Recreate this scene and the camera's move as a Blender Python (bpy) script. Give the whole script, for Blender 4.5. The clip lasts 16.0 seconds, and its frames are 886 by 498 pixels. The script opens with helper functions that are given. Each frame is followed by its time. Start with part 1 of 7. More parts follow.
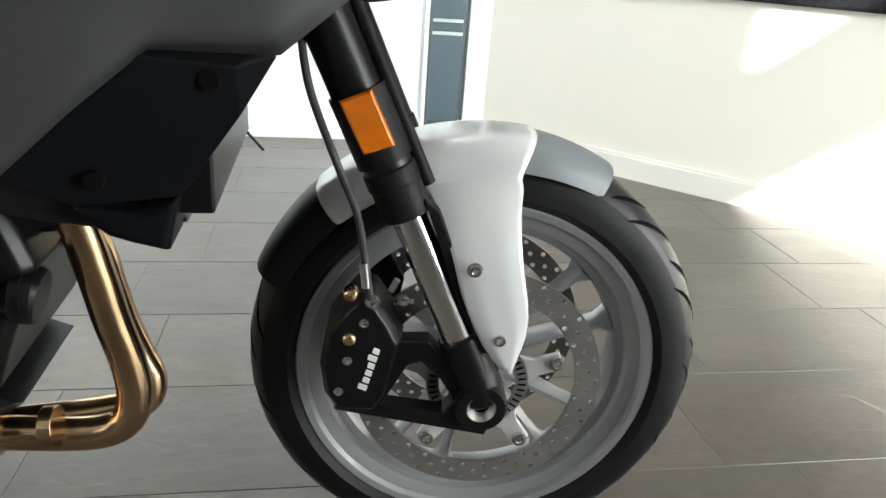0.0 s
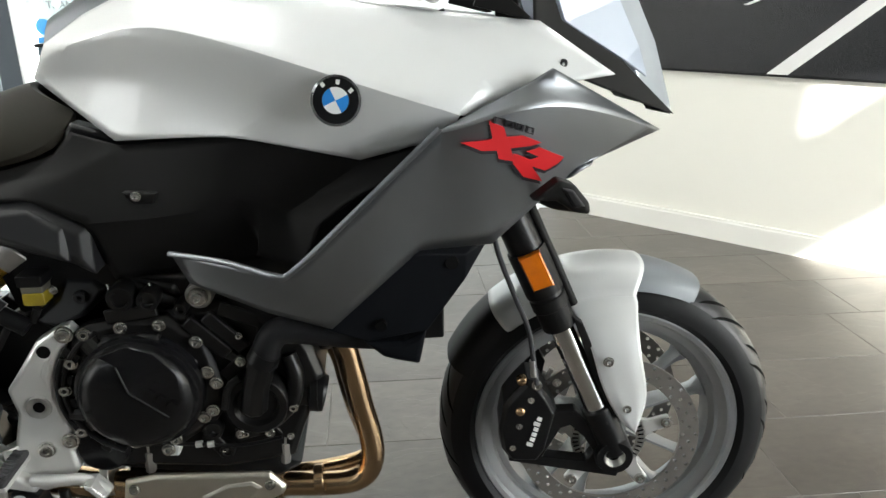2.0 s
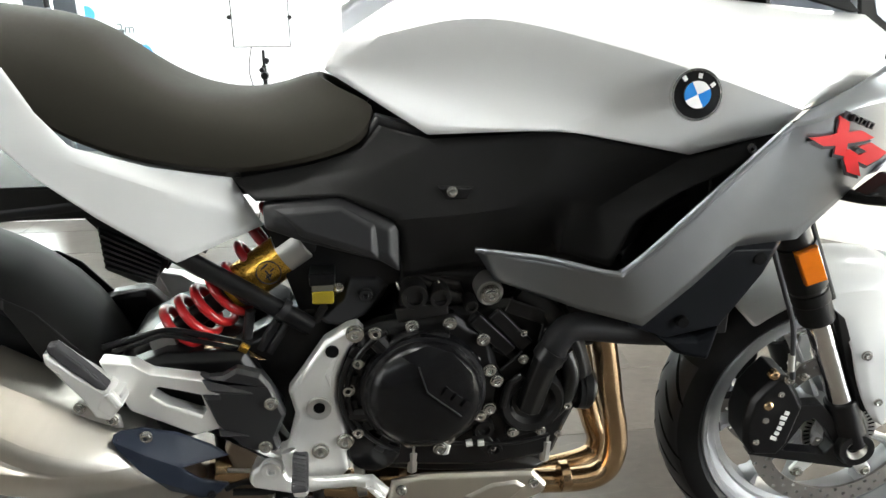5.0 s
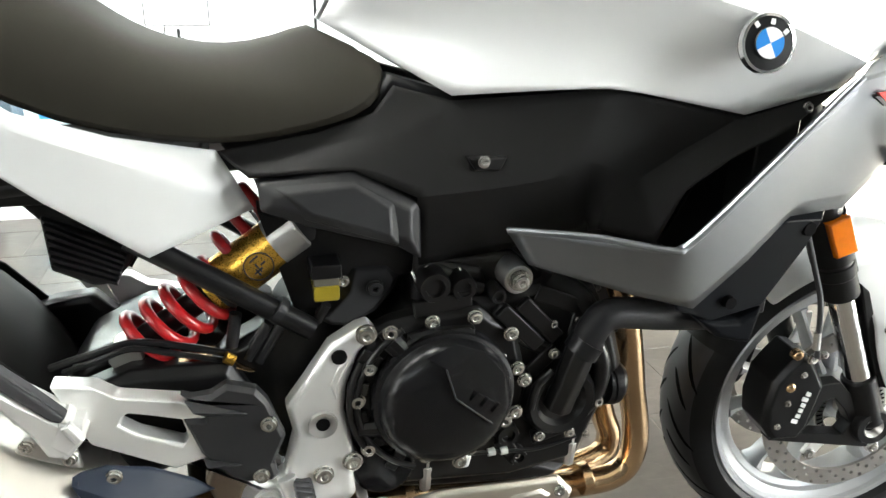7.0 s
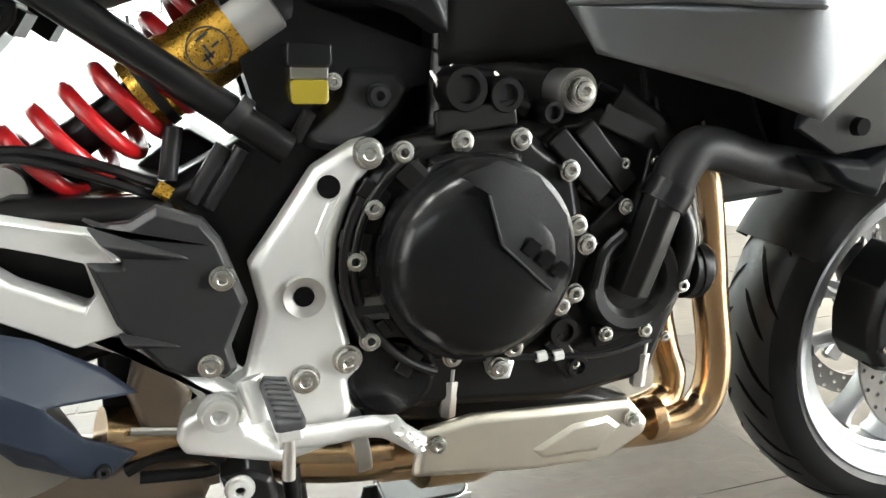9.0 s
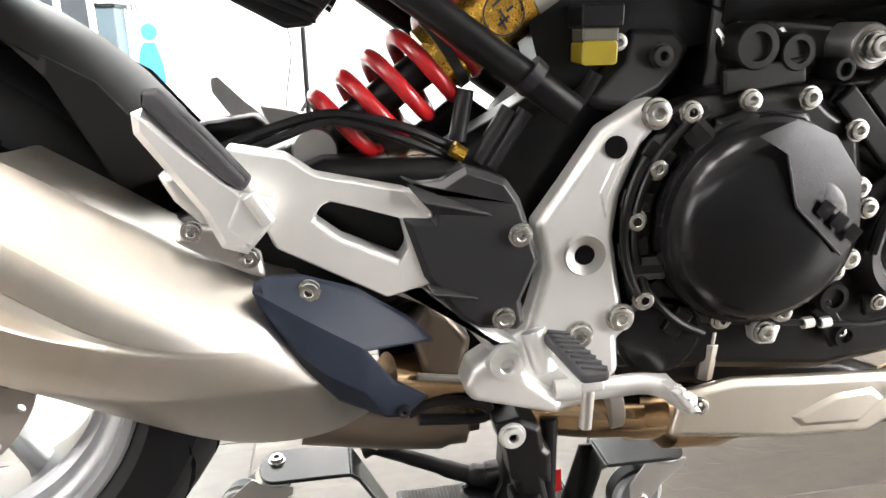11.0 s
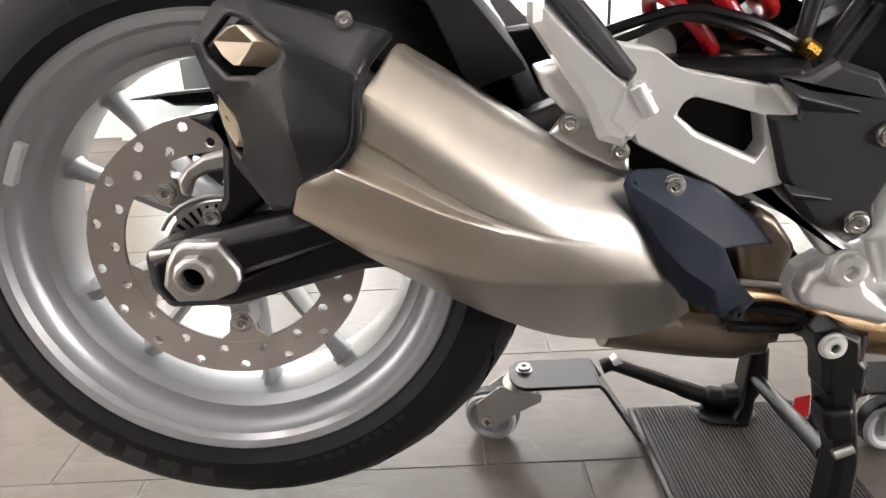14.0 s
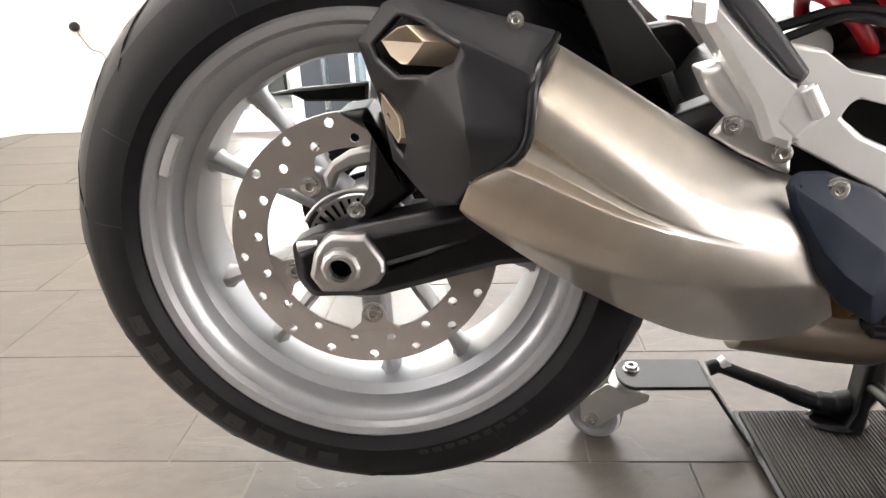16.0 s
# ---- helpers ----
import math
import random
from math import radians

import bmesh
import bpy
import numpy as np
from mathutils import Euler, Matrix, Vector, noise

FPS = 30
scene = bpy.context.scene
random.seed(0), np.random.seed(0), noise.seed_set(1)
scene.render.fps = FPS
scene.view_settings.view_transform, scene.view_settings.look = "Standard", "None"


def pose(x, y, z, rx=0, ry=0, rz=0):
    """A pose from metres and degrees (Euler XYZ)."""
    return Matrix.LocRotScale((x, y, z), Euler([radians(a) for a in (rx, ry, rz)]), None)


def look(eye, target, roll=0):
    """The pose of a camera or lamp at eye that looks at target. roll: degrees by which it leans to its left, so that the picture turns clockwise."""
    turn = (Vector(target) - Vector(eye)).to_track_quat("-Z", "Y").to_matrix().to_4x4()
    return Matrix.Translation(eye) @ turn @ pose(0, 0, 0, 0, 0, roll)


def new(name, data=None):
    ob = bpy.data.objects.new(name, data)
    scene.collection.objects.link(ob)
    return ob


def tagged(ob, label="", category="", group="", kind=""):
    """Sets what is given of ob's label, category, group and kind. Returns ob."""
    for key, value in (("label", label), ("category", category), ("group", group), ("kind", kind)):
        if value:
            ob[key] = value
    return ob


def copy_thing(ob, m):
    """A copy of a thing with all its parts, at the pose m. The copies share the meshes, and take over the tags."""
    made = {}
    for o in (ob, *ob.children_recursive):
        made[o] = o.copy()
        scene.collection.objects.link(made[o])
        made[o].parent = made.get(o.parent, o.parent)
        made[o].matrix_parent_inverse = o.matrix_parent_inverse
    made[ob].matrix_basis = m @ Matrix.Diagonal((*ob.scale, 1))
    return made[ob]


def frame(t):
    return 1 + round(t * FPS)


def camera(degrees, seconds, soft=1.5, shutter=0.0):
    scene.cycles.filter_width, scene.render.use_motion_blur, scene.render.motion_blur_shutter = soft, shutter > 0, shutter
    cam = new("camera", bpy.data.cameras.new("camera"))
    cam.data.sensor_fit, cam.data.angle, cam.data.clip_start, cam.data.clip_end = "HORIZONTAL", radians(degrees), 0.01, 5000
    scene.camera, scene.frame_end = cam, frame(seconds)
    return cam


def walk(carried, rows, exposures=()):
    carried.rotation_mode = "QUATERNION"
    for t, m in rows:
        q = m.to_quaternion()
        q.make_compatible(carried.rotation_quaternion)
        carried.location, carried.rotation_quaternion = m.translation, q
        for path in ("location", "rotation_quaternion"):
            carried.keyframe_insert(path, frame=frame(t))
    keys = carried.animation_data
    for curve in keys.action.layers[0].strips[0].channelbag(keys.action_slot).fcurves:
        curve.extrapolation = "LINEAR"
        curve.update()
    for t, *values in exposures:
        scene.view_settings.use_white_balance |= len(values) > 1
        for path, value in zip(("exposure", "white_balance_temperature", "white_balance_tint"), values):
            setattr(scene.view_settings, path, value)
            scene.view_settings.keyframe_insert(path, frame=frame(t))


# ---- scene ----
cam = camera(63.9, 16.0)
PATH = [
    (0.0, 1.3207, -0.8369, 0.8083, 67.34, -4.09, -8.82),
    (0.5, 1.2733, -0.9272, 0.9129, 68.78, -2.69, -8.89),
    (1.0, 1.2730, -1.0172, 0.9678, 68.96, -0.21, -5.49),
    (1.5, 1.2389, -1.0736, 1.0169, 69.16, 0.87, -4.04),
    (2.0, 1.1300, -1.1251, 1.0460, 70.29, 0.34, -5.42),
    (2.5, 1.0124, -1.1576, 1.0641, 70.86, -0.53, -8.66),
    (3.0, 0.9326, -1.1628, 1.0598, 70.64, 0.58, -7.07),
    (3.5, 0.8799, -1.1493, 1.0538, 70.71, 1.03, -5.63),
    (4.0, 0.8033, -1.1073, 1.0529, 70.18, 0.71, -7.10),
    (4.5, 0.7333, -1.0776, 1.0501, 69.78, -0.02, -7.02),
    (7.0, 0.5490, -0.9029, 0.9826, 69.25, -1.00, -15.48),
    (7.5, 0.5624, -0.8155, 0.8426, 70.63, -1.35, -18.66),
    (8.0, 0.5690, -0.7485, 0.6836, 76.13, -1.05, -20.60),
    (10.5, 0.4370, -0.7085, 0.6497, 73.35, 0.64, -12.00),
    (11.0, 0.4021, -0.7031, 0.6534, 72.93, 0.93, -9.45),
    (11.5, 0.3606, -0.6988, 0.6496, 72.61, 0.71, -7.22),
    (12.0, 0.3230, -0.6969, 0.6468, 72.08, 0.78, -4.47),
    (12.5, 0.2952, -0.6977, 0.6384, 71.73, 1.49, -2.82),
    (13.0, 0.2655, -0.7000, 0.6327, 71.24, 2.12, -2.28),
    (13.5, 0.2361, -0.6996, 0.6317, 69.65, 2.26, -2.02),
    (14.0, 0.2060, -0.7076, 0.6261, 68.72, 2.35, -1.01),
    (14.5, 0.1720, -0.7176, 0.6312, 68.22, 2.34, 0.66),
    (15.0, 0.1477, -0.7255, 0.6293, 68.24, 2.60, 2.05),
    (15.5, 0.1285, -0.7271, 0.6237, 68.37, 2.60, 2.83),
    (16.0, 0.1281, -0.7175, 0.6350, 68.41, 2.59, 3.40),
]
EXPOSURES = [(0.0, 2.55, 6250, 7), (1.0, 2.42, 6250, 7), (2.5, 2.55, 6300, 7), (4.5, 3.00, 6350, 8), (7.0, 3.49, 6350, 7), (8.0, 3.86, 6350, 6), (10.5, 3.90, 6550, 13), (13.5, 3.30, 6650, 18), (16.0, 3.42, 6700, 18)]
walk(cam, [(t, pose(x, y, z, rx, ry, rz)) for t, x, y, z, rx, ry, rz in PATH], EXPOSURES)

# ---- light ----
SUN_AZ, SUN_EL = radians(73.4), radians(21.0)
world = bpy.data.worlds.new("sky")
scene.world = world
world.use_nodes = True
wn = world.node_tree.nodes
sky = wn.new("ShaderNodeTexSky")
sky.sky_type, sky.sun_disc = "NISHITA", False
sky.sun_elevation, sky.sun_rotation = SUN_EL, radians(163.4)
world.node_tree.links.new(sky.outputs[0], wn["Background"].inputs[0])
wn["Background"].inputs[1].default_value = 0.05

sun = new("sun", bpy.data.lights.new("sun", "SUN"))
sun.data.energy, sun.data.angle, sun.data.color = 5.0, radians(0.6), (1.0, 0.95, 0.86)
sun.matrix_world = look((0.2858 * 9, -0.9583 * 9, 9 * math.tan(SUN_EL)), (0, 0, 0))


def area_light(name, place, target, width, height, power, colour):
    ob = new(name, bpy.data.lights.new(name, "AREA"))
    ob.data.shape, ob.data.size, ob.data.size_y = "RECTANGLE", width, height
    ob.data.energy, ob.data.color = power, colour
    ob.matrix_world = look(place, target)
    return ob


# added fill lamp high on the front wall, for upper and outward faces
area_light("window_light_high", (-1.5, -2.93, 2.26), (-0.6, 0.0, 0.5), 4.0, 0.46, 3.0, (0.97, 0.985, 1.0))
# daylight in the sunny side window and the frosted pane
east = area_light("window_light_east", (5.7, -2.93, 1.4), (5.0, 0.0, 1.0), 2.8, 2.3, 40, (0.98, 0.985, 1.0))
east.data.spread = radians(136)
area_light("window_light_back", (0.85, 2.377, 1.2), (0.85, 0.0, 1.2), 1.8, 2.2, 0.95, (0.94, 0.985, 1.0))
# added fill lamp before the solid left wall, to brighten the rear corner
area_light("window_light_west", (-4.5, -1.3, 1.5), (-1.6, 2.4, 1.2), 2.2, 2.0, 12, (1.0, 0.985, 0.97))

# ---- materials ----


def material(name, colour, rough=0.5, metal=0.0, vary=0.08, scale=6.0, bump=0.0, bump_scale=120.0, coat=0.0, depth=0.0004, spread=0.015, stretch=None, spec=0.5, turn=0.0):
    """A surface with large soft variation, fine grain in its roughness, and optional fine relief."""
    m = bpy.data.materials.new(name)
    m.use_nodes = True
    n, link = m.node_tree.nodes, m.node_tree.links.new
    shader = n["Principled BSDF"]
    coord = n.new("ShaderNodeTexCoord")
    mapping = n.new("ShaderNodeMapping")
    link(coord.outputs["Object"], mapping.inputs["Vector"])
    if stretch:
        mapping.vector_type = "TEXTURE"
        mapping.inputs["Scale"].default_value = tuple(1 / c for c in stretch)
        mapping.inputs["Rotation"].default_value = (0, turn, 0)
    big, fine = n.new("ShaderNodeTexNoise"), n.new("ShaderNodeTexNoise")
    big.inputs["Scale"].default_value, big.inputs["Detail"].default_value = scale, 5.0
    fine.inputs["Scale"].default_value, fine.inputs["Detail"].default_value = bump_scale, 6.0
    link(mapping.outputs[0], big.inputs["Vector"])
    link(mapping.outputs[0], fine.inputs["Vector"])
    ramp = n.new("ShaderNodeMix")
    ramp.data_type = "RGBA"
    low = tuple(c * (1 - vary) for c in colour)
    high = tuple(min(1.0, c * (1 + vary)) for c in colour)
    ramp.inputs["A"].default_value, ramp.inputs["B"].default_value = (*low, 1), (*high, 1)
    link(big.outputs["Fac"], ramp.inputs["Factor"])
    colour_out = ramp.outputs["Result"]
    link(colour_out, shader.inputs["Base Color"])
    shader.inputs["Metallic"].default_value, shader.inputs["Specular IOR Level"].default_value = metal, spec
    span = n.new("ShaderNodeMapRange")
    span.inputs["From Min"].default_value, span.inputs["From Max"].default_value = 0.3, 0.7
    span.inputs["To Min"].default_value, span.inputs["To Max"].default_value = max(0.02, rough - spread), rough + spread
    link(fine.outputs["Fac"], span.inputs["Value"])
    link(span.outputs[0], shader.inputs["Roughness"])
    if coat:
        shader.inputs["Coat Weight"].default_value, shader.inputs["Coat Roughness"].default_value = coat, 0.04
    if bump:
        relief = n.new("ShaderNodeBump")
        relief.inputs["Strength"].default_value, relief.inputs["Distance"].default_value = bump, depth
        link(fine.outputs["Fac"], relief.inputs["Height"])
        link(relief.outputs[0], shader.inputs["Normal"])
    return m


WHITE = material("light_metallic_paint", (0.66, 0.672, 0.672), 0.34, 0.08, 0.02, 3, 0, 300, coat=0.7, spread=0.02)
GREY = material("grey_satin_paint", (0.215, 0.225, 0.24), 0.35, 0.92, 0.04, 4, 0.0, 1500, spread=0.0)
GREY_FENDER = material("grey_plastic", (0.17, 0.185, 0.20), 0.45, 0.1, 0.06, 8, 0.08, 900)
PLASTIC = material("black_grained_plastic", (0.0105, 0.0102, 0.0098), 0.5, 0.0, 0.2, 10, 0.04, 1500, spec=0.13)
COVER = material("anthracite_cover", (0.0165, 0.0165, 0.0175), 0.40, 0.0, 0.12, 9, 0.04, 1500, spec=0.32)
GUARD = material("blue_black_guard", (0.017, 0.022, 0.034), 0.45, 0.0, 0.12, 9, 0.02, 1200, spec=0.14)
COWL = material("black_satin_cowl", (0.0065, 0.0072, 0.0086), 0.4, 0.0, 0.15, 9, 0.0, 1200, spec=0.03)
HOSE = material("black_hose_rubber", (0.010, 0.010, 0.011), 0.5, 0.0, 0.15, 20, 0.0, 400, spec=0.2)
ENGINE = material("black_engine_coat", (0.007, 0.0068, 0.0067), 0.30, 0.0, 0.3, 14, 0.04, 700, spec=0.3)
COVER_GLOSS = material("satin_black_cover", (0.005, 0.005, 0.0055), 0.24, 0.0, 0.05, 8, 0.0, 900, spec=0.25, spread=0.004)
BLACK = material("black_paint", (0.006, 0.006, 0.0064), 0.3, 0.0, 0.2, 12, 0.0, 600, spec=0.3)
RUBBER = material("tyre_rubber", (0.0062, 0.0062, 0.0066), 0.5, 0.0, 0.35, 14, 0.10, 500, spec=0.22)
PEG_RUBBER = material("peg_rubber", (0.035, 0.035, 0.038), 0.6, 0.0, 0.2, 30, 0.3, 400)
SEAT = material("seat_vinyl", (0.021, 0.019, 0.0145), 0.62, 0.0, 0.12, 6, 0.3, 1600, spec=0.1)
RIM = material("silver_wheel_paint", (0.41, 0.42, 0.43), 0.36, 0.62, 0.03, 6, 0.0, 300, coat=0.3, spread=0.03)
ALLOY = material("silver_alloy", (0.75, 0.75, 0.735), 0.33, 0.6, 0.04, 10, 0.05, 900, spread=0.03)
BARE = material("bare_machined_alloy", (0.52, 0.51, 0.49), 0.36, 0.9, 0.10, 30, 0.0, 500)
CHROME = material("chrome_tube", (0.82, 0.82, 0.82), 0.08, 1.0, 0.03, 10, 0.0, 300, spread=0.03)
STEEL = material("zinc_bolt", (0.62, 0.61, 0.58), 0.26, 1.0, 0.15, 60, 0.0, 900)
BRUSHED = material("brushed_stainless", (0.68, 0.655, 0.61), 0.36, 1.0, 0.06, 4, 0.0, 120, spread=0.05, stretch=(14.0, 1.0, 0.04), turn=radians(28))


def heat_tint(m, x0, x1, tint):
    """Bronze heat tint that fades along the pipe's length."""
    n, link = m.node_tree.nodes, m.node_tree.links.new
    shader = n["Principled BSDF"]
    source = shader.inputs["Base Color"].links[0].from_socket
    coord, split, span, mix = n.new("ShaderNodeTexCoord"), n.new("ShaderNodeSeparateXYZ"), n.new("ShaderNodeMapRange"), n.new("ShaderNodeMix")
    mix.data_type, mix.blend_type = "RGBA", "MULTIPLY"
    mix.inputs["B"].default_value = (*tint, 1)
    span.inputs["From Min"].default_value, span.inputs["From Max"].default_value = x0, x1
    span.inputs["To Min"].default_value, span.inputs["To Max"].default_value = 1.0, 0.0
    link(coord.outputs["Object"], split.inputs[0])
    link(split.outputs["X"], span.inputs["Value"])
    link(span.outputs[0], mix.inputs["Factor"])
    link(source, mix.inputs["A"])
    link(mix.outputs["Result"], shader.inputs["Base Color"])


heat_tint(BRUSHED, 0.10, 0.30, (0.93, 0.84, 0.73))
SHIELD = material("satin_stainless_shield", (0.72, 0.68, 0.60), 0.36, 1.0, 0.05, 8, 0.0, 200, spread=0.08, stretch=(8, 1, 1))
HEADER = material("heat_tinted_header", (0.52, 0.36, 0.21), 0.20, 1.0, 0.40, 9, 0.0, 200)
TAIL_STEEL = material("bronze_tinted_steel", (0.58, 0.49, 0.37), 0.42, 1.0, 0.12, 20, 0.0, 200)
SHOP_WALL = material("dark_grey_wall_paint", (0.075, 0.078, 0.082), 0.6, 0.0, 0.05, 2, 0.05, 240)
BROWN = material("brown_tinted_steel", (0.30, 0.25, 0.205), 0.36, 1.0, 0.25, 9, 0.0, 200)
DISC = material("brake_disc_steel", (0.40, 0.36, 0.325), 0.40, 0.45, 0.10, 40, 0.12, 600)
# same steel as the rear disc, darkened for the light in front
DISC_FRONT = material("darker_disc_steel", (0.25, 0.235, 0.22), 0.38, 0.6, 0.12, 40, 0.12, 600)
GOLD = material("gold_anodised", (0.72, 0.42, 0.07), 0.28, 0.95, 0.06, 20, 0.0, 600)
RED = material("red_powder_coat", (0.38, 0.008, 0.011), 0.3, 0.0, 0.06, 20, 0.05, 500, coat=0.4)
DECAL_RED = material("red_decal", (0.62, 0.02, 0.025), 0.35, 0.0, 0.04, 20)
DECAL_DARK = material("dark_decal", (0.03, 0.03, 0.035), 0.4, 0.0, 0.1, 20)
DECAL_LIGHT = material("light_decal", (0.75, 0.75, 0.73), 0.4, 0.0, 0.05, 20)
BLUE = material("blue_enamel", (0.03, 0.22, 0.62), 0.2, 0.0, 0.05, 20, coat=0.6)
WHITE_ENAMEL = material("white_enamel", (0.80, 0.80, 0.80), 0.2, 0.0, 0.03, 20, coat=0.6)
AMBER = material("amber_reflector", (0.66, 0.16, 0.003), 0.15, 0.0, 0.18, 60, 0.5, 260, coat=0.8)
YELLOW = material("yellow_fluid_pot", (0.25, 0.195, 0.015), 0.2, 0.0, 0.15, 40, 0.0, 300, coat=0.6)
SMOKY = material("smoky_clear_plastic", (0.10, 0.095, 0.075), 0.25, 0.0, 0.15, 30, 0.0, 300, coat=0.4)
LENS = material("clear_headlamp", (0.62, 0.66, 0.70), 0.08, 0.3, 0.10, 20, 0.0, 120, coat=0.8)
SHADOW_GREY = material("pale_visor_blue", (0.46, 0.51, 0.60), 0.25, 0.1, 0.04, 6, coat=0.5)
ZINC = material("zinc_plated_steel", (0.60, 0.60, 0.58), 0.3, 0.95, 0.12, 25, 0.0, 300)
CASTOR_GREY = material("grey_castor_rubber", (0.33, 0.34, 0.35), 0.5, 0.0, 0.12, 30, 0.15, 300)
DOLLY = material("black_dolly_paint", (0.010, 0.011, 0.0105), 0.22, 0.0, 0.2, 14, 0.05, 300, spec=0.6)
MAT = material("ribbed_rubber_mat", (0.026, 0.0245, 0.022), 0.6, 0.0, 0.3, 12, 0.2, 300)
WALL = material("cream_wall_paint", (0.78, 0.765, 0.70), 0.6, 0.0, 0.03, 1.5, 0.06, 240)
TRIM = material("white_gloss_trim", (0.80, 0.79, 0.74), 0.3, 0.0, 0.03, 3, 0.03, 200)
CEILING = material("white_ceiling_paint", (0.82, 0.82, 0.80), 0.7, 0.0, 0.03, 2, 0.05, 200)
FRAME_WHITE = material("white_window_frame", (0.80, 0.81, 0.82), 0.3, 0.0, 0.03, 4)
FRAME_DARK = material("grey_aluminium_frame", (0.085, 0.10, 0.115), 0.4, 0.3, 0.1, 8, 0.05, 300)
GROUT = material("grey_grout", (0.15, 0.14, 0.125), 0.8, 0.0, 0.12, 18, 0.3, 300)
POSTER = material("white_poster", (0.80, 0.83, 0.85), 0.5, 0.0, 0.03, 3)
POSTER_BLUE = material("blue_print", (0.08, 0.36, 0.85), 0.5, 0.0, 0.04, 5)
POSTER_INK = material("grey_print", (0.10, 0.11, 0.12), 0.5, 0.0, 0.1, 20)
SHOP_GREY = material("grey_shop_furniture", (0.11, 0.14, 0.17), 0.5, 0.0, 0.1, 6)
PAVING = material("outdoor_paving", (0.50, 0.49, 0.47), 0.8, 0.0, 0.12, 3, 0.2, 60)
FROSTED = material("frosted_film", (0.80, 0.86, 0.86), 0.55, 0.0, 0.03, 2)


def tile_material():
    """Slate-look porcelain: drawn-out clouds, pale veins and a cleft surface; each tile a little different."""
    m = bpy.data.materials.new("slate_porcelain")
    m.use_nodes = True
    n, link = m.node_tree.nodes, m.node_tree.links.new
    shader = n["Principled BSDF"]
    geo, info = n.new("ShaderNodeNewGeometry"), n.new("ShaderNodeObjectInfo")
    shift = n.new("ShaderNodeVectorMath")
    shift.operation = "MULTIPLY_ADD"
    shift.inputs[1].default_value = (1.0, 1.9, 1.0)
    spread = n.new("ShaderNodeMath")
    spread.operation = "MULTIPLY"
    spread.inputs[1].default_value = 37.0
    link(info.outputs["Random"], spread.inputs[0])
    link(geo.outputs["Position"], shift.inputs[0])
    link(spread.outputs[0], shift.inputs[2])
    cloud, grain, cleft = (n.new("ShaderNodeTexNoise") for _ in range(3))
    cloud.inputs["Scale"].default_value, cloud.inputs["Detail"].default_value, cloud.inputs["Distortion"].default_value = 3.0, 7.0, 0.6
    grain.inputs["Scale"].default_value, grain.inputs["Detail"].default_value = 28.0, 8.0
    cleft.inputs["Scale"].default_value, cleft.inputs["Detail"].default_value, cleft.inputs["Distortion"].default_value = 9.0, 6.0, 0.0
    for tex in (cloud, grain, cleft):
        link(shift.outputs[0], tex.inputs["Vector"])
    ramp = n.new("ShaderNodeValToRGB")
    e = ramp.color_ramp.elements
    e[0].position, e[0].color = 0.25, (0.064, 0.055, 0.046, 1)
    e[1].position, e[1].color = 0.78, (0.106, 0.092, 0.077, 1)
    link(cloud.outputs["Fac"], ramp.inputs[0])
    mix = n.new("ShaderNodeMix")
    mix.data_type, mix.blend_type = "RGBA", "OVERLAY"
    mix.inputs["Factor"].default_value = 0.35
    link(ramp.outputs[0], mix.inputs["A"])
    link(grain.outputs["Fac"], mix.inputs["B"])
    shader.inputs["Specular IOR Level"].default_value = 0.65
    tint, span = n.new("ShaderNodeHueSaturation"), n.new("ShaderNodeMapRange")
    span.inputs["To Min"].default_value, span.inputs["To Max"].default_value = 0.88, 1.10
    link(info.outputs["Random"], span.inputs["Value"])
    link(span.outputs[0], tint.inputs["Value"])
    link(mix.outputs["Result"], tint.inputs["Color"])
    link(tint.outputs[0], shader.inputs["Base Color"])
    gloss = n.new("ShaderNodeMapRange")
    gloss.inputs["To Min"].default_value, gloss.inputs["To Max"].default_value = 0.28, 0.38
    link(grain.outputs["Fac"], gloss.inputs["Value"])
    link(gloss.outputs[0], shader.inputs["Roughness"])
    relief = n.new("ShaderNodeBump")
    relief.inputs["Strength"].default_value, relief.inputs["Distance"].default_value = 0.20, 0.003
    # thin split layers end in sharp little ledges
    ledge, join = n.new("ShaderNodeValToRGB"), n.new("ShaderNodeMath")
    le = ledge.color_ramp.elements
    le[0].position, le[0].color = 0.395, (0, 0, 0, 1)
    le[1].position, le[1].color = 0.62, (1, 1, 1, 1)
    for spot, level in ((0.40, 0.3), (0.535, 0.3), (0.54, 0.65), (0.615, 0.65)):
        le.new(spot).color = (level, level, level, 1)
    link(cloud.outputs["Fac"], ledge.inputs[0])
    join.operation = "MULTIPLY_ADD"
    join.inputs[1].default_value = 1.3
    link(ledge.outputs[0], join.inputs[0])
    link(cleft.outputs["Fac"], join.inputs[2])
    link(join.outputs[0], relief.inputs["Height"])
    link(relief.outputs[0], shader.inputs["Normal"])
    return m


def leather_panel_material():
    """Black pebbled panel with a fine sparkle in its grain."""
    m = material("black_pebbled_panel", (0.008, 0.0085, 0.010), 0.26, 0.0, 0.2, 3, 0.7, 190, depth=0.002, spec=0.6)
    return m


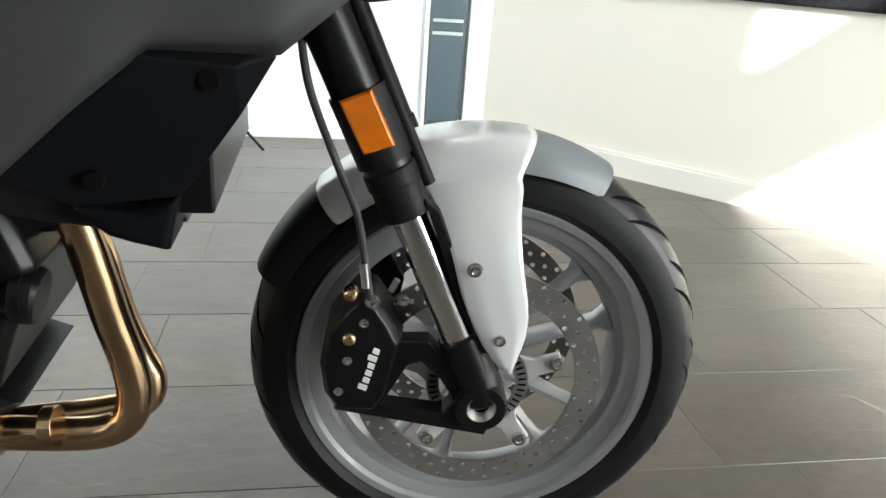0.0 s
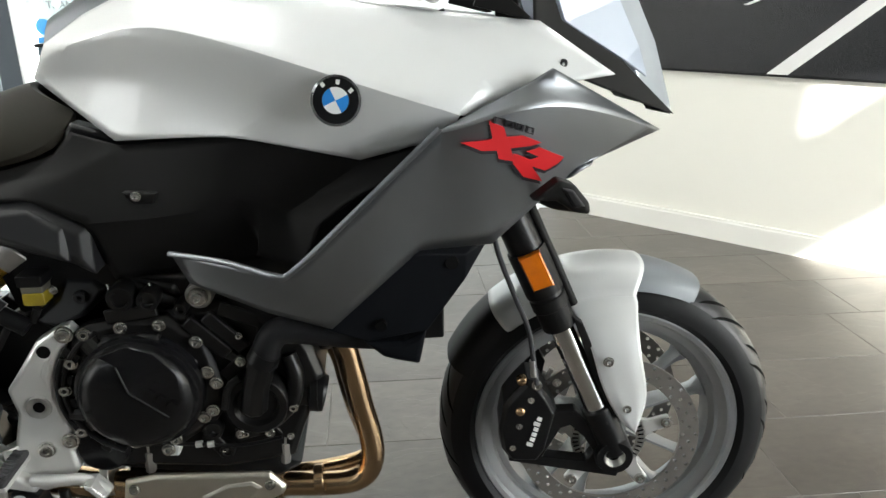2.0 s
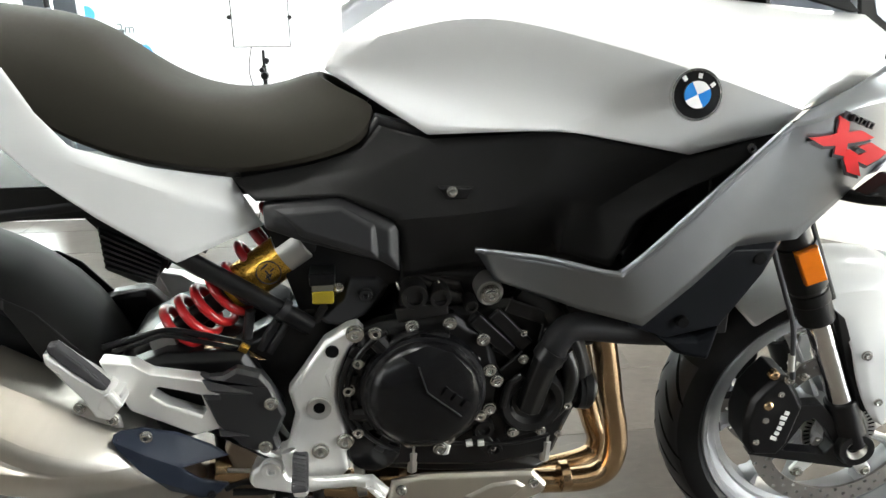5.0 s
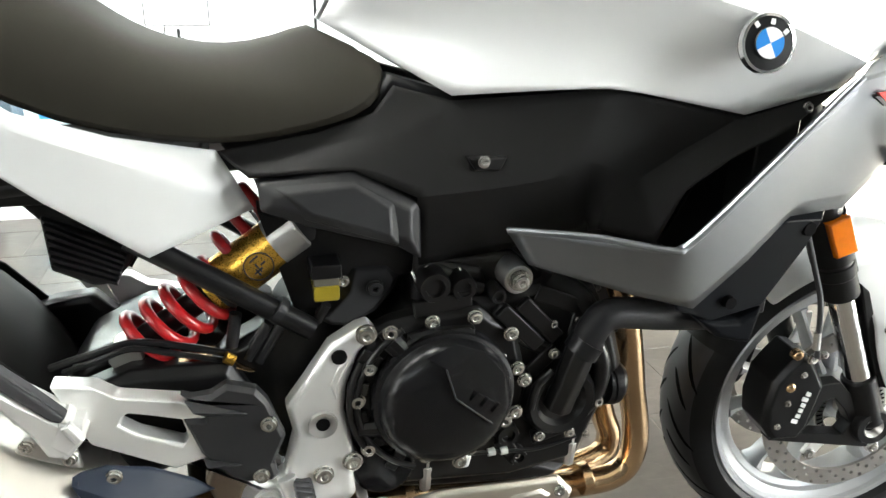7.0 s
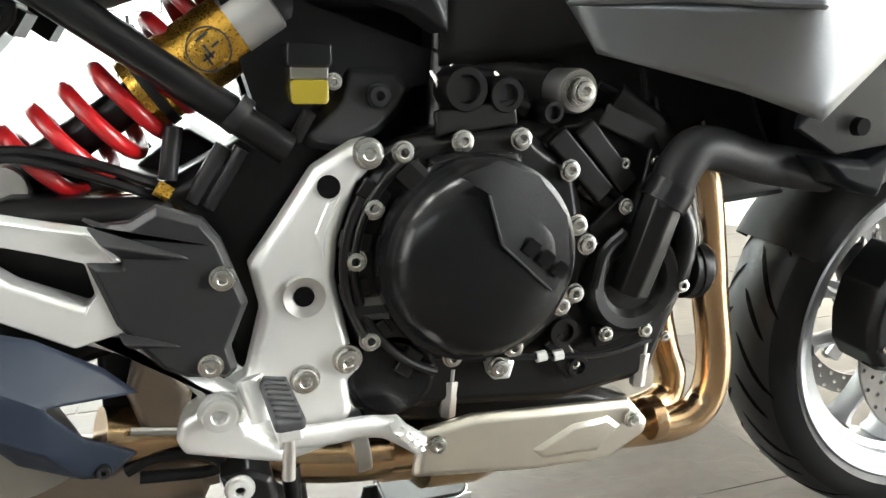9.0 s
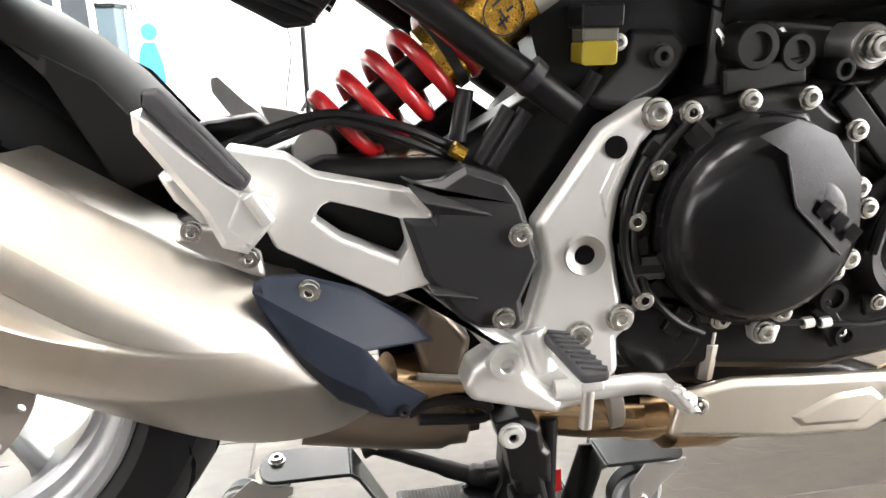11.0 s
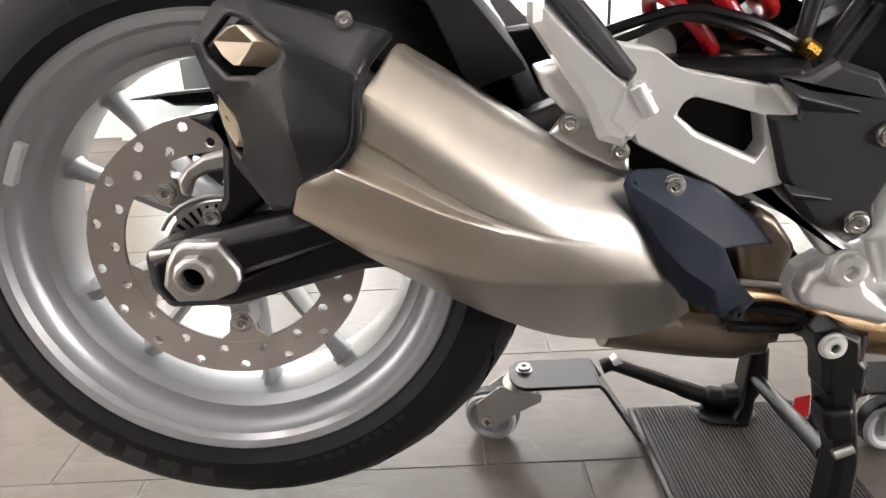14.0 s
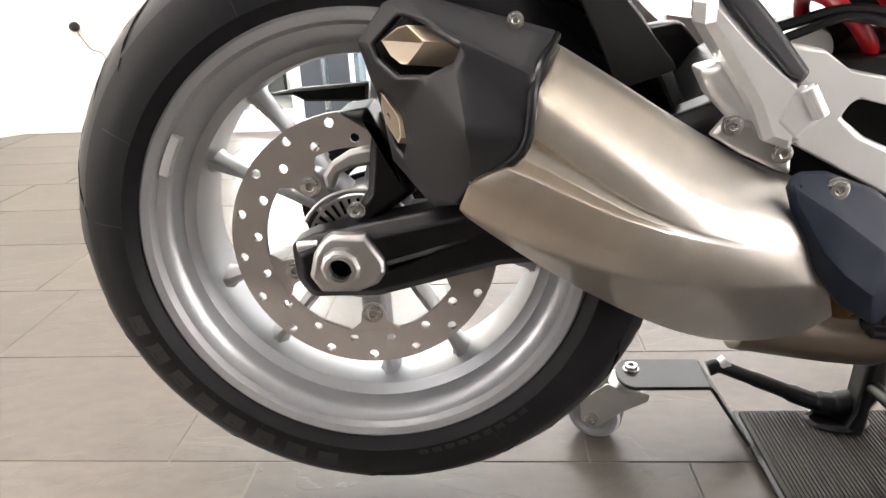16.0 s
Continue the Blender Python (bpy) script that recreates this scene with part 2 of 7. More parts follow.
def glass_material(name, tint):
    m = bpy.data.materials.new(name)
    m.use_nodes = True
    n, link = m.node_tree.nodes, m.node_tree.links.new
    n.remove(n["Principled BSDF"])
    clear, gloss, mix, fres = n.new("ShaderNodeBsdfTransparent"), n.new("ShaderNodeBsdfGlossy"), n.new("ShaderNodeMixShader"), n.new("ShaderNodeFresnel")
    clear.inputs[0].default_value = (*tint, 1)
    gloss.inputs["Roughness"].default_value = 0.02
    fres.inputs["IOR"].default_value = 1.45
    link(fres.outputs[0], mix.inputs[0])
    link(clear.outputs[0], mix.inputs[1])
    link(gloss.outputs[0], mix.inputs[2])
    link(mix.outputs[0], n["Material Output"].inputs[0])
    return m


def glow_material(name, colour, strength):
    m = bpy.data.materials.new(name)
    m.use_nodes = True
    s = m.node_tree.nodes["Principled BSDF"]
    s.inputs["Base Color"].default_value = (*colour, 1)
    s.inputs["Emission Color"].default_value, s.inputs["Emission Strength"].default_value = (*colour, 1), strength
    return m


TILE = tile_material()
PANEL = leather_panel_material()
GLASS = glass_material("window_glass", (0.93, 0.97, 0.96))
LED = glow_material("led_panel_face", (1.0, 0.98, 0.94), 0.8)
LAMP = glow_material("ceiling_lamp_face", (1.0, 0.98, 0.945), 3.6)
OUTSIDE = glow_material("bright_outdoors", (0.93, 0.97, 1.0), 0.3)

# ---- builders ----


def part(name, bm, mat, parent=None, label="", bevel=0.0, smooth=True, segments=2, angle=22):
    mesh = bpy.data.meshes.new(name)
    bmesh.ops.recalc_face_normals(bm, faces=bm.faces)
    bm.to_mesh(mesh)
    bm.free()
    mesh.materials.append(mat)
    if smooth:
        mesh.polygons.foreach_set("use_smooth", [True] * len(mesh.polygons))
    ob = new(name, mesh)
    ob.parent = parent
    if label:
        tagged(ob, label)
    if bevel:
        b = ob.modifiers.new("bevel", "BEVEL")
        b.width, b.segments, b.limit_method, b.angle_limit, b.harden_normals = bevel, segments, "ANGLE", radians(angle), True
    elif smooth:
        mesh.set_sharp_from_angle(angle=radians(35))
    return ob


def thing(name, label, category, m=None, group=""):
    ob = new(name)
    ob.empty_display_size = 0.05
    if m is not None:
        ob.matrix_world = m
    return tagged(ob, label, category, group)


def share(name, mesh, parent, m, label=""):
    ob = new(name, mesh)
    ob.parent = parent
    ob.matrix_local = m
    if label:
        tagged(ob, label)
    return ob


def slab(outline, y0, y1, bm=None):
    """A plate: an outline in x and z, from depth y0 to depth y1."""
    bm = bm or bmesh.new()
    a = [bm.verts.new((x, y0, z)) for x, z in outline]
    b = [bm.verts.new((x, y1, z)) for x, z in outline]
    bm.faces.new(a)
    bm.faces.new(b[::-1])
    for i in range(len(a)):
        j = (i + 1) % len(a)
        bm.faces.new((a[i], b[i], b[j], a[j]))
    return bm


def crowned(outline, y0, y1, inset, drop, bm=None):
    """A plate whose front face is smaller than its outline and stands forward by drop, with a chamfer all round."""
    bm = bm or bmesh.new()
    cx, cz = sum(p[0] for p in outline) / len(outline), sum(p[1] for p in outline) / len(outline)
    n = len(outline)
    area = sum(outline[i][0] * outline[(i + 1) % n][1] - outline[(i + 1) % n][0] * outline[i][1] for i in range(n))
    turn = 1 if area > 0 else -1
    inner = []
    for i in range(n):
        p, q, r = Vector(outline[i - 1]), Vector(outline[i]), Vector(outline[(i + 1) % n])
        d1, d2 = (q - p).normalized(), (r - q).normalized()
        n1, n2 = Vector((-d1.y, d1.x)) * turn, Vector((-d2.y, d2.x)) * turn
        m = (n1 + n2)
        m = m.normalized() if m.length > 1e-6 else n1
        k = inset / max(0.45, m.dot(n1))
        inner.append((q.x + m.x * k, q.y + m.y * k))
    f = [bm.verts.new((x, y0, z)) for x, z in inner]
    a = [bm.verts.new((x, y0 + drop, z)) for x, z in outline]
    b = [bm.verts.new((x, y1, z)) for x, z in outline]
    bm.faces.new(f)
    bm.faces.new(b[::-1])
    for i in range(n):
        j = (i + 1) % n
        bm.faces.new((f[i], a[i], a[j], f[j]))
        bm.faces.new((a[i], b[i], b[j], a[j]))
    return bm


def ring_plate(outer, inner, y0, y1):
    """A plate with one opening: outer and inner outline with as many points, from depth y0 to y1."""
    bm = bmesh.new()
    n = len(outer)
    rows = [[bm.verts.new((x, y, z)) for x, z in line] for line, y in ((outer, y0), (inner, y0), (inner, y1), (outer, y1))]
    for a in range(4):
        p, q = rows[a], rows[(a + 1) % 4]
        for k in range(n):
            m = (k + 1) % n
            bm.faces.new((p[k], p[m], q[m], q[k]))
    return bm


def wedge(a, b, tip, y, lift):
    """A pointed rib that rises towards its open end."""
    m = ((a[0] + b[0]) / 2, y - lift, (a[1] + b[1]) / 2)
    return closed([(a[0], y, a[1]), (b[0], y, b[1]), (tip[0], y, tip[1]), m], [(0, 3, 2), (3, 1, 2), (1, 0, 2), (0, 1, 3)])


def facets(points, faces, thick=0.004, mirrored=False):
    """A thin shell of flat facets."""
    bm = bmesh.new()
    s = -1 if mirrored else 1
    v = [bm.verts.new((x, y * s, z)) for x, y, z in points]
    for f in faces:
        bm.faces.new([v[i] for i in f])
    bmesh.ops.recalc_face_normals(bm, faces=bm.faces)
    out = sum((f.normal.y * f.calc_area() for f in bm.faces))
    if out * s > 0:
        bmesh.ops.reverse_faces(bm, faces=bm.faces)
    bmesh.ops.solidify(bm, geom=bm.faces, thickness=thick)
    return bm


def soft_panel(points, faces, thick=0.004, mirrored=False, crease=0.45, sharp=()):
    """A pressed panel: a smooth sheet through the points with soft creases, kept crisp at its outline."""
    bm = bmesh.new()
    s = -1 if mirrored else 1
    v = [bm.verts.new((x, y * s, z)) for x, y, z in points]
    for f in faces:
        bm.faces.new([v[i] for i in f])
    bmesh.ops.recalc_face_normals(bm, faces=bm.faces)
    if sum((f.normal.y * f.calc_area() for f in bm.faces)) * s > 0:
        bmesh.ops.reverse_faces(bm, faces=bm.faces)
    edge_layer = bm.edges.layers.float.new("crease_edge")
    vert_layer = bm.verts.layers.float.new("crease_vert")
    bm.verts.index_update()
    for e in bm.edges:
        pair = tuple(sorted(q.index for q in e.verts))
        e[edge_layer] = 1.0 if e.is_boundary else sharp.get(pair, crease) if sharp else crease
    for q in bm.verts:
        rim = [e for e in q.link_edges if e.is_boundary]
        if len(rim) == 2:
            q[vert_layer] = 1.0
    return bm


def run_crease(indices, value):
    """Crease values for the edges along a run of points."""
    return {tuple(sorted(p)): value for p in zip(indices, indices[1:])}


def soften(ob, levels=3, thick=0.004):
    m = ob.modifiers.new("soft", "SUBSURF")
    m.levels = m.render_levels = levels
    if thick:
        w = ob.modifiers.new("sheet", "SOLIDIFY")
        w.thickness, w.offset = thick, -1.0
    return ob


def tilt(bm, z0, k):
    """Leans a plate: what lies below z0 stands further out."""
    for v in bm.verts:
        v.co.y += (v.co.z - z0) * k
    return bm


def closed(points, faces):
    bm = bmesh.new()
    v = [bm.verts.new(p) for p in points]
    for f in faces:
        bm.faces.new([v[i] for i in f])
    return bm


def lathe(profile, n=48, centre=(0, 0, 0), bm=None, loop=False):
    """A profile of (radius, y) turned round an axis along y."""
    bm = bm or bmesh.new()
    rings = []
    for r, y in profile:
        if r < 1e-6:
            rings.append([bm.verts.new((centre[0], centre[1] + y, centre[2]))])
        else:
            rings.append([bm.verts.new((centre[0] + r * math.cos(2 * math.pi * i / n), centre[1] + y, centre[2] + r * math.sin(2 * math.pi * i / n))) for i in range(n)])
    pairs = list(zip(rings, rings[1:])) + ([(rings[-1], rings[0])] if loop else [])
    for a, b in pairs:
        for i in range(n):
            j = (i + 1) % n
            if len(a) == 1 and len(b) == 1:
                continue
            if len(a) == 1:
                bm.faces.new((a[0], b[j], b[i]))
            elif len(b) == 1:
                bm.faces.new((a[i], a[j], b[0]))
            else:
                bm.faces.new((a[i], a[j], b[j], b[i]))
    return bm


def spline(points, steps=8):
    """A smooth line through the points."""
    p = [Vector(q) for q in points]
    p = [2 * p[0] - p[1]] + p + [2 * p[-1] - p[-2]]
    out = []
    for i in range(1, len(p) - 2):
        for k in range(steps):
            t = k / steps
            out.append(0.5 * (2 * p[i] + (p[i + 1] - p[i - 1]) * t + (2 * p[i - 1] - 5 * p[i] + 4 * p[i + 1] - p[i + 2]) * t * t + (3 * p[i] - p[i - 1] - 3 * p[i + 1] + p[i + 2]) * t ** 3))
    out.append(p[-2])
    return out


def tube(points, radius, n=12, steps=8, smooth=True, bm=None, flat=1.0):
    bm = bm or bmesh.new()
    line = spline(points, steps) if smooth else [Vector(q) for q in points]
    rings, up = [], Vector((0.13, 0.97, 0.21)).normalized()
    for i, p in enumerate(line):
        d = (line[min(i + 1, len(line) - 1)] - line[max(i - 1, 0)]).normalized()
        a = (up - d * up.dot(d))
        a = a.normalized() if a.length > 1e-5 else d.orthogonal().normalized()
        b = d.cross(a)
        up = a
        r = radius[min(len(radius) - 1, int(i * len(radius) / len(line)))] if isinstance(radius, (list, tuple)) else radius
        rings.append([bm.verts.new(p + (a * math.cos(2 * math.pi * k / n) * flat + b * math.sin(2 * math.pi * k / n)) * r) for k in range(n)])
    for a, b in zip(rings, rings[1:]):
        for k in range(n):
            bm.faces.new((a[k], a[(k + 1) % n], b[(k + 1) % n], b[k]))
    bm.faces.new(rings[0][::-1])
    bm.faces.new(rings[-1])
    return bm


def pipe(a, b, r0, r1, n):
    """A hollow pipe from a to b, outer and inner radius."""
    bm = bmesh.new()
    a, b = Vector(a), Vector(b)
    d = (b - a).normalized()
    u = Vector((0, 0, 1)) - d * d.z
    u.normalize()
    w = d.cross(u)
    rings = [[bm.verts.new(p + (u * math.cos(2 * math.pi * k / n) + w * math.sin(2 * math.pi * k / n)) * r) for k in range(n)] for p, r in ((a, r0), (b, r0), (b, r1), (a, r1))]
    for i in range(4):
        p, q = rings[i], rings[(i + 1) % 4]
        for k in range(n):
            bm.faces.new((p[k], p[(k + 1) % n], q[(k + 1) % n], q[k]))
    return bm


def strip(path, thick, y0, y1):
    """A bent flat bar: a line in x and z, thickened."""
    top, low = [], []
    for i, p in enumerate(path):
        p = Vector(p)
        d = (Vector(path[min(i + 1, len(path) - 1)]) - Vector(path[max(i - 1, 0)])).normalized()
        n = Vector((-d.y, d.x)) * thick / 2
        top.append(tuple(p + n))
        low.append(tuple(p - n))
    return slab(top + low[::-1], y0, y1)


def box(x0, x1, y0, y1, z0, z1, bm=None):
    return slab([(x0, z0), (x1, z0), (x1, z1), (x0, z1)], y0, y1, bm)


def bar(a, b, wide, thick, bm=None):
    """A straight bar from a to b, wide across and thick."""
    bm = bm or bmesh.new()
    a, b = Vector(a), Vector(b)
    d = (b - a).normalized()
    side = d.cross(Vector((0, 0, 1)))
    side = side.normalized() if side.length > 1e-4 else Vector((1, 0, 0))
    up = side.cross(d)
    ring = [[bm.verts.new(p + side * s * wide / 2 + up * u * thick / 2) for s, u in ((-1, -1), (1, -1), (1, 1), (-1, 1))] for p in (a, b)]
    for i in range(4):
        j = (i + 1) % 4
        bm.faces.new((ring[0][i], ring[0][j], ring[1][j], ring[1][i]))
    bm.faces.new(ring[0][::-1])
    bm.faces.new(ring[1])
    return bm


def round_bar(a, b, radius, n=16, bm=None):
    return tube([a, b], radius, n, 1, False, bm)


def bolt_mesh(name, mat):
    """A cap screw with a socket, head towards -y, one unit in radius."""
    bm = lathe([(0, 0.5), (0.40, 0.5), (0.43, -0.35), (0.50, -0.42), (0.84, -0.42), (0.96, -0.36), (1.0, -0.2), (1.0, 0.3), (1.22, 0.32), (1.25, 0.62), (0, 0.62)], 18)
    ob = part(name, bm, mat)
    mesh = ob.data
    bpy.data.objects.remove(ob)
    return mesh


BOLT = bolt_mesh("cap_screw", STEEL)
BOLT_DARK = bolt_mesh("dark_screw", COVER)
BOLT_ALLOY = bolt_mesh("alloy_screw", ALLOY)


def bolts(parent, spots, y, radius, mesh=None, label=""):
    for x, z in spots:
        share("bolt", mesh or BOLT, parent, Matrix.Translation((x, y, z)) @ Matrix.Diagonal((radius * 0.86, radius * 0.62, radius * 0.86, 1)), label)


def plate_with_bars(parent, spots, mat, y, name="lettering"):
    """Small raised strokes on a surface: (x, z, length, height, slant)."""
    bm = bmesh.new()
    for x, z, w, h, slant, tilt in spots:
        c, s = math.cos(tilt), math.sin(tilt)
        pts = [(0, 0), (w, 0), (w + slant, h), (slant, h)]
        slab([(x + c * a - s * b, z + s * a + c * b) for a, b in pts], y, y + 0.0015, bm)
    return part(name, bm, mat, parent, smooth=False)


def drilled_disc(r0, r1, thick, rows, count, hole, stagger=True):
    """A brake disc, its rings cut into cells, each cell with a through hole where rows say so."""
    bm = bmesh.new()
    dr = (r1 - r0) / len(rows)
    edge = {}

    def vert(r, a, y):
        key = (round(r, 5), round(a % (2 * math.pi), 5) if abs(a % (2 * math.pi) - 2 * math.pi) > 1e-5 else 0.0, y)
        if key not in edge:
            edge[key] = bm.verts.new((r * math.cos(a), y, r * math.sin(a)))
        return edge[key]

    da = 2 * math.pi / count
    for i, filled in enumerate(rows):
        ra, rb = r0 + i * dr, r0 + (i + 1) * dr
        for j in range(count):
            a0, a1 = j * da, (j + 1) * da
            am, rm = (a0 + a1) / 2, (ra + rb) / 2
            cells = {}
            for y in (-thick / 2, thick / 2):
                rim = [vert(ra, a0, y), vert(ra, am, y), vert(ra, a1, y), vert(rm, a1, y), vert(rb, a1, y), vert(rb, am, y), vert(rb, a0, y), vert(rm, a0, y)]
                if (j + i) % filled == 0 if filled else False:
                    ring = []
                    for p in rim:
                        d = Vector((p.co.x - rm * math.cos(am), 0, p.co.z - rm * math.sin(am))).normalized() * hole
                        ring.append(bm.verts.new((rm * math.cos(am) + d.x, y, rm * math.sin(am) + d.z)))
                    for k in range(8):
                        m = (k + 1) % 8
                        bm.faces.new((rim[k], rim[m], ring[m], ring[k]))
                    cells[y] = ring
                else:
                    bm.faces.new(rim)
            if len(cells) == 2:
                p, q = cells[-thick / 2], cells[thick / 2]
                for k in range(8):
                    m = (k + 1) % 8
                    bm.faces.new((p[k], p[m], q[m], q[k]))
    for r in (r0, r1):
        for j in range(2 * count):
            a0, a1 = j * da / 2, (j + 1) * da / 2
            bm.faces.new((vert(r, a0, -thick / 2), vert(r, a1, -thick / 2), vert(r, a1, thick / 2), vert(r, a0, thick / 2)))
    return bm
# ---- the room ----


def structure(name, bm, mat, label, bevel=0.0):
    return tagged(part(name, bm, mat, None, "", bevel, smooth=bool(bevel)), label, name.split("_")[0], "", "structure")


def run_wall(name, a, b, z0, z1, thick, mat, label):
    """A wall from a to b on the plan; its thickness lies on the far side."""
    a, b = Vector((*a, 0)), Vector((*b, 0))
    d = (b - a).normalized()
    out = Vector((-d.y, d.x, 0)) * thick
    bm = bmesh.new()
    low = [bm.verts.new((*(p.xy), z0)) for p in (a, b, b + out, a + out)]
    top = [bm.verts.new((*(p.xy), z1)) for p in (a, b, b + out, a + out)]
    bm.faces.new(low[::-1])
    bm.faces.new(top)
    for i in range(4):
        j = (i + 1) % 4
        bm.faces.new((low[i], low[j], top[j], top[i]))
    return structure(name, bm, mat, label)


BACK, NORTH = 2.365, 2.46
HIGH = 2.9
ground = structure("ground", box(-60, 60, -60, 60, -0.30, -0.16), PAVING, "pale paving outside the showroom")
# slanting wall with the panel, and its trim
run_wall("wall_east", (2.054, BACK), (7.419, -3.0), -0.16, HIGH, 0.18, WALL, "cream painted slanting showroom wall")
run_wall("baseboard_east", (7.415, -2.998), (2.054, 2.363), 0.0, 0.088, 0.017, TRIM, "cream painted skirting board along the wall")
run_wall("baseboard_east_cap", (7.415, -2.998), (2.054, 2.363), 0.088, 0.1, 0.013, TRIM, "rounded top edge of the cream skirting board")
wall_panel = thing("wall_panel", "black pebbled display panel with a pale diagonal stripe on the wall", "wall panel")
part("panel_board", slab([(-2.6, 0.735), (3.4, 0.735), (3.4, 2.4), (-2.6, 2.4)], -0.022, -0.002), PANEL, wall_panel, bevel=0.002)
part("panel_trim", slab([(-2.6, 0.727), (3.4, 0.727), (3.4, 0.735), (-2.6, 0.735)], -0.024, -0.002), BLACK, wall_panel, smooth=False)
part("stripe", slab([(-0.535, 0.737), (-0.455, 0.737), (0.80, 1.86), (0.72, 1.86)], -0.0245, -0.0222), DECAL_LIGHT, wall_panel, "pale grey diagonal stripe", smooth=False)
part("print_mark", slab([(-0.02, 0.80), (0.16, 0.80), (0.12, 0.84), (-0.02, 0.835)], -0.0245, -0.0222), DECAL_LIGHT, wall_panel, "pale printed mark", smooth=False)
part("thin_stripe", slab([(-0.66, 1.00), (-0.64, 1.00), (0.60, 1.52), (0.59, 1.53)], -0.0245, -0.0222), DECAL_LIGHT, wall_panel, "thin pale line", smooth=False)
wall_panel.matrix_world = Matrix.Translation((3.102, 1.317, 0)) @ Matrix.Rotation(radians(-45), 4, "Z")

# left slanting wall, outer left wall, front wall with its two openings
run_wall("wall_west_slanted", (-4.6, -0.09), (-2.05, NORTH), -0.16, HIGH, 0.18, WALL, "white painted slanting wall")
run_wall("wall_west", (-4.6, -3.0), (-4.6, -0.09), -0.16, HIGH, 0.18, WALL, "white painted side wall")
# unseen front wall, coloured dark so the bike's near side reflects a dim room
for i, (x0, x1, z0, z1) in enumerate(((-4.78, -3.6, -0.16, HIGH), (3.6, 4.215, -0.16, HIGH), (7.2, 7.7, -0.16, HIGH), (-3.6, 3.6, -0.16, 2.0), (-3.6, 3.6, 2.52, HIGH), (0.6, 3.6, 2.0, 2.52), (4.215, 7.2, 2.60, HIGH))):
    structure("wall_south_%d" % (i + 1), box(x0, x1, -3.18, -3.0, z0, z1), SHOP_WALL, "unseen wall round the shopfront openings, dark to keep reflections dim")
ceiling = structure("ceiling", box(-4.8, 7.7, -3.2, 2.6, HIGH, HIGH + 0.12), CEILING, "white painted showroom ceiling")


def window(name, x0, x1, z0, z1, y, panes, frame_mat, label, wide=0.05, glass=GLASS):
    w = new(name)
    w.empty_display_size = 0.05
    tagged(w, label, "window", "", "structure")
    part("window_frame", box(x0, x1, y - 0.03, y + 0.03, z0, z0 + wide), frame_mat, w, bevel=0.004)
    part("window_frame", box(x0, x1, y - 0.03, y + 0.03, z1 - wide, z1), frame_mat, w, bevel=0.004)
    step = (x1 - x0) / panes
    for k in range(panes + 1):
        c = min(max(x0 + k * step, x0 + wide / 2), x1 - wide / 2)
        part("window_post", box(c - wide / 2, c + wide / 2, y - 0.028, y + 0.028, z0 + wide, z1 - wide), frame_mat, w, bevel=0.004)
    for k in range(panes):
        p = part("pane", box(x0 + k * step + wide / 2, x0 + (k + 1) * step - wide / 2, y - 0.004, y + 0.004, z0 + wide, z1 - wide), glass, w, smooth=False)
        p.visible_shadow = glass is not GLASS
    return w


# unseen window, added as the place of the high fill lamp
window("window_1", -3.6, 0.6, 2.0, 2.52, -3.09, 3, FRAME_DARK, "unseen high frosted window in dark grey frames, added for fill light", 0.06, FROSTED)
sun_window = new("window_2")
tagged(sun_window, "tall shopfront window with a broad slanting band across it", "window", "", "structure")
p = part("pane", box(4.215, 7.2, -3.094, -3.086, -0.1, 2.60), GLASS, sun_window, smooth=False)
p.visible_shadow = False
# unseen band, shaped to give the sun patches on the wall their outline
part("slanting_band", slab([(4.215, 1.80), (4.87, 2.58), (4.42, 2.58), (4.215, 2.335)], -3.084, -3.078), FROSTED, sun_window, "broad slanting opaque band", smooth=False)
# unseen block added outside to hold back the sun beyond its patch
structure("building_opposite", box(-16, 5.42, -9.2, -8.0, -0.16, 6.2), WALL, "unseen pale block outside that cuts off the sun")

# glazed back wall, from the slanting wall to the slanting wall
structure("wall_north_1", box(-2.25, -1.16, NORTH, NORTH + 0.18, -0.16, HIGH), WALL, "white painted wall beside the glazed doors")
structure("wall_north_3", box(-1.16, -1.10, BACK, NORTH + 0.18, -0.16, HIGH), WALL, "white painted return beside the glazed doors")
structure("wall_north_2", box(-1.10, 2.25, BACK, BACK + 0.18, 2.35, HIGH), WALL, "white painted wall over the glazed doors")
structure("sill_north", box(-1.10, 1.95, BACK - 0.03, BACK + 0.12, -0.16, 0.045), FRAME_WHITE, "white threshold under the glazed wall", 0.004)
structure("baseboard_north", box(-2.03, -1.162, NORTH - 0.018, NORTH - 0.001, 0.0, 0.09), TRIM, "white skirting board", 0.004)


def glazing(name, x0, x1, frame_mat, wide, label, fill, z0=0.045, z1=2.35):
    w = new(name)
    tagged(w, label, "window", "", "structure")
    for a, b in ((x0, x0 + wide), (x1 - wide, x1)):
        part("window_post", box(a, b, BACK + 0.0, BACK + 0.06, z0, z1), frame_mat, w, bevel=0.003)
    part("window_rail", box(x0 + wide, x1 - wide, BACK + 0.002, BACK + 0.058, z0, z0 + 0.035), frame_mat, w, bevel=0.003)
    part("window_rail", box(x0 + wide, x1 - wide, BACK + 0.002, BACK + 0.058, z1 - 0.05, z1), frame_mat, w, bevel=0.003)
    p = part("pane", box(x0 + wide, x1 - wide, BACK + 0.025, BACK + 0.033, z0 + 0.035, z1 - 0.05), fill, w, smooth=False)
    p.visible_shadow = False
    return w


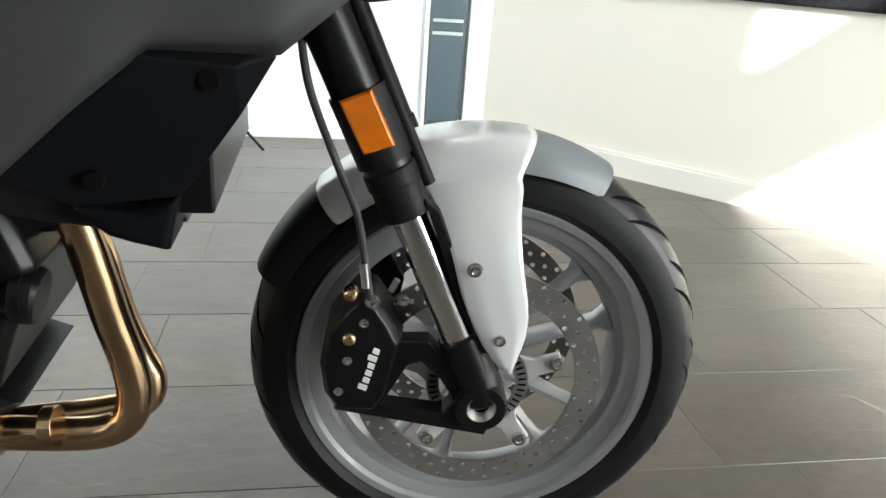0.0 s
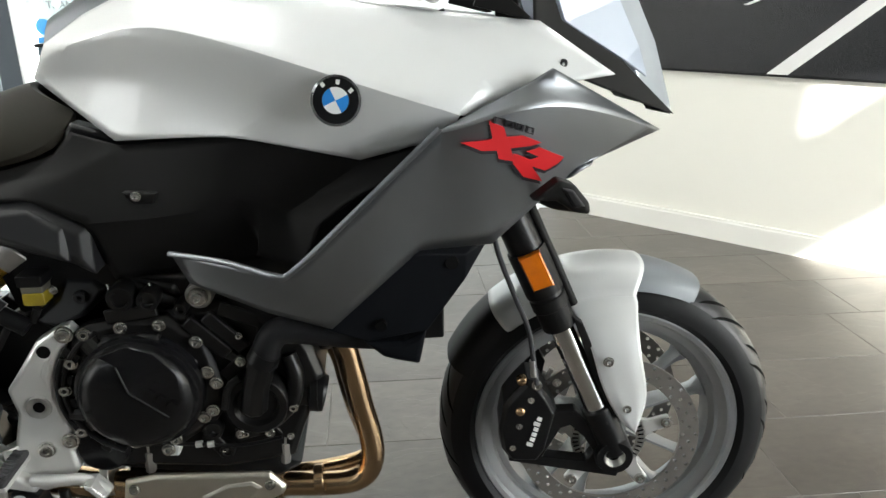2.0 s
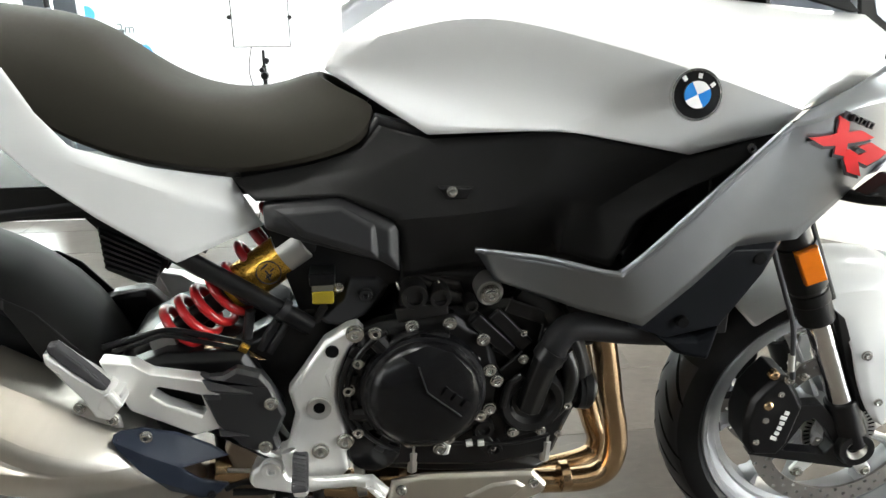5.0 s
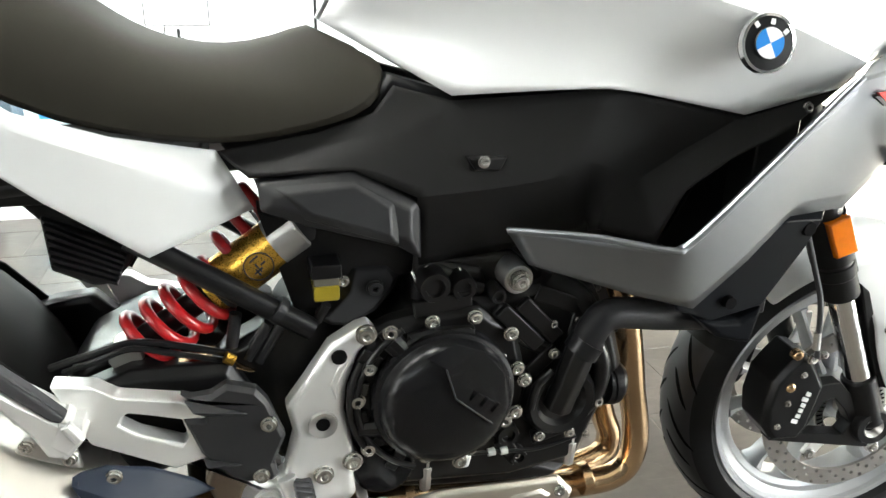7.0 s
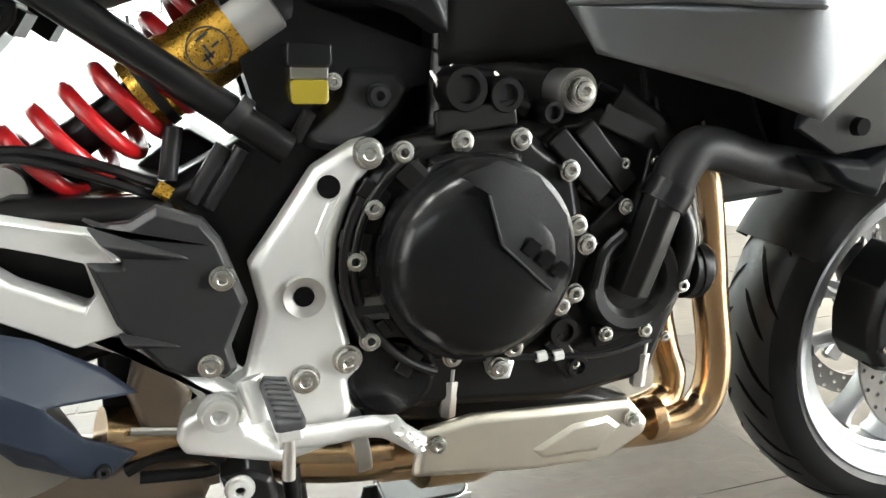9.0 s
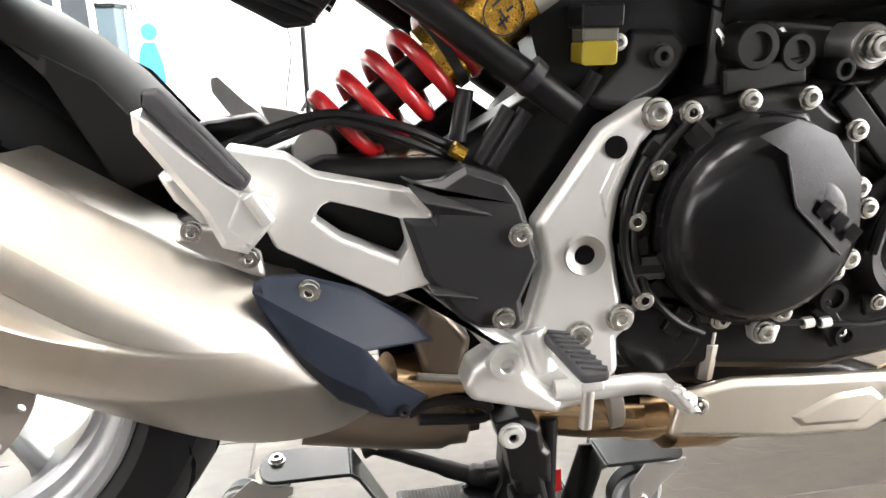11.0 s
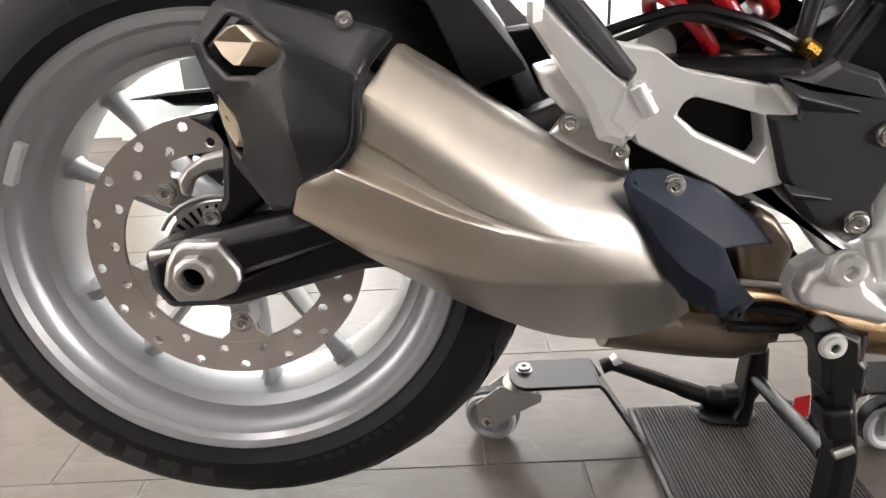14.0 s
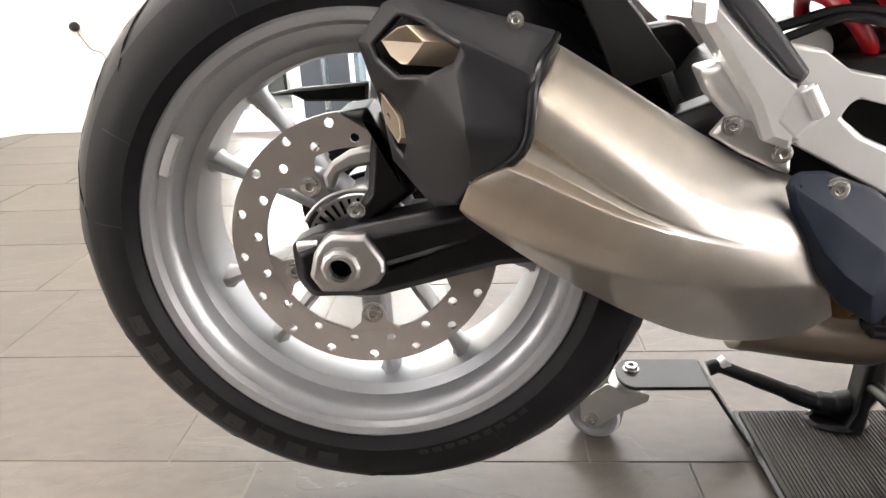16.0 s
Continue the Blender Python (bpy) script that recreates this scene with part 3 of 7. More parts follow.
glazing("window_3", -1.10, -0.69, FRAME_WHITE, 0.05, "clear glazed door in a white frame", GLASS)
door = glazing("door_1", -0.69, -0.475, FRAME_DARK, 0.095, "narrow glazed door leaf in a grey aluminium frame", GLASS)
part("door_handle", round_bar((-0.575, BACK - 0.05, 0.95), (-0.575, BACK - 0.05, 1.35), 0.012), BLACK, door, "black bar handle")
poster_window = glazing("window_4", -0.475, -0.08, FRAME_WHITE, 0.012, "glazed pane beside a white post", GLASS)
part("window_post", box(-0.137, -0.093, BACK - 0.002, BACK + 0.058, 0.045, 2.35), FRAME_WHITE, poster_window, bevel=0.003)
glazing("window_5", -0.08, 1.78, FRAME_WHITE, 0.018, "large frosted pane in a slim white frame", FROSTED)
glazing("window_6", 1.78, 1.955, FRAME_DARK, 0.014, "narrow dark glazed gap beside the white post", GLASS)
structure("post_north", box(1.955, 2.052, BACK - 0.012, BACK + 0.1, 0.0, HIGH), FRAME_WHITE, "white corner post", 0.004)

# notice on the pane
poster = thing("distance_notice", "white notice with blue figures and grey distance text behind the glass", "sign", Matrix.Translation((0, 3.40, 0)))


def disc_xz(cx, cz, r, y, n=32):
    bm = bmesh.new()
    return slab([(cx + r * math.cos(2 * math.pi * i / n), cz + r * math.sin(2 * math.pi * i / n)) for i in range(n)], y, y + 0.002, bm)


def rounded(x0, x1, z0, z1, r, y, bm=None, thick=0.002):
    pts = []
    for cx, cz, a in ((x1 - r, z1 - r, 0), (x0 + r, z1 - r, 90), (x0 + r, z0 + r, 180), (x1 - r, z0 + r, 270)):
        pts += [(cx + r * math.cos(radians(a + k * 15)), cz + r * math.sin(radians(a + k * 15))) for k in range(7)]
    return slab(pts, y, y + thick, bm)


part("board", box(-0.800, -0.375, 0.0, 0.02, 0.0, 1.5), POSTER, poster, "white notice board", smooth=False)
part("round_symbol", disc_xz(-0.773, 0.883, 0.046, -0.004), POSTER_BLUE, poster, "blue disc", smooth=False)
part("block_symbol", slab([(-0.817, 0.824), (-0.730, 0.826), (-0.701, 0.813), (-0.687, 0.781), (-0.667, 0.300), (-0.847, 0.300)], -0.004, -0.002), POSTER_BLUE, poster, "blue rounded block", smooth=False)
part("round_symbol", disc_xz(-0.481, 0.673, 0.042, -0.004), POSTER_BLUE, poster, "blue disc", smooth=False)
part("block_symbol", slab([(-0.514, 0.620), (-0.456, 0.620), (-0.428, 0.509), (-0.422, 0.410), (-0.441, 0.410), (-0.449, 0.370), (-0.449, 0.237), (-0.522, 0.237), (-0.522, 0.370), (-0.555, 0.370), (-0.531, 0.509), (-0.547, 0.450), (-0.561, 0.456), (-0.538, 0.583)], -0.004, -0.002), POSTER_BLUE, poster, "blue tapered block", smooth=False)


def text(body, size, place, mat, parent, name="text"):
    c = bpy.data.curves.new(name, "FONT")
    c.body, c.size, c.extrude, c.align_x = body, size, 0.0006, "CENTER"
    tmp = new(name, c)
    mesh = bpy.data.meshes.new_from_object(tmp.evaluated_get(bpy.context.evaluated_depsgraph_get()))
    bpy.data.objects.remove(tmp)
    mesh.materials.clear()
    mesh.materials.append(mat)
    ob = new(name, mesh)
    ob.parent = parent
    ob.matrix_local = pose(*place, 90, 0, 0)
    return ob


text("THANK YOU", 0.055, (-0.578, -0.004, 0.985), POSTER_INK, poster)
text("2m", 0.080, (-0.571, -0.004, 0.778), POSTER_INK, poster)
bm = bmesh.new()
for k in range(5):
    box(-0.591 + k * 0.029, -0.578 + k * 0.029, -0.003, -0.001, 0.715, 0.720, bm)
part("dotted_line", bm, POSTER_INK, poster, smooth=False)
dots = thing("glass_dots", "row of pale round safety dots on the glass", "stickers")
for k in range(14):
    x = -0.98 + 0.118 * k
    part("dot", disc_xz(x, 1.02, 0.021, BACK + 0.012, 20), FROSTED, dots, smooth=False)

# what stands behind the glass
counter = thing("shop_counter", "grey shop counter behind the glass", "counter")
part("body", box(-0.705, -0.565, 3.1, 3.30, -0.16, 0.786), SHOP_GREY, counter, bevel=0.006)
part("top", box(-0.715, -0.555, 3.09, 3.31, 0.786, 0.806), COVER, counter, bevel=0.004)
cabinet = thing("dark_cabinet", "dark grey cabinet behind the narrow glazed gap", "cabinet")
part("body", box(1.78, 2.02, 2.72, 3.1, -0.16, 0.62), SHOP_GREY, cabinet, bevel=0.006)
part("shelf_edge", box(1.80, 2.00, 2.70, 2.72, 0.44, 0.455), ALLOY, cabinet, smooth=False)
part("shelf_edge", box(1.80, 2.00, 2.70, 2.72, 0.50, 0.515), ALLOY, cabinet, smooth=False)
structure("floor_beyond", box(-3.0, 2.2, 2.66, 8.0, -0.16, -0.006), GROUT, "grey tiled floor of the room beyond the glass")
unit = thing("low_display_unit", "low dark grey display unit with pale uprights beyond the glazed door", "display unit")
part("side_panel", box(-1.25, -1.09, 3.50, 3.56, -0.006, 0.235), SHOP_WALL, unit, bevel=0.003)
part("front_panel", box(-1.085, -0.90, 3.46, 3.56, -0.006, 0.27), PLASTIC, unit, bevel=0.003)
part("front_panel", box(-0.815, -0.66, 3.46, 3.56, -0.006, 0.26), SHOP_GREY, unit, bevel=0.003)
for x in (-0.89, -0.83, -0.65):
    part("upright", box(x, x + 0.018, 3.44, 3.47, -0.006, 0.32), FRAME_WHITE, unit, bevel=0.002)
stool = thing("display_plinth", "dark grey square plinth beyond the glazed door", "plinth")
part("column", box(-0.86, -0.74, 3.0, 3.12, -0.16, 0.5), SHOP_GREY, stool, bevel=0.004)
part("foot", box(-0.98, -0.62, 2.9, 3.22, -0.16, -0.12), COVER, stool, bevel=0.004)
table = thing("glass_table", "small metal-framed table beyond the glazed door", "table")
for x in (-1.02, -0.66):
    part("leg", box(x, x + 0.02, 3.3, 3.32, -0.16, 0.42), ZINC, table, bevel=0.002)
part("top", box(-1.04, -0.62, 3.2, 3.6, 0.42, 0.44), SHOP_GREY, table, bevel=0.003)
sofa = thing("waiting_sofa", "dark blue-grey sofa and side units beyond the glazed wall", "sofa")
SOFA = [(-2.945, 0.264), (-2.659, 0.562), (-2.362, 0.557), (-2.237, 0.379), (-2.876, 0.496)]
part("back", box(SOFA[1][0], SOFA[2][0], 8.6, 9.2, -0.16, SOFA[1][1]), SHOP_GREY, sofa, bevel=0.03)
part("arm", box(SOFA[2][0], SOFA[3][0], 8.6, 9.4, -0.16, SOFA[3][1]), SHOP_GREY, sofa, bevel=0.03)
part("side_unit", box(SOFA[0][0], SOFA[1][0] - 0.02, 8.7, 9.2, -0.16, SOFA[0][1]), SHOP_GREY, sofa, bevel=0.02)
part("cushion", box(SOFA[4][0], SOFA[1][0] - 0.02, 8.8, 9.1, SOFA[0][1], SOFA[4][1]), COVER, sofa, "brown-black cushion", bevel=0.03)
backdrop = tagged(part("backdrop", box(-22, 16, 11.0, 11.02, -0.3, 7.0), OUTSIDE, None, smooth=False), "overexposed daylight beyond the glazed wall", "backdrop", "", "structure")

# video light on its stand
stand = thing("light_stand", "slim black light stand with a clamp", "light stand", Matrix.Translation((0.345, 1.95, 0)))
part("pole", round_bar((0, 0, 0.16), (0, 0, 0.74), 0.009), BLACK, stand)
part("upper_pole", round_bar((0, 0, 0.70), (0, 0, 0.80), 0.006), BLACK, stand)
part("clamp", lathe([(0, -0.022), (0.014, -0.022), (0.018, 0.0), (0.014, 0.022), (0, 0.022)], 16, (0, 0, 0.70)), BLACK, stand)
part("knob", lathe([(0, -0.035), (0.012, -0.035), (0.012, -0.015), (0, -0.015)], 16, (0.012, 0, 0.76)), BLACK, stand)
part("knob", lathe([(0, -0.035), (0.010, -0.035), (0.010, -0.015), (0, -0.015)], 16, (-0.008, 0, 0.725)), BLACK, stand)
for k in range(3):
    a = radians(90 + 120 * k)
    part("leg", round_bar((0, 0, 0.42), (0.33 * math.cos(a), 0.33 * math.sin(a), 0.008), 0.007), BLACK, stand)
video_light = thing("video_light", "white rectangular LED video light in a thin black frame", "video light", Matrix.Translation((0.345, 1.94, 0.815)))
part("face", rounded(-0.098, 0.098, 0.012, 0.34, 0.008, -0.012, None, 0.02), LED, video_light, "glowing white diffuser", smooth=False)
for x in (-0.112, 0.108):
    part("side_rail", box(x, x + 0.004, -0.006, 0.004, 0.0, 0.2), BLACK, video_light, bevel=0.001)
part("lower_rail", box(-0.112, 0.112, -0.006, 0.004, -0.004, 0.0), BLACK, video_light, bevel=0.001)
for x in (-0.118, 0.114):
    part("side_knob", lathe([(0, -0.008), (0.009, -0.008), (0.009, 0.008), (0, 0.008)], 12, (x, 0, 0.11)), BLACK, video_light)
cable = tagged(part("power_cable", tube([(0.30, 1.95, 0.81), (0.285, 1.95, 0.72), (0.30, 1.95, 0.60), (0.27, 1.93, 0.4), (0.29, 1.94, 0.2), (0.25, 1.9, 0.006)], 0.0025, 6), BLACK), "thin grey cable hanging beside the light stand", "cable")
pole = thing("second_stand", "slim black upright pole of a second light stand", "light stand", Matrix.Translation((0.84, 1.95, 0)))
part("pole", round_bar((0, 0, 0.30), (0, 0, 1.4), 0.006), BLACK, pole)
for k in range(3):
    a = radians(30 + 120 * k)
    part("leg", round_bar((0, 0, 0.34), (0.28 * math.cos(a), 0.28 * math.sin(a), 0.007), 0.006), BLACK, pole)
sensor = thing("wall_sensor", "small dark round wall sensor with a thin wire", "sensor", Matrix.Translation((-1.688, NORTH, 0.468)))
part("ball", lathe([(0, -0.05), (0.014, -0.046), (0.021, -0.033), (0.022, -0.02), (0.016, -0.006), (0.012, -0.001), (0, -0.001)], 20), BLACK, sensor)
part("wire", tube([(0.004, -0.02, -0.02), (0.02, -0.01, -0.06), (0.045, -0.006, -0.10), (0.09, -0.004, -0.12), (0.12, -0.004, -0.2)], 0.0016, 6), BLACK, sensor)

# ceiling lamps, unseen, added for light from above
lamps = thing("ceiling_lamp", "unseen square white ceiling panel, added for light from above", "ceiling lamp", Matrix.Translation((0.2, -0.1, HIGH)), "ceiling lamps")
for x0_, x1_, y0_, y1_ in ((-0.30, 0.30, -0.30, -0.28), (-0.30, 0.30, 0.28, 0.30), (-0.30, -0.28, -0.28, 0.28), (0.28, 0.30, -0.28, 0.28)):
    part("trim", box(x0_, x1_, y0_, y1_, -0.012, 0.0), FRAME_WHITE, lamps, bevel=0.002)
part("lamp_face", box(-0.28, 0.28, -0.28, 0.28, -0.006, -0.001), LAMP, lamps, "glowing white diffuser", smooth=False)
for x in (-2.2, -1.0):
    copy_thing(lamps, Matrix.Translation((x, -0.1, HIGH)))
for x in (-2.2, -0.4, 1.4, 3.2):
    copy_thing(lamps, Matrix.Translation((x, 1.2, HIGH)))

# ---- the motorcycle ----
bike = thing("motorcycle", "light metallic sport touring motorcycle with grey fairing on its centre stand", "motorcycle")
FRONT = Matrix.Translation((1.528, -0.003, 0.302)) @ Matrix.Rotation(radians(-6.5), 4, "Z")
REAR = Matrix.Translation((0.000, 0.0, 0.3845))


def at(ob, m):
    ob.matrix_local = m
    return ob


def both(name, make, mat, label="", bevel=0.0, **kw):
    """A part on the right side and its mirror image on the left."""
    a = part(name, make(), mat, bike, label, bevel, **kw)
    bm = make()
    for v in bm.verts:
        v.co.y = -v.co.y
    bmesh.ops.reverse_faces(bm, faces=bm.faces)
    part(name, bm, mat, bike, label, bevel, **kw)
    return a


# paler, bluer and glossier than the sidewall, for the daylight sheen on the tread
TREAD = material("sheen_tread_rubber", (0.0072, 0.0078, 0.0090), 0.44, 0.0, 0.25, 14, 0.08, 600, spec=0.45)


def wheel(name, m, r, half, tyre_r, tyre_half, label):
    """A cast wheel: rim, hub, ten spokes, tyre with its grooves."""
    d = half / 0.052
    prof = [(r, -half - 0.001), (r - 0.004, -half - 0.005), (r - 0.012, -half - 0.003), (r - 0.016, -half + 0.004), (r - 0.024, -half + 0.007), (r - 0.031, -half * 0.78), (r - 0.034, -half * 0.60),
            (r - 0.044, -half * 0.50), (r - 0.047, -half * 0.2), (r - 0.047, half * 0.2), (r - 0.044, half * 0.50), (r - 0.034, half * 0.60), (r - 0.031, half * 0.78), (r - 0.024, half - 0.007),
            (r - 0.016, half - 0.004), (r - 0.012, half + 0.003), (r - 0.004, half + 0.005), (r, half + 0.001), (r - 0.006, half - 0.004), (r - 0.03, half * 0.45), (r - 0.036, 0), (r - 0.03, -half * 0.45), (r - 0.006, -half + 0.004)]
    rim = at(part(name, lathe(prof, 96, loop=True), RIM, bike, label), m)
    # tyre section from bead to bead
    sec = []
    low = r - 0.008
    for k in range(25):
        a = math.pi * (k / 24)
        c, s = -math.cos(a), math.sin(a)
        y = tyre_half * math.copysign(abs(c) ** 0.82, c)
        sec.append((low + (tyre_r - low) * s ** 0.74, y if 0 < k < 24 else math.copysign(half - 0.004, c)))
    sec = [(low - 0.002, half - 0.006)] + sec[::-1] + [(low - 0.002, -half + 0.006)]
    tyre = part("tyre", lathe(sec, 120), RUBBER, rim, "black rubber tyre with moulded side writing")
    band = []
    for k in range(19):
        u = -0.90 + 0.1 * k
        c = math.copysign(abs(u) ** (1 / 0.82), u)
        band.append((low + (tyre_r - low) * math.sqrt(1 - c * c) ** 0.74 + (0.0004 if 0 < k < 18 else -0.0006), tyre_half * u))
    part("tread_band", lathe(band[::-1], 120), TREAD, tyre, "tread, paler and bluer for the daylight sheen")
    part("hub", lathe([(0, -0.058), (0.030, -0.058), (0.034, -0.05), (0.040, -0.045), (0.046, -0.02), (0.046, 0.02), (0.040, 0.045), (0.034, 0.05), (0.030, 0.058), (0, 0.058)], 40), RIM, rim)
    return rim, tyre


def spoke_mesh(r0, r1, lean):
    """A cast spoke along +x, ribbed, widening at the rim."""
    bm = bmesh.new()
    rings = []
    for t, w, y in ((0.0, 0.012, 0.028), (0.2, 0.0075, 0.024), (0.7, 0.0062, 0.017), (0.9, 0.0085, 0.019), (1.0, 0.018, 0.026)):
        x = r0 + (r1 - r0) * t
        rings.append([bm.verts.new((x, -y, lean * t - w * 0.35)), bm.verts.new((x, -y, lean * t + w * 0.35)), bm.verts.new((x, -y * 0.4, lean * t + w)), bm.verts.new((x, y * 0.4, lean * t + w)),
                      bm.verts.new((x, y, lean * t + w * 0.35)), bm.verts.new((x, y, lean * t - w * 0.35)), bm.verts.new((x, y * 0.4, lean * t - w)), bm.verts.new((x, -y * 0.4, lean * t - w))])
    for a, b in zip(rings, rings[1:]):
        for k in range(8):
            bm.faces.new((a[k], a[(k + 1) % 8], b[(k + 1) % 8], b[k]))
    bm.faces.new(rings[0][::-1])
    bm.faces.new(rings[-1])
    ob = part("spoke", bm, RIM)
    mesh = ob.data
    bpy.data.objects.remove(ob)
    return mesh


def spokes(rim, angles, r0, r1, lean=0.0):
    mesh = spoke_mesh(r0, r1, lean)
    for a in angles:
        share("spoke", mesh, rim, Matrix.Rotation(-radians(a), 4, "Y"))


def tread(tyre, tyre_r, tyre_half, low, count, reach):
    """Slanting dark strips just proud of the tread, for the shade in its grooves, both sides."""
    bm = bmesh.new()

    def on(u, a, lift):
        c = math.copysign(abs(u) ** (1 / 0.82), u)
        s = math.sqrt(max(0.0, 1 - c * c))
        rr = low + (tyre_r - low) * s ** 0.74 + lift
        return Vector((rr * math.cos(a), tyre_half * u, rr * math.sin(a)))
    for k in range(count):
        for side in (-1, 1):
            a0 = 2 * math.pi * (k + (0.5 if side > 0 else 0)) / count
            long = reach if k % 2 else reach * 0.7
            strip = []
            for j in range(7):
                t = j / 6
                u = side * (0.12 + (0.74 if k % 2 else 0.62) * t)
                a = a0 + long * t * (1.0 + 0.5 * t)
                w = 0.0036 * (1 - abs(2 * t - 1) ** 3 * 0.8) / tyre_r * 2.0
                strip.append((bm.verts.new(on(u, a - w, 0.0013)), bm.verts.new(on(u, a + w, 0.0013))))
            for p, q in zip(strip, strip[1:]):
                bm.faces.new((p[0], p[1], q[1], q[0]))
    ob = part("tread_groove", bm, RECESS_DARK, tyre, smooth=False)
    return tagged(ob, "dark slanting strips for the shade in the tread grooves", "", "", "stuff")


# black that stands in for the shade inside grooves, slots and holes
RECESS_DARK = material("recess_shade_black", (0.002, 0.002, 0.002), 0.9, 0.0, 0.1, 20, spec=0.1)
WEAR = material("moulded_rubber_mark", (0.0066, 0.0066, 0.0070), 0.45, 0.0, 0.15, 30)


def side_marks(tyre, tyre_r, tyre_half, low, r0, r1, a0, a1, count):
    """Raised moulded blocks round a tyre's side wall, in place of its lettering."""
    def on(r, a, lift):
        s = ((r - low) / (tyre_r - low)) ** (1 / 0.74)
        return (r * math.cos(a), -tyre_half * math.sqrt(1 - s * s) ** 0.82 - lift, r * math.sin(a))
    step = (a1 - a0) / count
    for k in range(count):
        bm = bmesh.new()
        c = a0 + step * k
        strokes = ((0.0, 0.62, 0.0, 1.0),)
        for b0, b1, h0, h1 in strokes:
            q = [(r0 + (r1 - r0) * h, c + step * b) for h, b in ((h0, b0), (h1, b0), (h1, b1), (h0, b1))]
            top = [bm.verts.new(on(r, a, 0.0006)) for r, a in q]
            base = [bm.verts.new(on(r, a, -0.001)) for r, a in q]
            bm.faces.new(top)
            for m in range(4):
                n = (m + 1) % 4
                bm.faces.new((top[m], top[n], base[n], base[m]))
        part("moulded_mark", bm, WEAR, tyre, smooth=False)


# front wheel
fw, ft = wheel("front_wheel", FRONT, 0.237, 0.050, 0.301, 0.062, "silver cast front wheel")
spokes(fw, [19 + 72 * k + d for k in range(5) for d in (0, 26)], 0.040, 0.190)
tread(ft, 0.301, 0.062, 0.229, 30, 0.20)
for y in (-0.075, 0.075):
    d = part("brake_disc", drilled_disc(0.127, 0.160, 0.005, (2, 2, 2), 60, 0.0036), DISC_FRONT, fw, "drilled steel brake disc")
    d.matrix_local = Matrix.Translation((0, y, 0))
    spider = bmesh.new()
    for k in range(5):
        a = radians(19 + 72 * k)
        c, s = math.cos(a), math.sin(a)
        slab([(0.048 * c + 0.028 * s, 0.048 * s - 0.028 * c), (0.078 * c + 0.013 * s, 0.078 * s - 0.013 * c), (0.112 * c + 0.012 * s, 0.112 * s - 0.012 * c), (0.112 * c - 0.012 * s, 0.112 * s + 0.012 * c), (0.078 * c - 0.013 * s, 0.078 * s + 0.013 * c), (0.048 * c - 0.028 * s, 0.048 * s + 0.028 * c)], y - 0.004, y + 0.004, spider)
    part("disc_carrier", spider, ALLOY, fw, "bright cast disc carrier", bevel=0.002)
    for k in range(5):
        a = radians(19 + 72 * k)
        share("bobbin", BOLT, fw, Matrix.Translation((0.105 * math.cos(a), y - 0.006 * (1 if y < 0 else -1), 0.105 * math.sin(a))) @ Matrix.Diagonal((0.0095, 0.0095, 0.0095, 1)))
ring = lathe([(0.050, -0.079), (0.066, -0.079), (0.066, -0.076), (0.050, -0.076)], 48, loop=True)
part("sensor_ring", ring, BARE, fw, "toothed wheel speed ring")
teeth = bmesh.new()
for k in range(44):
    a = 2 * math.pi * k / 44
    c, s = math.cos(a), math.sin(a)
    slab([(0.053 * c + 0.0011 * s, 0.053 * s - 0.0011 * c), (0.063 * c + 0.0011 * s, 0.063 * s - 0.0011 * c), (0.063 * c - 0.0011 * s, 0.063 * s + 0.0011 * c), (0.053 * c - 0.0011 * s, 0.053 * s + 0.0011 * c)], -0.0805, -0.0788, teeth)
# black bars on the uncut ring give the dark of its slots
tagged(part("ring_slot", teeth, RECESS_DARK, fw, smooth=False), "dark bars for the shade in the slots of the speed ring", "", "", "stuff")
part("axle", lathe([(0.011, -0.128), (0.0175, -0.138), (0.0185, -0.130), (0.0185, 0.13), (0, 0.13)], 24), BARE, fw)

# fork legs: upper black tube, reflector, dust seal, chrome tube, axle foot
FORK_LOW, FORK_UP = Vector((0.014, -0.113, -0.016)), Vector((-0.190, -0.113, 0.433))
for side in (1, -1):
    lo, up = Vector((FORK_LOW.x, FORK_LOW.y * side, FORK_LOW.z)), Vector((FORK_UP.x, FORK_UP.y * side, FORK_UP.z))

    def along(t):
        return tuple(lo + (up - lo) * t)
    leg = at(part("fork_leg", round_bar(along(0.66), along(1.62), 0.0275, 28), BLACK, bike, "black upper fork tube"), FRONT)
    part("chrome_tube", round_bar(along(0.19), along(0.66), 0.0205, 28), CHROME, leg, "bright chrome fork tube")
    part("dust_seal", round_bar(along(0.565), along(0.665), 0.0285, 28), PLASTIC, leg, bevel=0.003)
    part("seal_collar", round_bar(along(0.64), along(0.685), 0.0300, 28), PLASTIC, leg, bevel=0.003)
    part("fork_foot", round_bar(along(0.04), along(0.235), 0.0265, 28), BLACK, leg, bevel=0.004)
    part("axle_clamp", lathe([(0.019, -0.030), (0.030, -0.030), (0.033, -0.024), (0.033, 0.02), (0.028, 0.024), (0.019, 0.024)], 28, (0, -0.108 * side, 0), loop=True), BLACK, leg)
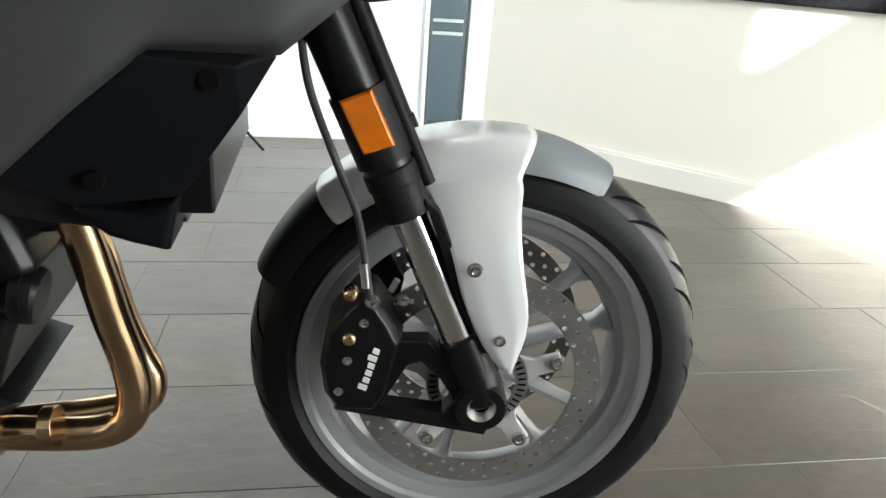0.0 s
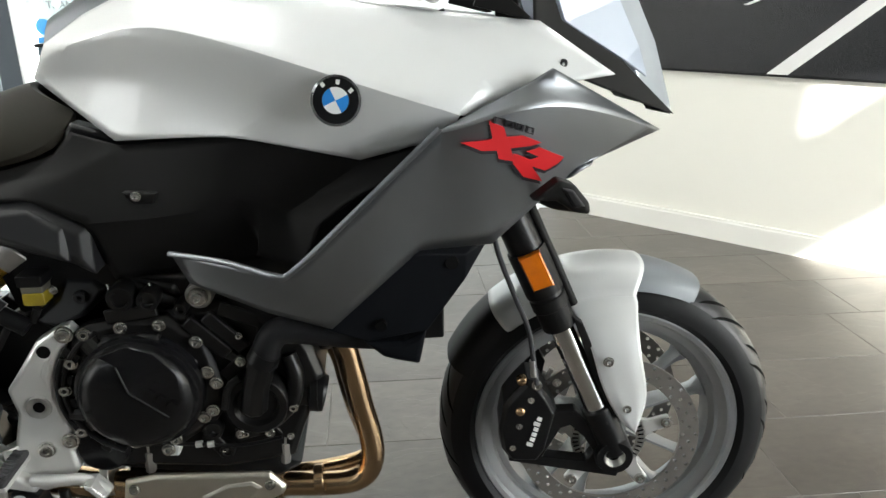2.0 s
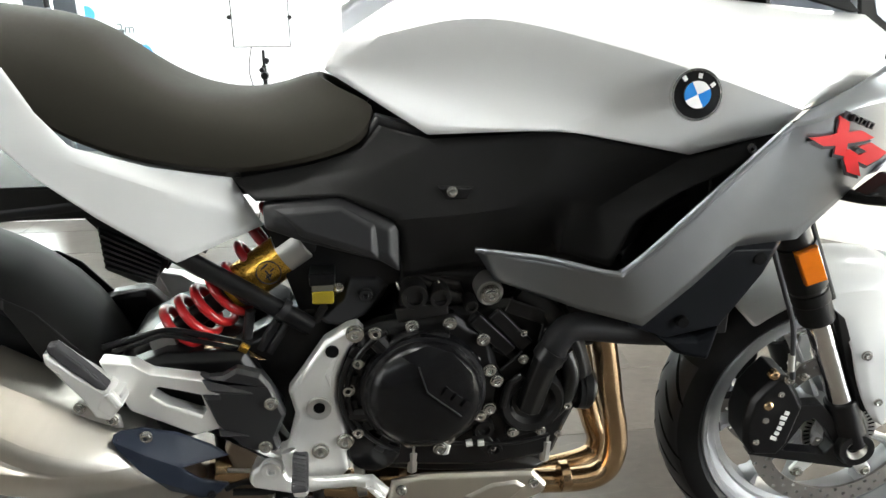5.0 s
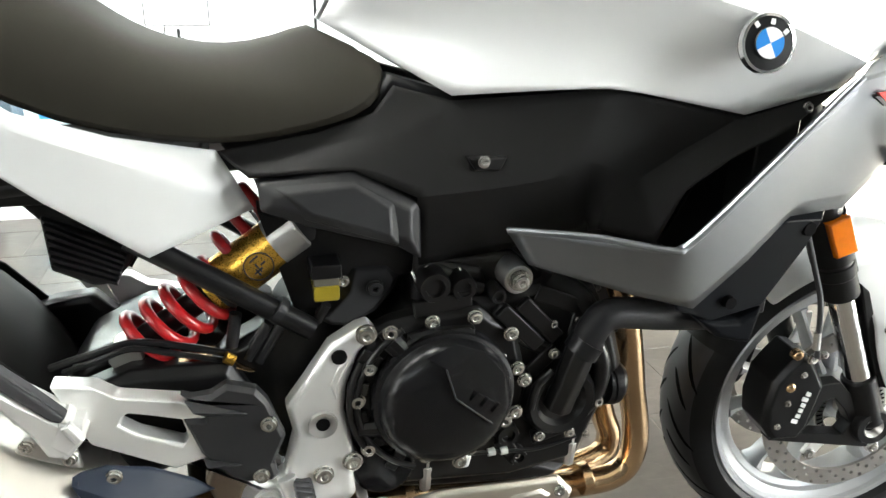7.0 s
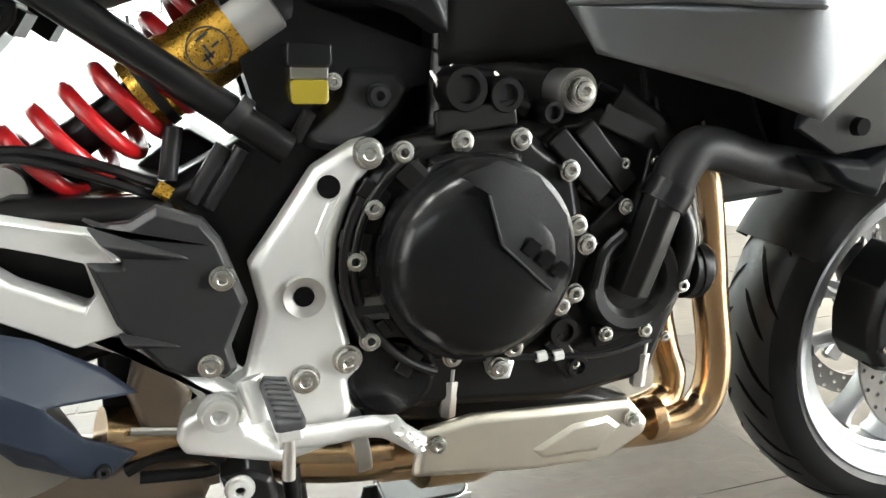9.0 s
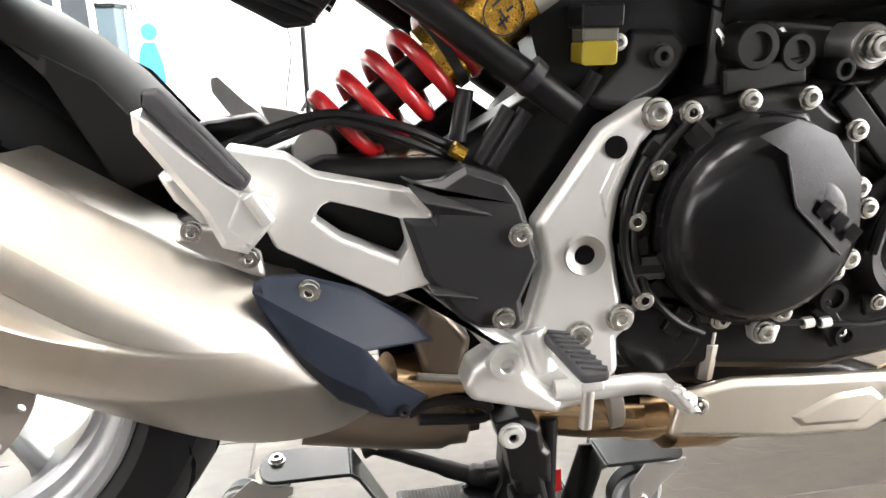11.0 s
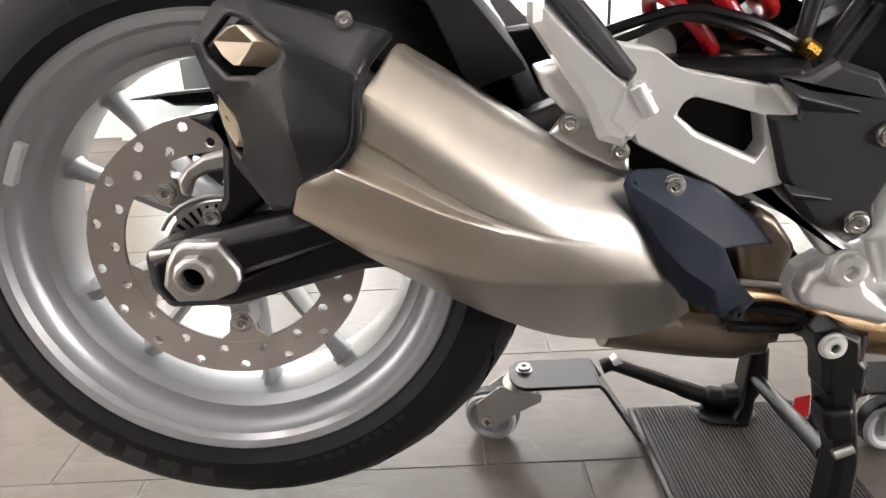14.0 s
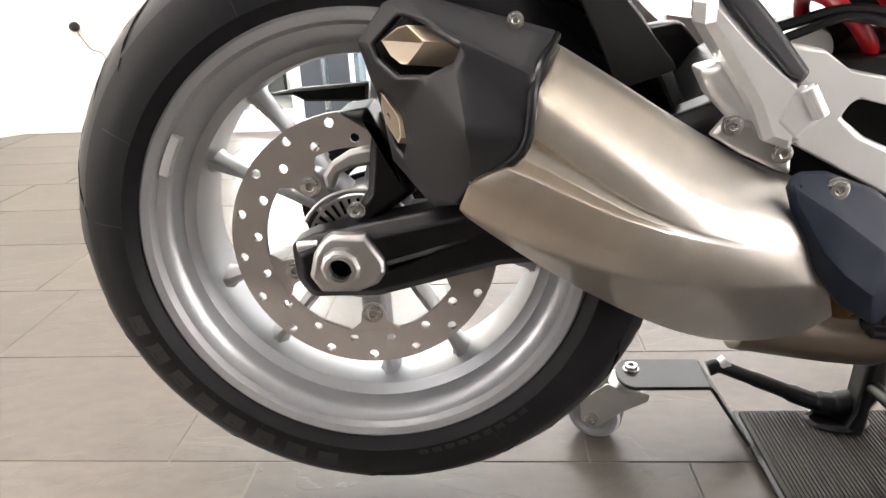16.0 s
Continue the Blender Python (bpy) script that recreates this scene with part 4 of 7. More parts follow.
# caliper, right side and left side
for side in (1, -1):
    cal = bmesh.new()
    crowned([(-0.153, 0.141), (-0.133, 0.136), (-0.114, 0.108), (-0.0985, 0.080), (-0.1136, 0.005), (-0.1286, -0.019), (-0.174, -0.019), (-0.191, 0.005), (-0.197, 0.046), (-0.190, 0.092), (-0.173, 0.117)], -0.128, -0.055, 0.008, 0.010, cal)
    for v in cal.verts:
        v.co.y *= side
    caliper = at(part("brake_caliper", cal, BLACK, bike, "black radial brake caliper", bevel=0.003), FRONT)
    if side < 0:
        continue
    bolts(caliper, [(-0.136, 0.135)], -0.131, 0.0085)
    bolts(caliper, [(-0.173, 0.013), (-0.145, 0.107), (-0.163, 0.056)], -0.131, 0.0055)
    part("piston", lathe([(0, -0.134), (0.007, -0.131), (0.009, -0.128), (0.009, -0.118), (0, -0.118)], 20, (-0.161, 0, 0.142)), HEADER, caliper, "bronze cover")
    part("piston", lathe([(0, -0.134), (0.007, -0.131), (0.009, -0.128), (0.009, -0.118), (0, -0.118)], 20, (-0.162, 0, 0.084)), HEADER, caliper, "bronze cover")
    (cx, cz), (ex, ez) = (-0.140, 0.016), (-0.124, 0.076)
    t = math.atan2(ez - cz, ex - cx)
    n = math.hypot(ex - cx, ez - cz)
    plate_with_bars(caliper, [(cx + math.cos(t) * n * k / 6, cz + math.sin(t) * n * k / 6, n / 9, 0.011 if k in (0, 4) else 0.008, 0.001, t) for k in range(6)], DECAL_LIGHT, -0.1305)
    part("caliper_bracket", ring_plate([(-0.109, 0.082), (-0.069, 0.084), (-0.019, 0.032), (0.019, -0.017), (0.010, -0.048), (-0.180, -0.017)], [(-0.092, 0.049), (-0.076, 0.055), (-0.052, 0.032), (-0.034, 0.004), (-0.046, -0.017), (-0.121, -0.008)], -0.124, -0.098), BLACK, caliper, "black fork foot bracket with an opening", bevel=0.003, segments=3)
    bolts(caliper, [(-0.101, 0.129)], -0.112, 0.007)
    part("pad_pin", round_bar((-0.116, -0.10, 0.136), (-0.109, -0.10, 0.151), 0.004), BARE, caliper)

hose = at(part("brake_hose", tube([(-0.218, -0.12, 0.435), (-0.206, -0.135, 0.373), (-0.178, -0.14, 0.300), (-0.155, -0.14, 0.243), (-0.145, -0.14, 0.188), (-0.138, -0.14, 0.144)], 0.0042, 10), PEG_RUBBER, bike, "thin black brake hose"), FRONT)
part("ferrule", round_bar((-0.147, -0.14, 0.188), (-0.143, -0.14, 0.159), 0.0055, 12), ZINC, hose)
refl = bmesh.new()
crowned([(-0.176, 0.364), (-0.144, 0.378), (-0.118, 0.323), (-0.150, 0.311)], -0.151, -0.128, 0.002, 0.003, refl)
at(part("reflector", refl, AMBER, bike, "amber side reflector", bevel=0.001), FRONT)
part("reflector_strap", round_bar(tuple(FORK_LOW + (FORK_UP - FORK_LOW) * 0.70), tuple(FORK_LOW + (FORK_UP - FORK_LOW) * 0.86), 0.031, 24), PLASTIC, bike.children[-1])
part("rib_hose", tube([tuple(FORK_LOW + (FORK_UP - FORK_LOW) * t + Vector((0.036, 0.01, 0))) for t in (0.64, 0.75, 0.9, 1.05, 1.2)], 0.0085, 12), PLASTIC, bike).matrix_local = FRONT

# front fender: a curved shell over the tyre, silver in the middle with side flaps, grey tips
def fender_shell(a0, a1, r, half, lip, mat, label, name="front_fender", taper=0.0):
    bm = bmesh.new()
    rows = []
    for i in range(17):
        a = radians(a0 + (a1 - a0) * i / 16)
        row = []
        for j in range(13):
            u = -1 + 2 * j / 12
            rr = r - lip * abs(u) ** 3.0
            row.append(bm.verts.new((rr * math.cos(a), half * (1 - taper * (1 - i / 16) ** 2) * math.sin(u * 1.35) / math.sin(1.35), rr * math.sin(a))))
        rows.append(row)
    for p, q in zip(rows, rows[1:]):
        for k in range(12):
            bm.faces.new((p[k], p[k + 1], q[k + 1], q[k]))
    bmesh.ops.recalc_face_normals(bm, faces=bm.faces)
    bmesh.ops.solidify(bm, geom=bm.faces, thickness=0.003)
    return at(part(name, bm, mat, bike, label), FRONT)


# the silver part: a shell over the tyre whose sides run down as flaps to the axle; the flaps' rear and front edges
FLAP_REAR = [(-0.074, 0.247), (-0.072, 0.233), (-0.0555, 0.215), (-0.0475, 0.192), (-0.038, 0.155), (-0.0177, 0.107), (0.0061, 0.067), (0.026, 0.054)]
FLAP_FRONT = [(0.030, 0.268), (0.0265, 0.255), (0.0245, 0.238), (0.0272, 0.202), (0.0355, 0.166), (0.0458, 0.123), (0.0395, 0.086), (0.031, 0.054)]
fb_ = bmesh.new()
angles = [84.5 + 3.0 * k for k in range(9)] + [111, 114, 117, 120, 123, 126, 129, 132]
rows = []
for a in angles:
    row = []
    for j in range(17):
        u = -1 + j / 8
        rr = 0.318 - 0.045 * abs(u) ** 3.0
        b = radians(a - 3.5 * (1 - u * u) * max(0.0, (100 - a) / 15.5))
        row.append(fb_.verts.new((rr * math.cos(b), 0.075 * math.sin(u * 1.35) / math.sin(1.35), rr * math.sin(b))))
    rows.append(row)
for p, q in zip(rows, rows[1:]):
    for k in range(16):
        fb_.faces.new((p[k], p[k + 1], q[k + 1], q[k]))
for side in (1, -1):
    prev = [rows[8 - k][0 if side > 0 else 16] for k in range(9)]
    for (lx, lz), (rx_, rz_) in zip(FLAP_REAR, FLAP_FRONT):
        row = []
        for j in range(9):
            x, z = lx + (rx_ - lx) * j / 8, lz + (rz_ - lz) * j / 8
            low = min(1.0, max(0.0, (0.275 - math.hypot(x, z)) / 0.07))
            edge = 0.005 * max(0.0, abs(j / 4 - 1) - 0.5) / 0.5
            row.append(fb_.verts.new((x, -(0.075 + 0.068 * low * (1.6 - 0.6 * low) - edge * low) * side, z)))
        for k in range(8):
            fb_.faces.new((prev[k], prev[k + 1], row[k + 1], row[k]))
        prev = row
bmesh.ops.recalc_face_normals(fb_, faces=fb_.faces)
if sum(f.normal.dot(f.calc_center_median()) for f in fb_.faces) < 0:
    bmesh.ops.reverse_faces(fb_, faces=fb_.faces)
fender = at(part("front_fender", fb_, WHITE, bike, "light metallic front fender with long side flaps"), FRONT)
soften(fender, 1, 0.003)
bolts(fender, [(-0.0243, 0.186), (0.0115, 0.100)], -0.1435, 0.0085)
part("fender_brace", slab([(-0.085, 0.262), (-0.067, 0.248), (0.011, 0.071), (-0.005, 0.076), (-0.041, 0.146)], -0.132, -0.112), PLASTIC, fender, bevel=0.002)
fender_shell(62, 96, 0.3155, 0.070, 0.036, GREY_FENDER, "grey front tip of the fender", "fender_tip", 0.3)
fender_shell(130, 155, 0.3155, 0.0735, 0.043, PLASTIC, "black rear tip of the fender", "fender_tail")

# rear wheel
rw, rt = wheel("rear_wheel", REAR, 0.2245, 0.072, 0.306, 0.084, "silver cast rear wheel")
spokes(rw, [128 + 72 * k + d for k in range(5) for d in (0, 28)], 0.040, 0.187)
tread(rt, 0.306, 0.084, 0.2165, 22, 0.30)
side_marks(rt, 0.306, 0.084, 0.2165, 0.246, 0.266, radians(196), radians(262), 8)
side_marks(rt, 0.306, 0.084, 0.2165, 0.240, 0.246, radians(280), radians(312), 9)
for a in (112, 152, 173, 238, 300):
    line = bmesh.new()
    ring = []
    for r in (0.236, 0.244, 0.252, 0.260, 0.268):
        sn = ((r - 0.2165) / (0.306 - 0.2165)) ** (1 / 0.74)
        y = -0.084 * math.sqrt(1 - sn * sn) ** 0.82 - 0.0006
        ring.append([line.verts.new((r * math.cos(radians(a + d)), y, r * math.sin(radians(a + d)))) for d in (0, 0.22)])
    for p, q in zip(ring, ring[1:]):
        line.faces.new((p[0], p[1], q[1], q[0]))
    part("mould_line", line, WEAR, rt, smooth=False)
part("balance_weight", slab([(0.208 * math.cos(radians(a)), 0.208 * math.sin(radians(a))) for a in (146, 150, 154, 158)] + [(0.199 * math.cos(radians(a)), 0.199 * math.sin(radians(a))) for a in (158, 154, 150, 146)], -0.074, -0.058), ALLOY, rw, "stick-on balance weight", bevel=0.001)
d = part("brake_disc", drilled_disc(0.098, 0.1325, 0.005, (2, 2), 34, 0.0048), DISC, rw, "brown-grey drilled rear brake disc")
d.matrix_local = Matrix.Translation((0, -0.066, 0))
for k in range(5):
    a = 128 + 72 * k
    tab = slab([(0.101, -0.034), (0.101, 0.034), (0.094, 0.024), (0.086, 0.014), (0.076, 0.0125), (0.067, 0.008), (0.065, 0.0), (0.067, -0.008), (0.076, -0.0125), (0.086, -0.014), (0.094, -0.024)], -0.0678, -0.0642)
    part("disc_tab", tab, DISC, rw, bevel=0.001).matrix_local = Matrix.Rotation(-radians(a), 4, "Y")
    lug_ = crowned([(0.030, -0.017), (0.060, -0.012), (0.082, -0.013), (0.092, -0.006), (0.092, 0.006), (0.082, 0.013), (0.060, 0.012), (0.030, 0.017)], -0.063, -0.040, 0.003, 0.004)
    part("hub_arm", lug_, RIM, rw, bevel=0.002).matrix_local = Matrix.Rotation(-radians(a), 4, "Y")
for k in range(5):
    a = radians(128 + 72 * k)
    share("bolt", BOLT, rw, Matrix.Translation((0.077 * math.cos(a), -0.070, 0.077 * math.sin(a))) @ Matrix.Diagonal((0.0085, 0.006, 0.0085, 1)))
part("sensor_ring", lathe([(0.034, -0.078), (0.054, -0.078), (0.054, -0.074), (0.034, -0.074)], 48, loop=True), BARE, rw, "toothed wheel speed ring")
teeth = bmesh.new()
for k in range(36):
    a = 2 * math.pi * k / 36
    c, s = math.cos(a), math.sin(a)
    slab([(0.038 * c + 0.0011 * s, 0.038 * s - 0.0011 * c), (0.051 * c + 0.0014 * s, 0.051 * s - 0.0014 * c), (0.051 * c - 0.0014 * s, 0.051 * s + 0.0014 * c), (0.038 * c - 0.0011 * s, 0.038 * s + 0.0011 * c)], -0.0797, -0.0779, teeth)
# black bars on the uncut ring give the dark of its slots
tagged(part("ring_slot", teeth, RECESS_DARK, rw, smooth=False), "dark bars for the shade in the slots of the speed ring", "", "", "stuff")
part("sprocket", drilled_disc(0.05, 0.098, 0.006, (0, 3), 30, 0.0055), COVER, rw, "dark rear sprocket").matrix_local = Matrix.Translation((0, 0.075, 0))

part("ring_guard", tube([(0.060 * math.cos(radians(a)), -0.083, 0.060 * math.sin(radians(a))) for a in range(40, 151, 10)], 0.0022, 10), BARE, rw, "thin bright ring guard")

# swing arm and its axle blocks
arm = both("swing_arm", lambda: crowned([(-0.059, 0.404), (-0.037, 0.414), (0.061, 0.433), (0.121, 0.446), (0.211, 0.488), (0.399, 0.555), (0.511, 0.552), (0.561, 0.457), (0.505, 0.434), (0.356, 0.394), (0.134, 0.379), (0.087, 0.367), (0.019, 0.350), (-0.045, 0.350), (-0.058, 0.370)], -0.128, -0.085, 0.012, 0.012), BLACK, "black swing arm", 0.004)
part("arm_rib", crowned([(0.029, 0.390), (0.075, 0.403), (0.140, 0.421), (0.139, 0.417), (0.079, 0.398), (0.029, 0.377)], -0.131, -0.12, 0.003, 0.003), BLACK, arm, bevel=0.002)
# bronze-coloured strip stands in for the brown reflection on the black arm
part("arm_top", crowned([(0.378, 0.544), (0.406, 0.553), (0.483, 0.554), (0.513, 0.547), (0.539, 0.529), (0.514, 0.535), (0.426, 0.542)], -0.115, -0.06, 0.004, 0.006), HEADER, arm, "brown strip for the reflection along the upper edge", bevel=0.003)
block = part("axle_block", crowned([(-0.025, 0.414), (-0.017, 0.419), (0.015, 0.418), (0.030, 0.393), (0.030, 0.381), (0.022, 0.370), (0.003, 0.363), (-0.030, 0.363), (-0.040, 0.379), (-0.034, 0.401)], -0.137, -0.122, 0.004, 0.004), BARE, arm, "machined axle block", bevel=0.002)
ax, az = (-0.008, 0.391)
part("axle_nut", lathe([(0.0108, -0.146), (0.0150, -0.147), (0.0178, -0.145), (0.0185, -0.142), (0.0185, -0.132), (0.0108, -0.132)], 10, (ax, 0, az), loop=True), BARE, arm, "large hollow axle nut")
part("axle_tube", lathe([(0.0108, -0.151), (0.0130, -0.151), (0.0130, 0.13), (0.0108, 0.13)], 32, (ax, 0, az), loop=True), BARE, arm)
# black disc for the dark inside the hollow axle
part("axle_bore", lathe([(0, -0.138), (0.0107, -0.138), (0.0107, -0.135), (0, -0.135)], 24, (ax, 0, az)), RECESS_DARK, arm)
part("adjuster_bolt", round_bar((-0.051, -0.12, 0.403), (-0.032, -0.12, 0.405), 0.005), ZINC, arm)

part("arm_casting", crowned([(0.305, 0.500), (0.337, 0.547), (0.385, 0.569), (0.440, 0.577), (0.512, 0.558), (0.530, 0.521), (0.519, 0.468)], -0.075, 0.06, 0.012, 0.015), BLACK, arm, "black cast swing arm bridge", bevel=0.008)

part("arm_left", crowned([(0.229, 0.553), (0.281, 0.568), (0.331, 0.572), (0.363, 0.535), (0.419, 0.490), (0.512, 0.460), (0.513, 0.370), (0.212, 0.416)], 0.075, 0.11, 0.008, 0.008), BLACK, arm, "black left arm of the swing arm", bevel=0.006)

# rear caliper and its bracket, behind the tail pipe
rc = part("rear_caliper", crowned([(-0.008, 0.521), (0.020, 0.525), (0.040, 0.485), (0.059, 0.447), (0.008, 0.412), (-0.004, 0.424), (0.014, 0.449), (0.021, 0.502)], -0.105, -0.05, 0.006, 0.006), BLACK, bike, "black rear brake caliper", 0.003)
part("caliper_bracket", crowned([(-0.029, 0.447), (-0.030, 0.460), (-0.021, 0.472), (-0.004, 0.482), (0.020, 0.487), (0.020, 0.469), (-0.002, 0.466), (-0.015, 0.460), (-0.022, 0.445)], -0.086, -0.072, 0.003, 0.004), BARE, rc, "cast bracket", bevel=0.003)
bolts(rc, [(0.003, 0.432)], -0.107, 0.008)

# rear hugger
both("rear_hugger", lambda: facets([(0.155, -0.070, 0.651), (0.194, -0.100, 0.640), (0.228, -0.100, 0.620), (0.281, -0.100, 0.554), (0.285, -0.095, 0.546), (0.242, -0.105, 0.534), (0.231, -0.105, 0.543), (0.212, -0.105, 0.584), (0.193, -0.105, 0.624)], [(0, 1, 8), (1, 2, 7, 8), (2, 3, 6, 7), (3, 4, 5, 6)], 0.004), PLASTIC, "black rear mudguard", 0.002)
hug = bmesh.new()
rows = []
for i in range(13):
    a = radians(20 + 95 * i / 12)
    rows.append([hug.verts.new((-0.008 + (0.340 - 0.02 * abs(u) ** 3) * math.cos(a), 0.098 * u, 0.387 + (0.340 - 0.02 * abs(u) ** 3) * math.sin(a))) for u in (-1, -0.8, -0.4, 0, 0.4, 0.8, 1)])
for p, q in zip(rows, rows[1:]):
    for k in range(6):
        hug.faces.new((p[k], p[k + 1], q[k + 1], q[k]))
bmesh.ops.recalc_face_normals(hug, faces=hug.faces)
bmesh.ops.solidify(hug, geom=hug.faces, thickness=0.003)
part("hugger_shell", hug, PLASTIC, bike)

part("chain_guard", crowned([(-0.138, 0.508), (-0.089, 0.515), (-0.010, 0.519), (-0.012, 0.498), (-0.083, 0.500), (-0.098, 0.508)], 0.088, 0.102, 0.003, 0.003), PLASTIC, bike, "black pointed chain guard", 0.002)
# chain on the far side
chain = bmesh.new()
for k in range(26):
    x = 0.03 + 0.62 * k / 25
    z = 0.335 + 0.10 * k / 25
    box(x, x + 0.014, 0.072, 0.084, z - 0.006, z + 0.006, chain)
tagged(part("drive_chain", chain, STEEL, bike, "steel drive chain", smooth=False), kind="stuff")

# tank cover, right half and left half
TANK = [(0.642, -0.030, 0.936), (0.775, -0.129, 0.862), (0.937, -0.193, 0.877), (1.107, -0.205, 0.843), (1.221, -0.215, 0.872), (1.249, -0.215, 0.899), (1.379, -0.190, 0.936), (1.453, -0.172, 0.944), (1.349, -0.160, 1.013), (1.147, -0.150, 1.033), (0.971, -0.120, 1.061), (0.820, -0.075, 1.061), (0.733, -0.050, 1.024), (0.669, -0.040, 0.984), (0.696, -0.075, 0.976), (0.839, -0.150, 1.021), (1.055, -0.240, 0.963), (1.137, -0.250, 0.937), (1.235, -0.235, 0.903), (1.023, -0.192, 1.026), (1.300, -0.212, 0.938), (1.016, -0.212, 0.905), (0.806, -0.122, 0.940)]
TANK_FACES = [(0, 1, 22), (0, 22, 14), (14, 22, 15), (1, 2, 21, 22), (15, 22, 21), (15, 21, 16), (2, 3, 21), (16, 21, 3, 17), (3, 4, 18, 17), (0, 14, 13), (13, 14, 12), (14, 15, 11, 12), (15, 10, 11), (15, 16, 19, 10), (16, 17, 20, 19), (17, 18, 20), (10, 19, 9), (9, 19, 20, 8), (8, 20, 6, 7), (18, 5, 20), (5, 6, 20)]
TANK_SHARP = {**run_crease((13, 14, 15), 0.95), **run_crease((15, 16, 17, 18), 0.97), **run_crease((19, 20), 0.4), **run_crease((15, 21), 0.25), **run_crease((16, 21, 2), 0.25)}
for side in (False, True):
    t = soften(part("tank_cover", soft_panel(TANK, TANK_FACES, 0.005, side, 0.0, TANK_SHARP), WHITE, bike, "glossy light metallic tank cover"))
    if not side:
        tank_right = t
top = bmesh.new()
prev = None
for i in (13, 12, 11, 10):
    x, y, z = TANK[i]
    row = [top.verts.new((x, y * u, z + 0.035 * (1 - u * u))) for u in (1, 0.7, 0.35, 0, -0.35, -0.7, -1)]
    if prev:
        for k in range(6):
            top.faces.new((prev[k], prev[k + 1], row[k + 1], row[k]))
    prev = row
bmesh.ops.solidify(top, geom=top.faces, thickness=0.004)
part("tank_top", top, GREY, bike, "grey top of the tank")
dash = bmesh.new()
prev = None
for (x, y, z), drop in ((TANK[10], 0.01), (TANK[9], 0.012), (TANK[8], 0.015)):
    row = [dash.verts.new((x, (y + 0.012) * u, z - drop)) for u in (1, 0.5, 0, -0.5, -1)]
    if prev:
        for k in range(4):
            dash.faces.new((prev[k], prev[k + 1], row[k + 1], row[k]))
    prev = row
bmesh.ops.solidify(dash, geom=dash.faces, thickness=0.004)
part("cockpit_floor", dash, PLASTIC, bike, "black cockpit panel")
bolts(tank_right, [(1.379, 0.959)], -0.180, 0.006, BOLT_DARK)

# round badge of plain coloured quarters
bx, bz = (1.083, 0.926)
badge = part("badge", lathe([(0, -0.008), (0.021, -0.008), (0.022, -0.0065), (0.036, -0.0055), (0.040, -0.001), (0.040, 0.006), (0, 0.006)], 48), BLACK, bike, "round black-ringed badge with blue and white quarters")
badge.matrix_local = Matrix.Translation((bx, -0.249, bz)) @ Matrix.Rotation(radians(-5), 4, "Z") @ Matrix.Rotation(radians(-10), 4, "X") @ Matrix.Diagonal((0.76, 0.76, 0.76, 1))
part("badge_ring", lathe([(0.0365, -0.0065), (0.0405, -0.0058), (0.0415, 0.002), (0.0365, 0.001)], 48, loop=True), CHROME, badge, "bright rim")
for k in range(4):
    q = [(0, 0)] + [(0.021 * math.cos(radians(90 * k + a + 25)), 0.021 * math.sin(radians(90 * k + a + 25))) for a in range(0, 91, 10)]
    part("quarter", slab(q, -0.0095, -0.0078), (WHITE_ENAMEL, BLUE)[k % 2], badge, smooth=False)
plate_with_bars(badge, [(0.0295 * math.cos(a) - 0.003, 0.0295 * math.sin(a) - 0.004, 0.006, 0.0075, 0.0, a - 1.57) for a in (2.2, 1.45, 0.7)], DECAL_LIGHT, -0.0075)

# grey side fairing with its rear blade
WING = [(0.836, -0.162, 0.709), (1.002, -0.262, 0.704), (1.021, -0.262, 0.712), (1.114, -0.262, 0.803), (1.207, -0.258, 0.889), (1.242, -0.262, 0.894), (1.353, -0.250, 0.932), (1.551, -0.103, 0.855), (1.408, -0.172, 0.817), (1.323, -0.190, 0.748), (1.285, -0.197, 0.717), (1.182, -0.222, 0.720), (1.122, -0.232, 0.670), (1.059, -0.229, 0.612), (0.975, -0.222, 0.637), (0.862, -0.175, 0.667), (1.243, -0.232, 0.902), (1.357, -0.222, 0.957)]
WING_FACES = [(0, 1, 14, 15), (1, 2, 13, 14), (2, 3, 12, 13), (3, 4, 11, 12), (4, 5, 10, 11), (5, 6, 9, 10), (6, 7, 8, 9), (4, 16, 5), (16, 17, 6, 5), (17, 7, 6)]
for side in (False, True):
    w = soften(part("side_fairing", soft_panel(WING, WING_FACES, 0.006, side, 0.0, run_crease((4, 5, 6, 7), 0.9)), GREY, bike, "grey satin side fairing with a red and black emblem"), 3, 0.006)
    if not side:
        wing = w
edge = tube([(0.837, -0.166, 0.709), (0.922, -0.215, 0.711), (0.994, -0.262, 0.706), (1.015, -0.264, 0.712), (1.076, -0.264, 0.767), (1.207, -0.260, 0.891)], 0.0045, 10, 6)
part("fairing_edge", edge, GREY, wing, "pale rounded edge")
# emblem of slanted red strokes with a black shadow, and small dark strokes above, lying on the fairing
def on_wing(x, z, lift):
    a, b, c = (Vector(WING[i]) for i in (5, 6, 10))
    n = (b - a).cross(c - a)
    y = a.y - (n.x * (x - a.x) + n.z * (z - a.z)) / n.y
    return (x, y - lift, z)


def emblem(points, lift, mat, name, shift=(0, 0)):
    bm = bmesh.new()
    f = [bm.verts.new(on_wing(x + shift[0], z + shift[1], lift)) for x, z in points]
    b = [bm.verts.new(on_wing(x + shift[0], z + shift[1], -0.001)) for x, z in points]
    bm.faces.new(f)
    for i in range(len(f)):
        j = (i + 1) % len(f)
        bm.faces.new((f[i], b[i], b[j], f[j]))
    return part(name, bm, mat, wing, smooth=False)


